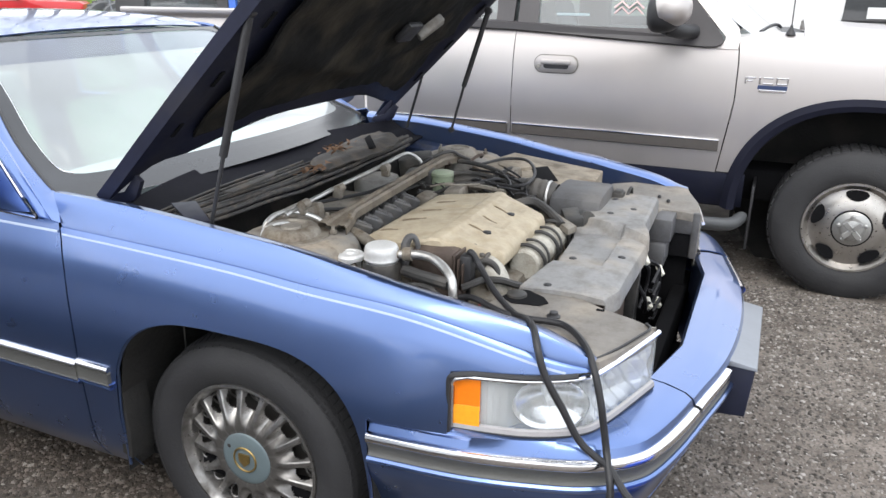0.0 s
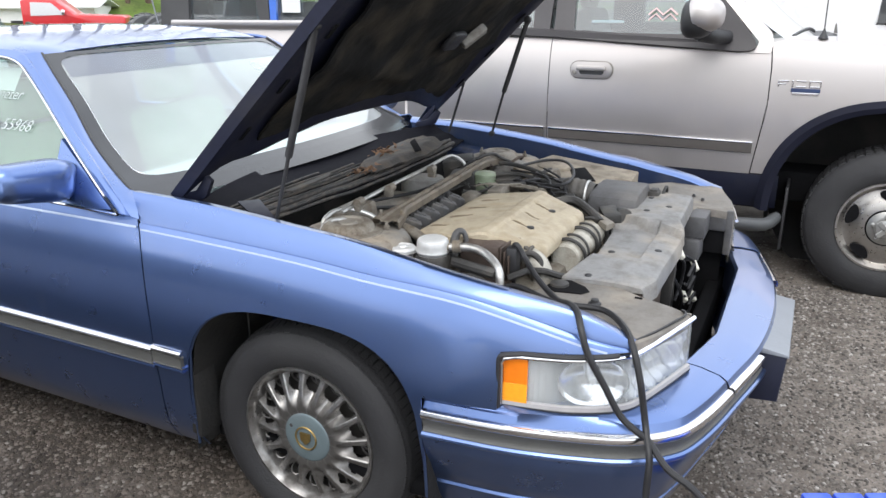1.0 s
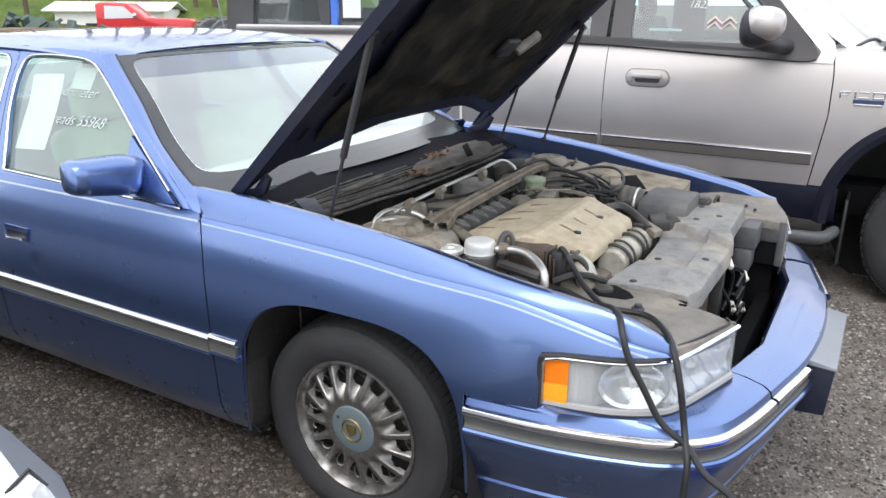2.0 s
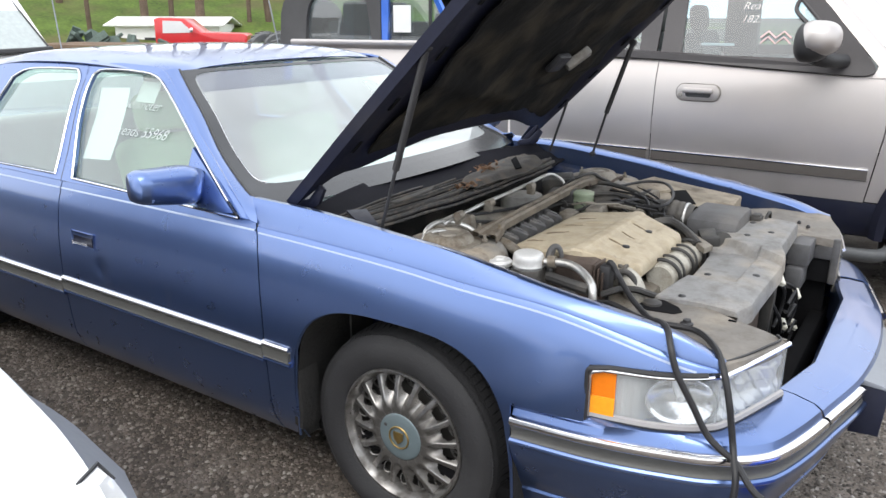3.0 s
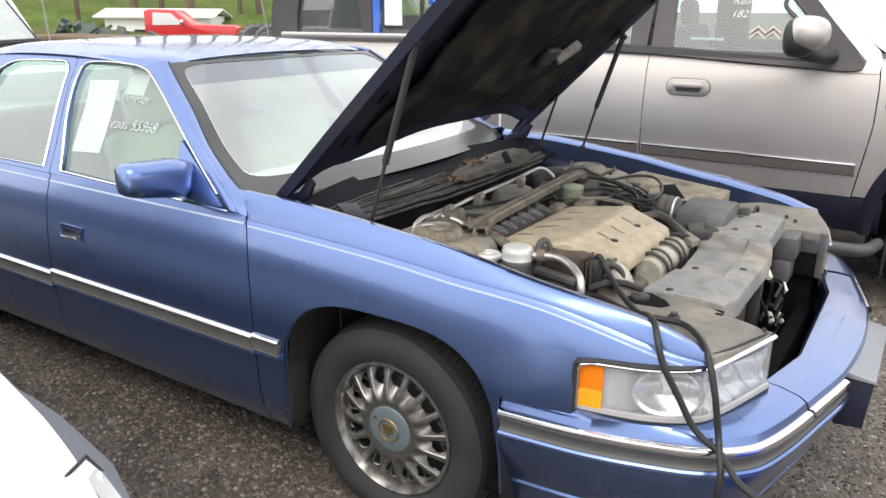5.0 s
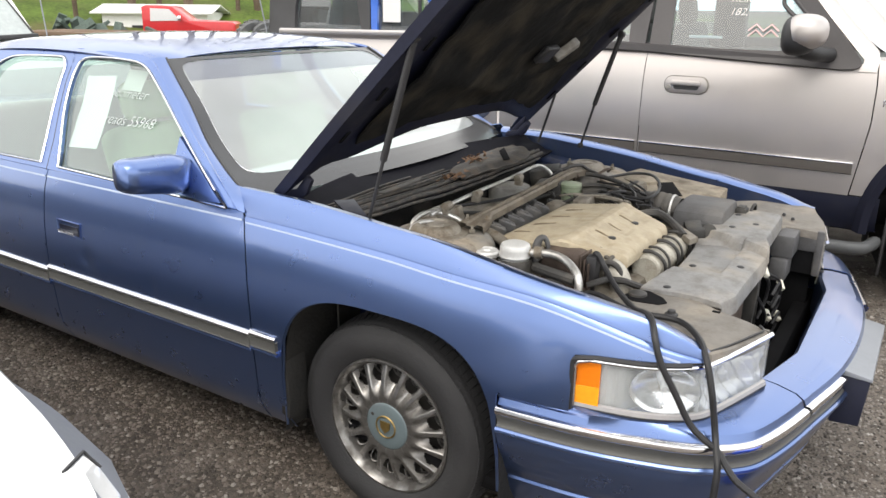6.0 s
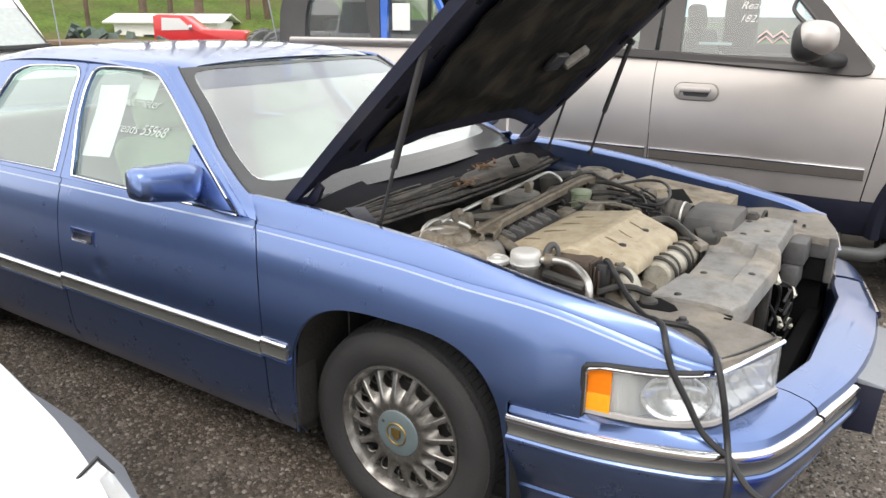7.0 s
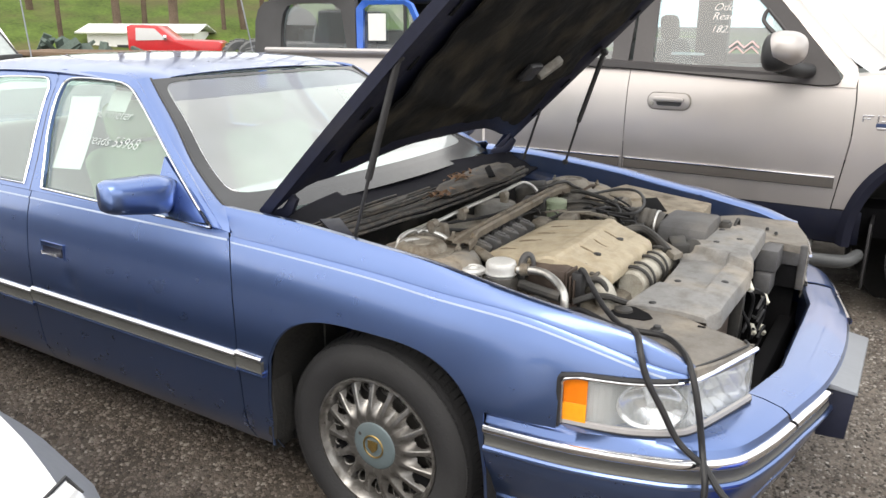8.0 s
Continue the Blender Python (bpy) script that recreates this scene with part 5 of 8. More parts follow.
# raised vent plate with a dark square opening, and leaf litter
bm = B()
rows = []
for y in steps(-0.10, 0.60, 30):
    xr = lerp([(-0.10, -0.235), (-0.03, -0.318), (0.05, -0.330), (0.18, -0.372), (0.30, -0.396), (0.50, -0.402), (0.60, -0.35)], y)
    xf = lerp([(-0.10, -0.205), (0.10, -0.195), (0.30, -0.182), (0.48, -0.215), (0.60, -0.30)], y)
    row = []
    for k in steps(0, 1, 14):
        bump = 0.016 * soft_step(min(k, 1 - k) * 5) * soft_step((y + 0.10) / 0.08) * soft_step((0.60 - y) / 0.05)
        x = xr + (xf - xr) * k + 0.008 * noise.noise((y * 14, k * 3, 8))
        row.append((x, y, 0.938 + bump + 0.006 * noise.noise((x * 18, y * 14, 4)) + 0.006 * abs(math.sin(k * 7.0))))
    rows.append(row)
sheet(bm, rows)
part("vent_plate", bm, VENT, cowl, "dust-covered ridged vent plate", thick=0.005)
bm = B()
slab(bm, [(-0.305, 0.350, 0.972), (-0.325, 0.430, 0.973), (-0.205, 0.262, 0.963), (-0.215, 0.225, 0.963)], 0.006)
part("vent_opening", bm, BLACK, cowl)
# flat triangular gusset and a tapering guide plate at the near end
bm = B()
slab(bm, [(-0.345, -0.690, 0.958), (-0.300, -0.640, 0.958), (-0.160, -0.745, 0.945), (-0.200, -0.780, 0.946)], 0.005)
part("cowl_gusset", bm, HOODSTEEL, cowl, "dark flat gusset")
bm = B()
slab(bm, [(-0.290, -0.535, 0.962), (-0.262, -0.520, 0.960), (-0.275, -0.300, 0.962), (-0.298, -0.250, 0.964)], 0.006)
part("guide_plate", bm, VENT, cowl, "dusty tapering guide plate")
bm = B()
rnd = random.Random(11)
for k in range(60):
    spot = (-0.215, -0.165, 0.957, 0.014, 0.035) if k < 30 else (-0.300, 0.150, 0.966, 0.022, 0.05)
    c = Vector((spot[0] + rnd.gauss(0, spot[3]), spot[1] + rnd.gauss(0, spot[4]), spot[2] + rnd.uniform(0, 0.010)))
    m = Matrix.Translation(c) @ pose(0, 0, 0, rnd.uniform(-40, 40), rnd.uniform(-40, 40), rnd.uniform(0, 360))
    vs = [bm.verts.new(m @ Vector(q)) for q in ((-0.014, 0, 0), (0, -0.006, 0.002), (0.014, 0, 0), (0, 0.006, 0.003))]
    bm.faces.new(vs)
tagged(part("leaf_litter", bm, LEAFBROWN, None, thick=0.0006), "dry brown leaves lying on the cowl", "leaf litter", kind="stuff")


# strut towers
def build_tower(s):
    bm = B()
    rows = []
    for rad, z in ((0.185, 0.838), (0.178, 0.862), (0.166, 0.876), (0.150, 0.882), (0.120, 0.886)):
        row = []
        for j in range(32):
            a = 2 * math.pi * j / 32
            c, d = math.cos(a), math.sin(a)
            ex = 1.0 + 0.12 * (abs(c * d) * 2)
            row.append((0.005 + rad * 0.93 * c * ex, s * 0.605 + rad * 0.88 * d * ex, z))
        rows.append(row)
    sheet(bm, rows, close_v=True)
    bm.verts.ensure_lookup_table()
    bm.faces.new([bm.verts[4 * 32 + j] for j in range(32)])
    low = [(0.005 + 0.20 * math.cos(a), s * 0.605 + 0.175 * math.sin(a), 0.45) for a in (2 * math.pi * j / 32 for j in range(32))]
    sheet(bm, [rows[0], low], close_v=True)
    tower = part("strut_tower", bm, TOWER, sedan, "dust-covered suspension strut tower")
    bm = B()
    lathe(bm, [(0.108, 0.885), (0.106, 0.890), (0.092, 0.892), (0.084, 0.893), (0.080, 0.902), (0.072, 0.911), (0.056, 0.917), (0.050, 0.916), (0.046, 0.911), (0.030, 0.909), (0.026, 0.914), (0.0, 0.916)], m=pose(-0.004, s * 0.602, 0), n=36)
    part("tower_cap", bm, DUSTMETAL, tower, "rounded dusty cap")
    for k in range(3):
        a = radians(30 + 120 * k)
        bm = B()
        lathe(bm, [(0.011, 0.0), (0.011, 0.010), (0.006, 0.012), (0.005, 0.022), (0.0, 0.022)], m=pose(-0.004 + 0.118 * math.cos(a), s * 0.602 + 0.112 * math.sin(a), 0.888), n=6)
        part("nut", bm, DUSTMETAL, tower)
    return tower


build_tower(-1)
build_tower(1)
# cross brace between the towers
bm = B()
rows = []
for y, w, z in ((-0.535, 0.046, 0.902), (-0.47, 0.036, 0.909), (-0.42, 0.021, 0.914), (-0.2, 0.020, 0.915), (0.1, 0.020, 0.915), (0.34, 0.020, 0.914), (0.40, 0.034, 0.911), (0.48, 0.046, 0.903)):
    cx = 0.052 - 0.066 * y
    rows.append([(cx - w, y, z - 0.016), (cx - w, y, z + 0.004), (cx - w + 0.005, y, z + 0.010), (cx - w * 0.45, y, z + 0.009), (cx - w * 0.3, y, z + 0.003), (cx + w * 0.3, y, z + 0.003), (cx + w * 0.45, y, z + 0.009), (cx + w - 0.005, y, z + 0.010), (cx + w, y, z + 0.004), (cx + w, y, z - 0.016)])
sheet(bm, rows)
brace = part("cross_brace", bm, BRACE, sedan, "dusty tan steel cross brace", thick=0.003)
for y in (-0.505, -0.48, 0.43, 0.46):
    bm = B()
    lathe(bm, [(0.010, 0.0), (0.010, 0.009), (0.006, 0.010), (0.005, 0.020), (0.0, 0.021)], m=pose(0.052 - 0.066 * y + (0.03 if y in (-0.48, 0.43) else -0.03), y, 0.912), n=6)
    part("nut", bm, DUSTMETAL, brace)

# engine block and beige cover
bm = B()
box(bm, 0.02, 0.60, -0.55, 0.06, 0.40, 0.78, 0.03)
box(bm, 0.20, 0.53, -0.46, -0.06, 0.76, 0.850, 0.02)
engine = part("engine_block", bm, DUSTMETAL, sedan, "dusty V engine with a beige plastic cover")


# pressed grooves in the cover: both ends, half width, depth
COVER_GROOVES = ((0.424, -0.135, 0.488, -0.154, 0.0075, 0.004), (0.424, -0.348, 0.487, -0.357, 0.0075, 0.004), (0.430, -0.250, 0.480, -0.255, 0.006, 0.003),
                 (0.195, -0.453, 0.249, -0.439, 0.012, 0.003), (0.212, -0.352, 0.278, -0.307, 0.012, 0.003), (0.224, -0.234, 0.282, -0.208, 0.012, 0.003), (0.226, -0.129, 0.285, -0.102, 0.011, 0.003), (0.295, -0.175, 0.366, -0.173, 0.020, 0.0035))


def cover_top(x, y):
    """Two slopes meeting in a blunt ridge, with pressed runner pads on both."""
    z = smooth_lerp([(0.17, 0.872), (0.20, 0.884), (0.28, 0.893), (0.378, 0.906), (0.384, 0.911), (0.416, 0.912), (0.424, 0.906), (0.50, 0.886), (0.555, 0.871), (0.570, 0.860)], x)
    for x0, y0, x1, y1, w, d in COVER_GROOVES:
        k = min(1.0, max(0.0, ((x - x0) * (x1 - x0) + (y - y0) * (y1 - y0)) / ((x1 - x0) ** 2 + (y1 - y0) ** 2)))
        z -= d * soft_step((w - math.hypot(x - x0 - k * (x1 - x0), y - y0 - k * (y1 - y0))) / (0.6 * w))
    for cy in (-0.415, -0.250, -0.090):
        z -= 0.0035 * soft_step((x - 0.436) / 0.020) * soft_step((0.515 - x) / 0.020) * soft_step((0.050 - abs(y - cy)) / 0.015)
    return z


bm = B()
rows = []
for f in steps(0, 1, 120):
    row = []
    for x in steps(0.172, 0.570, 90):
        y0 = lerp([(0.17, -0.485), (0.30, -0.545), (0.42, -0.530), (0.571, -0.440)], x)
        y1 = lerp([(0.17, -0.035), (0.184, -0.020), (0.275, -0.004), (0.30, 0.006), (0.388, 0.010), (0.44, -0.006), (0.558, -0.047), (0.57, -0.060)], x)
        edge = 0.006 * (max(0.0, 1 - min(f, 1 - f) / 0.009)) ** 2 + 0.006 * (max(0.0, 1 - (x - 0.172) / 0.008)) ** 2 + 0.006 * max(0.0, 1 - (0.570 - x) / 0.008) ** 2
        y = y0 + (y1 - y0) * f
        row.append((x, y, cover_top(x, y) - edge))
    rows.append(row)
rim = [(p[0], p[1], p[2] - 0.022) for p in rows[0]]
rows = [rim] + rows + [[(p[0], p[1], p[2] - 0.022) for p in rows[-1]]]
rows = [[(r[0][0] + 0.001, r[0][1], r[0][2] - 0.022)] + r + [(r[-1][0] - 0.001, r[-1][1], r[-1][2] - 0.020)] for r in rows]
sheet(bm, rows)
cover = part("engine_cover", bm, BEIGE, engine, "dusty beige ribbed engine cover", thick=0.0035)
for x0, y0, x1, y1, w, d in COVER_GROOVES[:7]:
    # dirt settled along the lower side of each groove
    bm = B()
    side = Vector((y1 - y0, x0 - x1, 0)).normalized()
    rows = []
    for k in steps(0.06, 0.97, 10):
        c = Vector((x0 + (x1 - x0) * k, y0 + (y1 - y0) * k, 0))
        half = w * 0.72 * math.sin(math.pi * min(1, 0.15 + k)) ** 0.5 if k < 0.85 else w * 0.45
        rows.append([(q.x, q.y, cover_top(q.x, q.y) + 0.0036) for q in (c + side * half * f for f in (-1.0, -0.3, 0.4, 1.0))])
    sheet(bm, rows)
    part("groove_dirt", bm, GROOVEDIRT, cover, "brown dirt in the groove", thick=0.0006)
for x, y in ((0.488, -0.154), (0.487, -0.357)):
    bm = B()
    z = cover_top(x, y)
    lathe(bm, [(0.0125, z - 0.002), (0.0125, z + 0.008), (0.009, z + 0.0095), (0.0, z + 0.009)], m=pose(x, y, 0), n=12)
    part("cover_bolt", bm, BLACKPL, cover, "dark sunken cover bolt")
# coil packs behind the cover: two stepped rows of dark slanting caps
for row_x, z, y0, count in ((0.035, 0.872, -0.355, 6), (0.098, 0.862, -0.385, 6)):
    for k in range(count):
        y = y0 + 0.066 * k
        bm = B()
        box(bm, -0.034, 0.030, -0.021, 0.021, -0.03, 0.012, 0.003, 1, m=pose(row_x, y, z, 0, 22, 34))
        box(bm, -0.024, 0.010, -0.012, 0.012, 0.010, 0.017, 0.002, 1, m=pose(row_x, y, z, 0, 22, 34))
        part("coil_cap", bm, COILGREY, engine, "dark grey ignition cap")
bm = B()
box(bm, -0.01, 0.17, -0.44, 0.02, 0.74, 0.838, 0.015)
part("rear_rocker_cover", bm, DUSTBLACK, engine)
# front manifold: a pale ribbed drum under paired black straps, each pair ending in a forked clip
DX, DZ = 0.590, 0.797
bm = B()
rows = []
for i, y in enumerate(steps(-0.315, 0.0, 48)):
    rr = 0.043 + 0.0034 * (i % 2)
    rows.append([(DX + rr * math.cos(a), y, DZ + rr * math.sin(a)) for a in (2 * math.pi * j / 32 for j in range(32))])
sheet(bm, rows, close_v=True)
bm.verts.ensure_lookup_table()
bm.faces.new([bm.verts[j] for j in range(32)])
bm.faces.new([bm.verts[47 * 32 + j] for j in range(32)])
drum = part("manifold_drum", bm, RUNNER, engine, "pale ribbed metal manifold", smooth=20)
bm = B()
lathe(bm, [(0.045, -0.001), (0.044, -0.006), (0.038, -0.009), (0.030, -0.007), (0.0, -0.006)], m=pose(DX, -0.315, DZ), n=30, axis="y")
part("drum_end", bm, RUNNER, drum, "pale cast end")
for y in (-0.300, -0.165, -0.040):
    for dy, r in ((0.0, 0.0058), (0.052, 0.0042)):
        bm = B()
        arc = [(DX + 0.055 * math.cos(a), y + dy + (0.022 - dy) * 0.55 * max(0.0, (1.2 - a) / 2.2), DZ + 0.055 * math.sin(a)) for a in steps(2.7, -0.7, 16)]
        tube(bm, arc, r, 8, 2)
        part("hoop", bm, DUSTBLACK, drum, "black rubber strap")
    bm = B()
    for k in (-1, 0, 1):
        tube(bm, [(DX + 0.038, y + 0.018 + 0.010 * k, DZ - 0.020), (DX + 0.048, y + 0.02 + 0.014 * k, DZ - 0.040), (DX + 0.066, y + 0.02 + 0.018 * k, DZ - 0.044), (DX + 0.074, y + 0.018 + 0.018 * k, DZ - 0.030)], 0.0045, 6, 4)
    part("clip", bm, BRACE, drum, "dusty forked metal clip")
bm = B()
rows = []
for y in steps(-0.50, 0.04, 30):
    rows.append([(x, y, z + 0.006 * noise.noise((x * 22, y * 16, 3))) for x, z in ((0.56, 0.742), (0.61, 0.745), (0.650, 0.748), (0.685, 0.752), (0.70, 0.73), (0.705, 0.64))])
sheet(bm, rows)
part("front_head", bm, DUSTTAN, engine, "dirt-filled casting below the manifold", thick=0.006)
# cast water outlet: a pale elbow with a flange
hose("water_outlet", [(0.500, -0.455, 0.820), (0.530, -0.468, 0.830), (0.556, -0.478, 0.818), (0.575, -0.485, 0.785), (0.582, -0.490, 0.740)], [0.034, 0.036, 0.034, 0.032, 0.032], RUNNER, engine, "pale cast water outlet", 18)
hose("hose_clamp", [(0.533, -0.468 + 0.039 * math.cos(a), 0.829 + 0.039 * math.sin(a)) for a in steps(-0.4, 3.5, 12)], 0.006, DUSTBLACK, engine, "black clamp band", 7)

# near-side accessories
bm = B()
lathe(bm, [(0.0, 0.908), (0.030, 0.9085), (0.036, 0.9075), (0.042, 0.904), (0.045, 0.897), (0.046, 0.888), (0.0455, 0.874), (0.047, 0.871), (0.046, 0.866), (0.042, 0.862), (0.042, 0.80)], m=pose(0.291, -0.620, 0), n=36)
can = part("accumulator_can", bm, CANSILVER, sedan, "dull silver canister top")
bm = B()
lathe(bm, [(0.046, 0.862), (0.050, 0.852), (0.052, 0.80), (0.062, 0.79), (0.065, 0.60)], m=pose(0.291, -0.620, 0), n=28)
part("can_body", bm, DUSTBLACK, can)
bm = B()
lathe(bm, [(0.0, 0.871), (0.010, 0.8705), (0.014, 0.866), (0.024, 0.864), (0.026, 0.867), (0.034, 0.866), (0.040, 0.860), (0.041, 0.851), (0.030, 0.848), (0.027, 0.80), (0.040, 0.79), (0.045, 0.65)], m=pose(0.190, -0.612, 0), n=28)
part("filler_cap", bm, CANSILVER, sedan, "small round metal filler cap")
bm = B()
barrel(bm, (0.220, -0.63, 0.838), (0.19, -0.64, 0.828), 0.010)
part("cap_spout", bm, DUSTMETAL, sedan)
hose("coolant_hose", [(0.075, -0.46, 0.868), (0.13, -0.475, 0.872), (0.20, -0.505, 0.858), (0.26, -0.54, 0.84)], 0.0165, DUSTMETAL, sedan, "dusty hose", 12)
hose("aluminium_pipe", [(0.340, -0.612, 0.884), (0.40, -0.602, 0.888), (0.450, -0.612, 0.880), (0.500, -0.650, 0.862), (0.517, -0.672, 0.83), (0.522, -0.68, 0.74)], 0.0118, ALLOY, sedan, "bright aluminium air-conditioning pipe", 12)
bm = B()
barrel(bm, (0.333, -0.612, 0.884), (0.352, -0.609, 0.886), 0.011)
barrel(bm, (0.350, -0.609, 0.886), (0.372, -0.605, 0.888), 0.018)
part("pipe_fitting", bm, DUSTMETAL, sedan, "tarnished pipe union")
bm = B()
tube(bm, [(0.335, -0.575, 0.845), (0.337, -0.572, 0.895), (0.345, -0.566, 0.917), (0.358, -0.560, 0.917), (0.366, -0.556, 0.895), (0.368, -0.556, 0.862)], [0.013, 0.013, 0.011, 0.008, 0.007, 0.007], 10, 4)
part("vent_hose", bm, COILGREY, sedan, "grey rubber hose bent over")
hose("black_hose", [(0.36, -0.62, 0.845), (0.42, -0.65, 0.85), (0.50, -0.66, 0.845)], 0.016, DUSTBLACK, sedan, n=10)
bm = B()
box(bm, 0.345, 0.475, -0.570, -0.465, 0.68, 0.893, 0.022)
acc = part("power_steering_housing", bm, RUSTDARK, sedan, "dark rusty accessory housing")
bm = B()
barrel(bm, (0.400, -0.500, 0.888), (0.400, -0.500, 0.906), 0.026)
barrel(bm, (0.400, -0.500, 0.905), (0.400, -0.500, 0.910), 0.018)
part("housing_cap", bm, RUSTDARK, acc)
bm = B()
for k in range(3):
    box(bm, 0.474 + 0.012 * k, 0.480 + 0.012 * k, -0.575, -0.470, 0.78, 0.890 - 0.010 * k, 0.002, 1)
barrel(bm, (0.49, -0.59, 0.80), (0.502, -0.60, 0.80), 0.008)
part("cooling_fin", bm, RUSTDARK, acc)
bm = B()
box(bm, 0.44, 0.64, -0.73, -0.58, 0.45, 0.765, 0.02)
box(bm, 0.20, 0.46, -0.73, -0.60, 0.45, 0.76, 0.03)
part("battery_tray", bm, DUSTBLACK, sedan, "dark box under the hoses")
bm = B()
box(bm, 0.575, 0.605, -0.66, -0.62, 0.755, 0.80, 0.006)
part("terminal_cover", bm, REDPL, sedan, "red terminal cover")
hose("coolant_hose", [(0.505, -0.515, 0.835), (0.535, -0.505, 0.862), (0.565, -0.495, 0.845), (0.585, -0.50, 0.79)], 0.009, DUSTBLACK, engine, n=10)

# air-conditioning lines along the firewall
hose("aluminium_pipe", [(-0.05, -0.56, 0.925), (-0.045, -0.50, 0.935), (-0.045, -0.40, 0.940), (-0.045, -0.29, 0.946), (-0.055, 0.0, 0.948), (-0.068, 0.20, 0.952), (-0.055, 0.25, 0.950), (-0.02, 0.26, 0.93), (0.0, 0.26, 0.90)], 0.0068, ALLOY, sedan, "thin bright aluminium pipe", 8)
for y in (-0.50, -0.30, 0.02):
    bm = B()
    barrel(bm, (-0.035 - 0.02 * y, y - 0.016, 0.945), (-0.035 - 0.02 * y, y + 0.016, 0.946), 0.014)
    box(bm, -0.05, -0.02, y - 0.01, y + 0.01, 0.915, 0.945, 0.004)
    part("pipe_clip", bm, DUSTMETAL, sedan)
hose("aluminium_pipe", [(-0.05, -0.66, 0.86), (-0.06, -0.655, 0.895), (-0.05, -0.625, 0.914), (-0.03, -0.59, 0.912), (-0.01, -0.57, 0.895)], 0.0078, ALLOY, sedan, "bright looped aluminium pipe", 8)
hose("aluminium_pipe", [(-0.085, -0.62, 0.86), (-0.09, -0.60, 0.905), (-0.08, -0.55, 0.924), (-0.05, -0.51, 0.922), (0.0, -0.485, 0.906), (0.03, -0.48, 0.885)], 0.0078, ALLOY, sedan, "bright looped aluminium pipe", 8)
# blower case and brake parts at the back
bm = B()
lathe(bm, [(0.085, 0.70), (0.09, 0.86), (0.075, 0.885), (0.0, 0.895)], m=pose(-0.12, 0.12, 0), n=24)
part("blower_case", bm, DUSTGREY, sedan, "dusty round blower case")
bm = B()
box(bm, -0.20, -0.06, -0.32, 0.0, 0.70, 0.86, 0.03)
part("heater_case", bm, DUSTMETAL, sedan)
bm = B()
lathe(bm, [(0.040, 0.80), (0.042, 0.84), (0.043, 0.866), (0.046, 0.868), (0.046, 0.874), (0.043, 0.876), (0.043, 0.893), (0.046, 0.896), (0.045, 0.904), (0.034, 0.908), (0.0, 0.909)], m=pose(0.098, 0.212, 0), n=24)
part("fluid_reservoir", bm, RESERVOIR, sedan, "translucent pale green fluid reservoir")
bm = B()
box(bm, 0.06, 0.20, 0.02, 0.10, 0.76, 0.85, 0.02)
box(bm, 0.10, 0.16, -0.02, 0.06, 0.82, 0.875, 0.01)
part("bracket", bm, DUSTMETAL, sedan)

# far side: ledge, hoses, air box
bm = B()
slab(bm, [(0.12, 0.46, 0.882), (0.20, 0.74, 0.890), (0.58, 0.74, 0.850), (0.60, 0.45, 0.85), (0.46, 0.34, 0.86), (0.28, 0.34, 0.872)], 0.05)
part("side_ledge", bm, DUSTTAN, sedan, "thickly dusted tan ledge")
bm = B()
lathe(bm, [(0.075, 0.872), (0.075, 0.884), (0.060, 0.892), (0.0, 0.894)], m=pose(0.27, 0.56, 0), n=28)
part("ledge_cap", bm, DUSTTAN, sedan)
bm = B()
box(bm, 0.24, 0.275, 0.60, 0.66, 0.878, 0.8865, 0.002, 1)
part("ledge_opening", bm, BLACK, sedan)
bm = B()
slab(bm, [(0.336, 0.549, 0.8769), (0.382, 0.618, 0.8743), (0.474, 0.443, 0.8642), (0.404, 0.388, 0.8690)], 0.006)
part("ledge_opening", bm, BLACK, sedan)
hose("black_hose", [(0.10, 0.36, 0.915), (0.16, 0.34, 0.92), (0.26, 0.30, 0.915), (0.33, 0.27, 0.90)], 0.009, DUSTBLACK, sedan)
hose("black_hose", [(0.14, 0.22, 0.90), (0.22, 0.24, 0.905), (0.34, 0.20, 0.90), (0.43, 0.14, 0.90)], 0.009, DUSTBLACK, sedan)
hose("ring_hose", [(0.20, 0.34, 0.918), (0.26, 0.44, 0.925), (0.34, 0.44, 0.93), (0.41, 0.33, 0.93), (0.45, 0.20, 0.925), (0.44, 0.12, 0.915), (0.36, 0.12, 0.905), (0.24, 0.18, 0.90)], 0.0058, CABLE, sedan, "black looped hose")
for pts in (((0.18, 0.28, 0.91), (0.30, 0.24, 0.915), (0.42, 0.16, 0.912)), ((0.22, 0.20, 0.89), (0.34, 0.16, 0.90), (0.45, 0.15, 0.89)), ((0.30, 0.32, 0.92), (0.40, 0.22, 0.91), (0.46, 0.10, 0.88)), ((0.16, 0.14, 0.87), (0.28, 0.12, 0.885), (0.36, 0.06, 0.88))):
    hose("wiring", list(pts), 0.0042, CABLE, sedan, n=6)
bm = B()
tube(bm, [(0.16, 0.10, 0.885), (0.28, 0.12, 0.888), (0.38, 0.10, 0.885)], 0.010, 8, 4, flat=1.6)
tube(bm, [(0.20, 0.16, 0.86), (0.235, 0.13, 0.895), (0.27, 0.13, 0.86)], 0.007, 6, 4)
part("throttle_linkage", bm, DUSTMETAL, sedan)
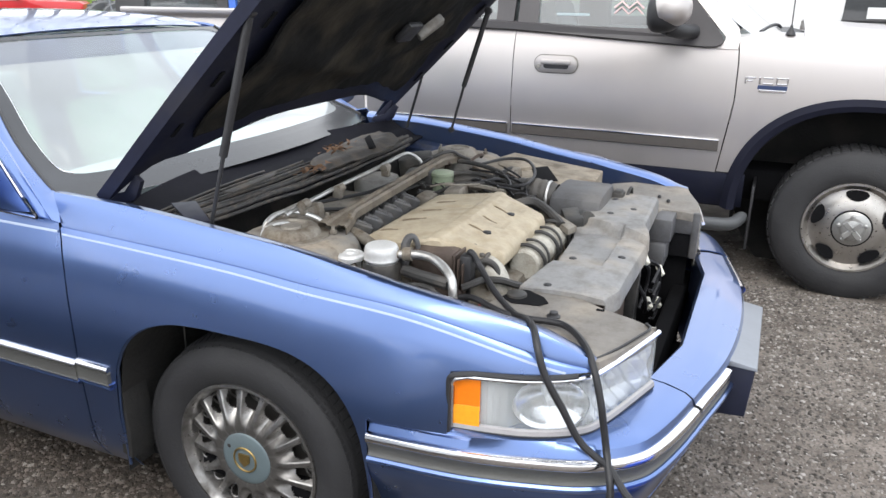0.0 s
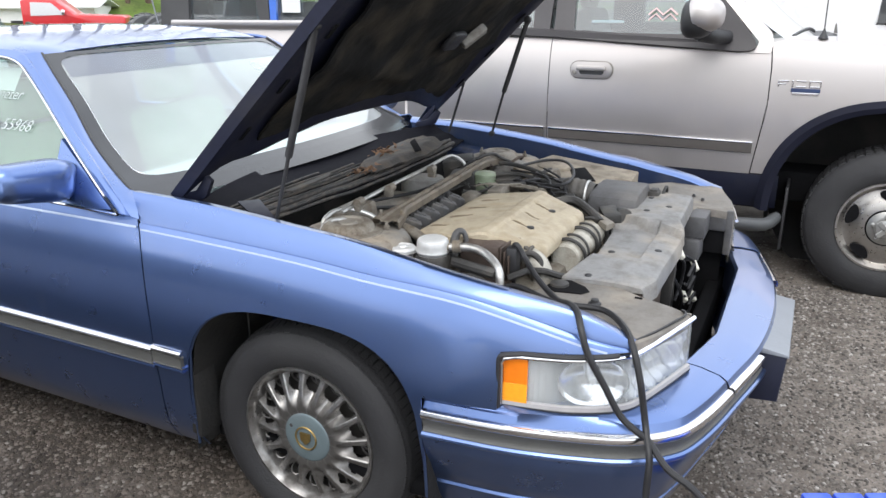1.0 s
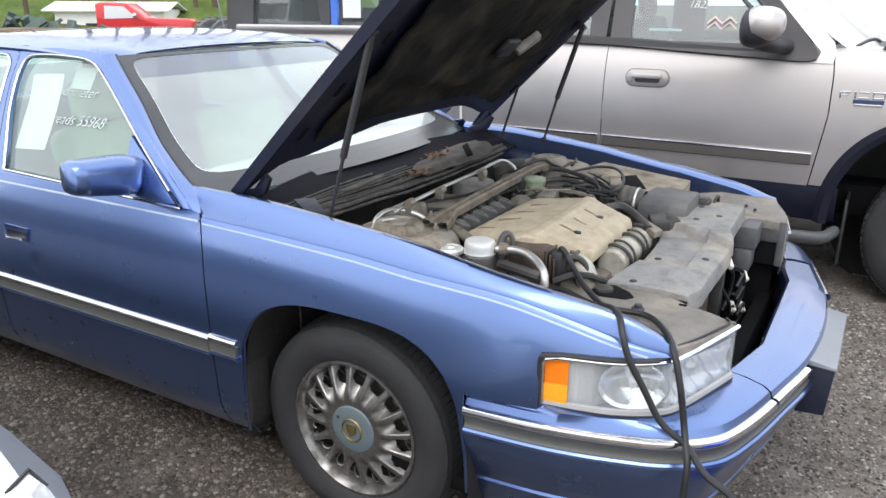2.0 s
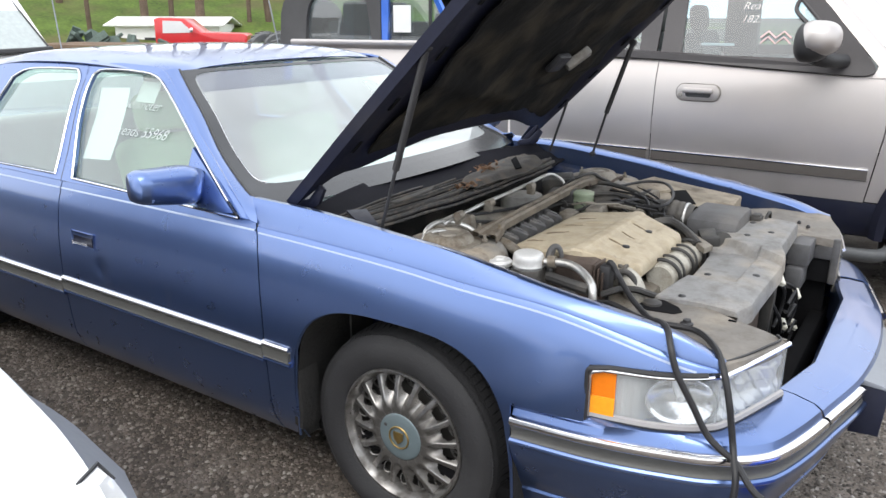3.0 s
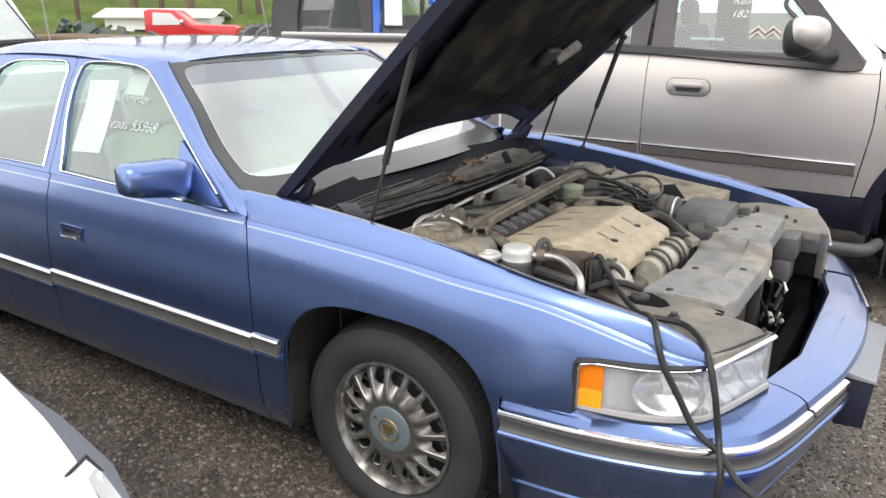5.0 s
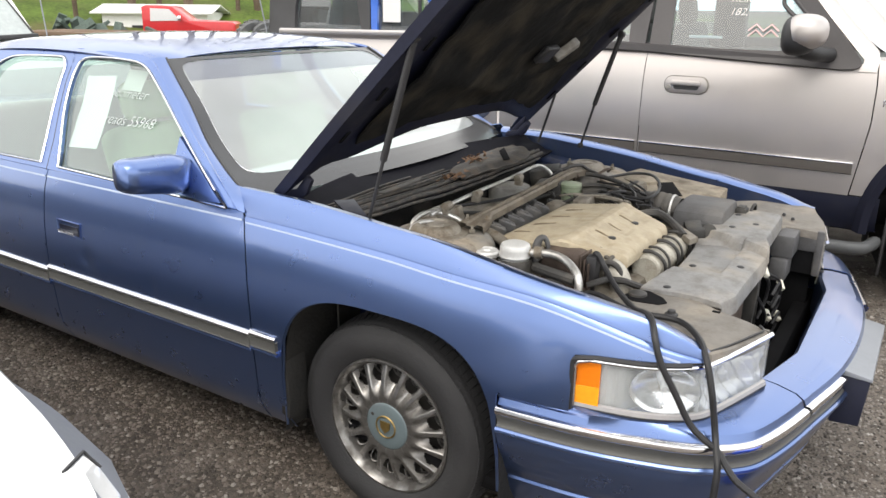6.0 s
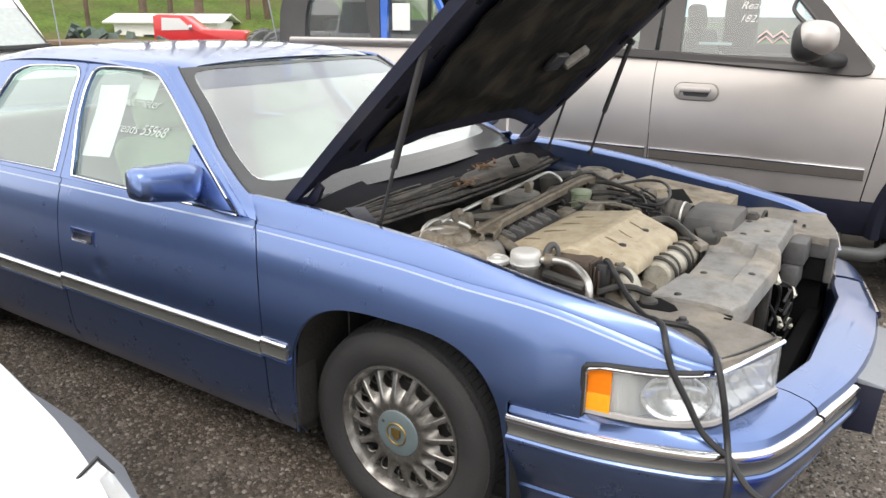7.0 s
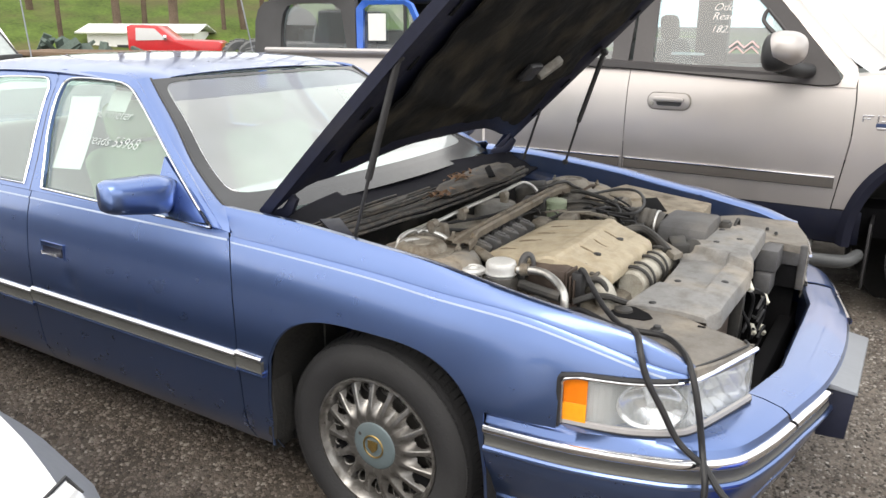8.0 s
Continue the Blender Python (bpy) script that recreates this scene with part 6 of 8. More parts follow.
# air intake: ribbed hose, clamp, dark box
bm = B()
p, q = Vector((0.375, 0.195, 0.862)), Vector((0.535, 0.215, 0.856))
path = [p.lerp(q, t) + Vector((0, 0, 0.012 * math.sin(math.pi * t))) for t in steps(0, 1, 26)]
rows = []
for i, c in enumerate(path):
    rr = 0.050 + 0.0018 * math.sin(i * 1.5)
    rows.append([c + rr * Vector((0, math.cos(a), math.sin(a))) for a in (2 * math.pi * j / 36 for j in range(36))])
sheet(bm, rows, close_v=True)
intake = part("air_hose", bm, DUSTBLACK, sedan, "dusty ribbed air intake hose")
bm = B()
tube(bm, [Vector((0.507, 0.212, 0.857)) + 0.054 * Vector((0, math.cos(a), math.sin(a))) for a in steps(0, 2 * math.pi, 25)], 0.0065, 6, 1)
part("hose_clamp", bm, ALLOY, intake, "bright hose clamp")
bm = B()
prism(bm, [(0.125, 0.79), (0.128, 0.850), (0.140, 0.878), (0.168, 0.893), (0.26, 0.901), (0.345, 0.897), (0.365, 0.88), (0.37, 0.79)], "x", 0.527, 0.702, 0.014)
air_box = part("air_box", bm, AIRBOX, sedan, "dusty dark grey plastic air box")
bm = B()
box(bm, 0.700, 0.740, 0.325, 0.375, 0.82, 0.872, 0.006)
box(bm, 0.706, 0.734, 0.330, 0.370, 0.866, 0.878, 0.004)
tube(bm, [(0.745, 0.37, 0.845), (0.75, 0.395, 0.872), (0.752, 0.42, 0.872), (0.75, 0.44, 0.845)], 0.006, 6, 4)
part("air_box_latch", bm, DUSTBLACK, air_box, "dark latch block")
hose("coolant_hose", [(0.42, -0.02, 0.87), (0.50, 0.03, 0.885), (0.57, 0.0, 0.865), (0.62, -0.04, 0.84)], 0.016, DUSTBLACK, sedan, n=10)
bm = B()
slab(bm, [(0.53, 0.02, 0.868), (0.545, 0.06, 0.868), (0.665, -0.02, 0.842), (0.65, -0.07, 0.842)], 0.02)
part("hinge_bracket", bm, DUSTMETAL, sedan)
bm = B()
lathe(bm, [(0.0, -0.04), (0.03, -0.035), (0.034, 0.0), (0.03, 0.03), (0.0, 0.035)], m=pose(0.665, 0.075, 0.835, 80, 0, 30), n=20)
part("radiator_neck", bm, DUSTBLACK, sedan)

# radiator support cover: broad pressed sheet with a shallow tray and a raised far end
def cover_z(x, y):
    tray = -0.016 * soft_step((0.812 - x) / 0.007) * soft_step((y + 0.322) / 0.007) * soft_step((0.02 - y) / 0.02)
    wedge = 0.024 * soft_step((y - (0.052 - 0.50 * max(0.0, x - 0.66))) / 0.014)
    dip = -0.012 * max(0.0, (-0.36 - y) / 0.14)
    return 0.822 + 0.008 * math.sin(max(0.0, min(1.0, (x - 0.64) / 0.25)) * math.pi) + tray + wedge + dip + 0.0015 * noise.noise((x * 14, y * 14, 2))


bm = B()
rows = []
for y in steps(-0.505, 0.40, 180):
    x0 = lerp([(-0.505, 0.640), (-0.30, 0.680), (-0.05, 0.665), (0.05, 0.645), (0.40, 0.655)], y)
    x1 = lerp([(-0.505, 0.862), (-0.44, 0.884), (-0.03, 0.889), (0.02, 0.880), (0.07, 0.862), (0.40, 0.852)], y)
    row = [(x0 - 0.012, y, 0.785), (x0 - 0.004, y, cover_z(x0, y) - 0.012)]
    row += [(x, y, cover_z(x, y)) for x in steps(x0, x1 - 0.010, 70)]
    row += [(x1 - 0.003, y, cover_z(x1, y) - 0.003), (x1 + 0.001, y, cover_z(x1, y) - 0.012), (x1 + 0.003, y, cover_z(x1, y) - 0.050)]
    rows.append(row)
rows = [[(p[0], -0.509, 0.796) for p in rows[0]], [(p[0], -0.508, p[2] - 0.003) for p in rows[0]]] + rows
sheet(bm, rows)
cover_r = part("radiator_cover", bm, RADCOVER, sedan, "dusty grey radiator support cover", thick=0.003)
for x, y in ((0.713, -0.25), (0.845, -0.22), (0.80, 0.20), (0.72, 0.30), (0.707, -0.488), (0.74, 0.12)):
    bm = B()
    z = cover_z(x, y)
    lathe(bm, [(0.011, 0.0005), (0.011, 0.003), (0.007, 0.005), (0.0, 0.0055)], m=pose(x, y, z), n=10)
    part("push_clip", bm, BLACKPL, cover_r)
# near header: plate from the fender edge to the lamp, rounded down at the front
NEARHEAD = [(0.56, -0.715), (0.60, -0.61), (0.64, -0.50), (0.72, -0.48), (0.80, -0.50), (0.87, -0.545), (0.945, -0.560), (0.985, -0.575), (1.000, -0.592), (0.975, -0.675), (0.945, -0.765), (0.918, -0.822), (0.88, -0.838), (0.78, -0.838), (0.66, -0.80)]
bm = B()
slab(bm, [(x, y, 0.803 - 0.012 * max(0, x - 0.9) / 0.1) for x, y in NEARHEAD], 0.03)
header = part("header_panel", bm, HEADER, sedan, "dusty grey header panel over the lamp")
bm = B()
prism(bm, [(0.615, -0.585), (0.635, -0.525), (0.665, -0.515), (0.715, -0.545), (0.735, -0.575), (0.72, -0.60), (0.65, -0.612)], "z", 0.8035, 0.806)
part("opening", bm, BLACK, header)
bm = B()
lathe(bm, [(0.027, 0.803), (0.025, 0.812), (0.013, 0.817), (0.0, 0.818)], m=pose(0.648, -0.562, 0), n=18)
part("rubber_stop", bm, DUSTBLACK, header)
bm = B()
lathe(bm, [(0.017, 0.803), (0.017, 0.806), (0.011, 0.809), (0.010, 0.816), (0.0, 0.818)], m=pose(0.768, -0.645, 0), n=14)
part("push_clip", bm, BLACKPL, header)
bm = B()
box(bm, 0.852, 0.872, -0.567, -0.557, 0.8035, 0.8065, 0.001, 1)
part("slot", bm, BLACK, header)
bm = B()
tube(bm, [(0.905, -0.815, 0.799), (0.940, -0.742, 0.799), (0.972, -0.655, 0.799), (0.988, -0.60, 0.797), (0.975, -0.578, 0.798)], 0.0035, 6, 4)
part("seam", bm, BLACKPL, header)
# far header
FARHEAD = [(0.62, 0.74), (0.655, 0.42), (0.72, 0.40), (0.80, 0.40), (0.855, 0.40), (0.865, 0.445), (0.94, 0.450), (0.985, 0.452), (0.999, 0.470), (0.972, 0.62), (0.93, 0.74), (0.915, 0.80), (0.86, 0.828), (0.72, 0.828)]
bm = B()
slab(bm, [(x, y, 0.802 - 0.010 * max(0, x - 0.9) / 0.1) for x, y in FARHEAD], 0.03)
header_f = part("header_panel", bm, HEADER, sedan, "dusty grey header panel over the lamp")
for x, y, r in ((0.775, 0.507, 0.014), (0.83, 0.60, 0.007), (0.87, 0.55, 0.007), (0.80, 0.45, 0.006), (0.83, 0.455, 0.006)):
    bm = B()
    lathe(bm, [(r, 0.802), (r, 0.807), (r * 0.6, 0.812), (0.0, 0.813)], m=pose(x, y, 0), n=12)
    part("push_clip", bm, BLACKPL, header_f)
bm = B()
box(bm, 0.905, 0.990, 0.452, 0.468, 0.715, 0.789, 0.006)
end_plate = part("lamp_end_plate", bm, AIRBOX, sedan, "grey end plate of the lamp housing")
bm = B()
box(bm, 0.970, 0.996, 0.450, 0.472, 0.625, 0.797, 0.006)
part("end_flange", bm, AIRBOX, end_plate)
bm = B()
box(bm, 0.86, 0.975, 0.462, 0.470, 0.625, 0.715, 0.002, 1)
part("cavity", bm, BLACK, end_plate)
bm = B()
box(bm, 0.842, 0.916, 0.32, 0.445, 0.715, 0.797, 0.006)
part("sensor_box", bm, AIRBOX, sedan, "dark grey plastic box")
bm = B()
box(bm, 0.845, 0.905, 0.30, 0.42, 0.63, 0.714, 0.01)
part("sensor_bracket", bm, AIRBOX, sedan)
# grille opening: condenser, fan shroud, wiring
bm = B()
box(bm, 0.76, 0.79, -0.48, 0.46, 0.34, 0.79, 0.006)
cond = part("condenser", bm, BLACKPL, sedan, "dark condenser core behind the open nose")
for k in range(12):
    bm = B()
    box(bm, 0.789, 0.796, -0.46, 0.44, 0.38 + 0.033 * k, 0.388 + 0.033 * k, 0.001, 1)
    part("fin_row", bm, DUSTBLACK, cond)
bm = B()
prism(bm, [(0.83, 0.40), (0.855, 0.40), (0.872, 0.70), (0.865, 0.80), (0.835, 0.80)], "y", -0.02, 0.015, 0.004)
box(bm, 0.82, 0.86, 0.06, 0.10, 0.45, 0.78, 0.006)
part("latch_post", bm, DUSTBLACK, sedan, "dark upright latch support")
for pts, mat in ((((0.86, 0.02, 0.74), (0.885, 0.08, 0.70), (0.88, 0.10, 0.62), (0.87, 0.05, 0.57)), CABLE), (((0.87, 0.10, 0.72), (0.90, 0.22, 0.66), (0.90, 0.28, 0.56), (0.88, 0.20, 0.50)), CABLE), (((0.86, 0.0, 0.68), (0.89, 0.05, 0.60), (0.88, 0.14, 0.52), (0.87, 0.24, 0.50)), CABLE)):
    hose("wiring", list(pts), 0.006, mat, sedan, n=6)
for c in ((0.90, 0.27, 0.63), (0.905, 0.25, 0.52), (0.89, 0.13, 0.56), (0.875, 0.05, 0.74)):
    bm = B()
    box(bm, -0.009, 0.009, -0.022, 0.022, -0.009, 0.009, 0.003, 1, m=pose(*c, 30, 20, 40))
    part("connector", bm, CONNECTOR, sedan, "pale wiring connector")
bm = B()
box(bm, 0.80, 0.84, -0.45, -0.05, 0.40, 0.72, 0.01)
part("fan_shroud", bm, RUSTDARK, sedan)

rnd = random.Random(23)
for p, q, sag, r in (((-0.10, -0.45, 0.90), (0.06, 0.20, 0.87), 0.03, 0.007), ((-0.12, -0.30, 0.885), (0.02, 0.34, 0.90), 0.02, 0.006), ((0.02, -0.46, 0.87), (0.18, -0.44, 0.86), 0.02, 0.008), ((0.18, -0.54, 0.84), (0.36, -0.50, 0.86), 0.03, 0.009),
                     ((0.06, 0.06, 0.86), (0.22, 0.30, 0.88), 0.03, 0.008), ((0.14, 0.02, 0.87), (0.34, 0.20, 0.885), -0.02, 0.007), ((0.20, 0.10, 0.885), (0.48, 0.30, 0.87), -0.025, 0.006), ((0.30, 0.14, 0.88), (0.30, 0.42, 0.895), -0.02, 0.008),
                     ((0.40, 0.10, 0.90), (0.24, 0.36, 0.90), -0.015, 0.005), ((0.46, 0.06, 0.885), (0.56, 0.02, 0.86), -0.02, 0.009), ((0.50, -0.60, 0.82), (0.64, -0.47, 0.79), -0.02, 0.010), ((0.34, -0.66, 0.80), (0.52, -0.68, 0.79), -0.03, 0.011),
                     ((0.60, 0.02, 0.83), (0.70, 0.10, 0.80), -0.02, 0.008), ((-0.02, 0.30, 0.92), (0.10, 0.48, 0.90), -0.03, 0.007), ((0.44, -0.47, 0.86), (0.56, -0.47, 0.83), -0.03, 0.008), ((0.22, -0.70, 0.82), (0.34, -0.58, 0.84), 0.02, 0.009)):
    p, q = Vector(p), Vector(q)
    pts = [p.lerp(q, t) + Vector((rnd.uniform(-1, 1) * 0.012, rnd.uniform(-1, 1) * 0.012, -sag * math.sin(math.pi * t) + rnd.uniform(-1, 1) * 0.006)) for t in steps(0, 1, 6)]
    hose("wiring", pts, r, DUSTBLACK if r > 0.0065 else CABLE, sedan, n=7)
rnd = random.Random(77)
for k in range(26):
    x, y = rnd.uniform(-0.12, 0.16), rnd.uniform(-0.02, 0.46)
    if k >= 14:
        x, y = rnd.uniform(0.16, 0.42), rnd.uniform(0.06, 0.40)
    p = Vector((x, y, 0.872 + rnd.uniform(0.0, 0.035)))
    q = p + Vector((rnd.uniform(-0.06, 0.16), rnd.uniform(-0.14, 0.14), rnd.uniform(-0.03, 0.012)))
    mid = p.lerp(q, 0.5) + Vector((rnd.uniform(-0.03, 0.03), rnd.uniform(-0.03, 0.03), rnd.uniform(-0.01, 0.022)))
    hose("wiring", [p, p.lerp(mid, 0.6) + Vector((0, 0, 0.006)), mid, q], rnd.choice((0.0028, 0.0034, 0.0045, 0.0060)), rnd.choice((CABLE, CABLE, DUSTBLACK, DUSTMETAL, RUSTDARK)), sedan, n=6)
for c, size, ang, mt in (((0.19, 0.24, 0.868), (0.05, 0.035, 0.03), 20, DUSTBLACK), ((0.30, 0.36, 0.882), (0.035, 0.05, 0.02), -15, DUSTMETAL), ((0.02, 0.20, 0.86), (0.05, 0.04, 0.05), 10, DUSTBLACK), ((0.42, 0.22, 0.875), (0.04, 0.025, 0.03), 30, DUSTBLACK),
                          ((0.22, 0.06, 0.868), (0.03, 0.04, 0.03), 0, DUSTMETAL), ((-0.08, 0.36, 0.885), (0.06, 0.05, 0.04), 15, DUSTBLACK), ((-0.10, -0.42, 0.855), (0.05, 0.07, 0.05), -10, DUSTMETAL), ((0.63, 0.06, 0.835), (0.03, 0.05, 0.025), 25, DUSTBLACK)):
    bm = B()
    box(bm, -size[0], size[0], -size[1], size[1], -size[2], size[2], 0.008, 2, m=pose(*c, 6, -8, ang))
    part("bracket_block", bm, mt, sedan)
for y, z in ((0.10, 0.60), (0.16, 0.52), (0.06, 0.66)):
    bm = B()
    tube(bm, [(0.905, y, z), (0.915, y + 0.05, z + 0.03), (0.91, y + 0.09, z - 0.01), (0.90, y + 0.06, z - 0.05), (0.895, y + 0.01, z - 0.03)], 0.005, 6, 4)
    part("wiring", bm, CABLE, sedan)

# jumper cables: from the battery side over the header, across the lamp and bumper to the ground
def cable_thing(pts):
    bm = B()
    tube(bm, pts, 0.0080, 10, 6)
    ob = part("jumper_cable", bm, CABLE, None)
    tagged(ob, "black rubber jumper cable draped over lamp and bumper", "jumper cable", group="jumper cables")


cable_thing([(0.505, -0.545, 0.72), (0.505, -0.54, 0.80), (0.507, -0.545, 0.885), (0.520, -0.55, 0.895), (0.545, -0.558, 0.865), (0.612, -0.63, 0.835), (0.69, -0.715, 0.826), (0.742, -0.79, 0.853), (0.782, -0.862, 0.868), (0.806, -0.905, 0.842), (0.828, -0.915, 0.79), (0.868, -0.910, 0.72), (0.905, -0.905, 0.655), (0.942, -0.905, 0.625), (0.975, -0.905, 0.605), (1.026, -0.95, 0.577), (1.10, -0.97, 0.543), (1.20, -0.95, 0.40), (1.28, -0.85, 0.15), (1.36, -0.76, 0.02), (1.48, -0.72, 0.012)])
cable_thing([(0.50, -0.66, 0.80), (0.553, -0.645, 0.815), (0.661, -0.715, 0.822), (0.719, -0.71, 0.816), (0.806, -0.708, 0.817), (0.872, -0.785, 0.820), (0.912, -0.850, 0.800), (0.937, -0.875, 0.74), (0.950, -0.878, 0.68), (0.960, -0.885, 0.635), (0.970, -0.905, 0.610), (0.984, -0.935, 0.575), (0.986, -0.950, 0.49), (0.99, -0.97, 0.25), (1.04, -1.0, 0.04), (1.15, -0.94, 0.012), (1.40, -0.80, 0.012)])
bm = B()
box(bm, 0.488, 0.522, -0.566, -0.526, 0.80, 0.89, 0.008)
tagged(part("cable_clamp", bm, BLACKPL, None), "black jumper cable clamp gripping the battery terminal", "cable clamp")


# ---- champagne pickup truck alongside ----
truck = thing("pickup_truck", "champagne metallic pickup truck with navy lower trim, parked alongside", "truck")
TY = 2.0   # plane of its near side


def truck_y(z):
    """Side bulge: nearest the viewer at the middle of the door."""
    return TY + smooth_lerp([(0.35, 0.05), (0.50, 0.022), (0.62, 0.012), (0.78, 0.006), (0.95, 0.0), (1.10, 0.005), (1.20, 0.016), (1.27, 0.034), (1.33, 0.055)], z)


def truck_panel(name, xs, z0, z1, mat, parent=None, label="", x_edge=None, n=18):
    bm = B()
    rows = []
    for x in xs:
        zb = z0(x) if callable(z0) else z0
        zt = z1(x) if callable(z1) else z1
        rows.append([(x, truck_y(z), z) for z in steps(zb, zt, n)])
    if x_edge:
        for i, r in enumerate(rows):
            f = i / (len(rows) - 1)
            rows[i] = [(p[0] + f * x_edge(p[2]), p[1], p[2]) for p in r]
    sheet(bm, rows)
    return part(name, bm, mat, parent or truck, label, thick=0.005)


def belt(x):
    return lerp([(-1.2, 1.345), (-0.25, 1.325), (0.95, 1.268), (1.0, 1.262)], x)


def door_front(z):
    return lerp([(0.60, -0.045), (0.80, -0.02), (1.0, 0.004), (1.2, 0.0), (1.3, -0.012)], z)


def t_arch(x):
    d = abs(x - 1.64) / 0.60
    return 0.40 + 0.612 * max(0, 1 - d ** 2.3) ** (1 / 2.3) if d < 1 else 0.40


tdoor = truck_panel("front_door", steps(-0.245, 0.978, 18), 0.615, belt, TAN, x_edge=door_front)
truck_panel("rear_door", steps(-1.02, -0.250, 10), 0.615, belt, TAN)
truck_panel("cab_corner", steps(-1.22, -1.03, 4), 0.615, belt, TAN)
def fender_top(x):
    return lerp([(0.98, 1.318), (1.06, 1.330), (1.3, 1.322), (2.0, 1.285), (2.45, 1.235)], x)


tf = truck_panel("fender", steps(0.984, 2.45, 60), lambda x: max(0.62, t_arch(x)), fender_top, TAN)
# keep the fender's rear edge along the door gap
for v in tf.data.vertices:
    if v.co.x < 1.1:
        v.co.x += door_front(v.co.z) * (1.1 - v.co.x) / 0.116
truck_panel("bed_side", steps(-3.25, -1.24, 30), lambda x: max(0.55, 0.40 + 0.60 * max(0, 1 - (abs(x + 1.87) / 0.58) ** 2.3) ** (1 / 2.3) if abs(x + 1.87) < 0.58 else 0.55), 1.345, TAN)
bm = B()
tube(bm, [(-3.25, TY + 0.035, 1.36), (-1.25, TY + 0.035, 1.375)], 0.028, 10, 1, smooth=False, flat=1.3)
part("bed_rail", bm, TAN, truck)
bm = B()
box(bm, -3.25, -1.25, TY + 0.06, TY + 0.10, 1.365, 1.388, 0.006)
part("bed_cap", bm, BLACKPL, truck)
bm = B()
box(bm, -3.28, -3.20, TY + 0.05, TY + 1.85, 0.6, 1.33, 0.02)
box(bm, -3.2, -1.24, TY + 0.05, TY + 1.85, 0.55, 0.80)
part("tailgate", bm, TAN, truck)
bm = B()
box(bm, -3.25, -1.25, TY + 1.80, TY + 1.90, 0.6, 1.36, 0.02)
part("far_bed_side", bm, TAN, truck)
# rocker and lower navy paint
for name, x0, x1 in (("rocker", -1.22, 1.09), ("rocker_rear", -3.25, -2.42)):
    bm = B()
    rows = []
    for x in steps(x0, x1, 16):
        rows.append([(x, TY + 0.018, 0.612), (x, TY + 0.016, 0.58), (x, TY + 0.03, 0.50), (x, TY + 0.07, 0.42), (x, TY + 0.16, 0.40)])
    sheet(bm, rows)
    part("rocker", bm, NAVY, truck, "navy lower body paint", thick=0.006)
# navy wheel-arch flare
bm = B()
rows = []
for a in steps(math.pi * 1.0, 0, 40):
    ca, sa = math.cos(a), math.sin(a)
    e = 2 / 2.3
    def arc(rx, rz):
        return 1.64 + rx * math.copysign(abs(ca) ** e, ca), 0.42 + rz * max(sa, 0) ** e
    (xa, za), (xb, zb), (xc, zc) = arc(0.585, 0.575), arc(0.62, 0.60), arc(0.655, 0.632)
    rows.append([(xa, TY + 0.08, za), (xa, TY - 0.012, za), (xb, TY - 0.020, zb), (xc, truck_y(min(zc, 1.2)) - 0.004, zc)])
sheet(bm, rows)
part("arch_flare", bm, FLARE, truck, "navy wheel arch flare", thick=0.006)
bm = B()
rows = []
for a in steps(math.pi * 1.06, -0.06 * math.pi, 28):
    rows.append([(1.64 + 0.60 * math.cos(a), TY + 0.02, 0.42 + 0.59 * math.sin(a)), (1.64 + 0.60 * math.cos(a), TY + 0.55, 0.42 + 0.59 * math.sin(a))])
sheet(bm, rows)
rows = [[(1.64 + 0.6 * math.cos(a) * f, TY + 0.52, 0.42 + 0.59 * math.sin(a) * f) for f in (0.02, 1.02)] for a in steps(0, 2 * math.pi, 24)]
sheet(bm, rows)
part("wheel_well", bm, WELL, truck, thick=0.004)
# door strip: grey rubber with a bright line
for x0, x1 in ((-0.235, 0.935), (-1.01, -0.265)):
    bm = B()
    rows = []
    for x in steps(x0, x1, 8):
        yy = truck_y(0.77)
        rows.append([(x, yy + 0.002, 0.795), (x, yy - 0.012, 0.790), (x, yy - 0.013, 0.765), (x, yy - 0.012, 0.735), (x, yy + 0.004, 0.728)])
    sheet(bm, rows)
    strip = part("door_moulding", bm, TRUCKSTRIP, truck, "brown-grey rubber door moulding", thick=0.003)
    bm = B()
    box(bm, x0, x1, truck_y(0.79) - 0.0165, truck_y(0.79) - 0.008, 0.785, 0.796, 0.002)
    part("bright_line", bm, CHROME, strip)
# belt moulding and greenhouse
bm = B()
rows = []
for x in steps(-1.2, 0.80, 14):
    rows.append([(x, TY + 0.030, belt(x) - 0.004), (x, TY + 0.018, belt(x) + 0.004), (x, TY + 0.020, belt(x) + 0.040), (x, TY + 0.05, belt(x) + 0.046)])
sheet(bm, rows)
part("belt_moulding", bm, TRUCKBELT, truck, "dark brown-grey belt moulding", thick=0.004)


def cab_y(z):
    return TY + 0.03 + (z - 1.30) * 0.34


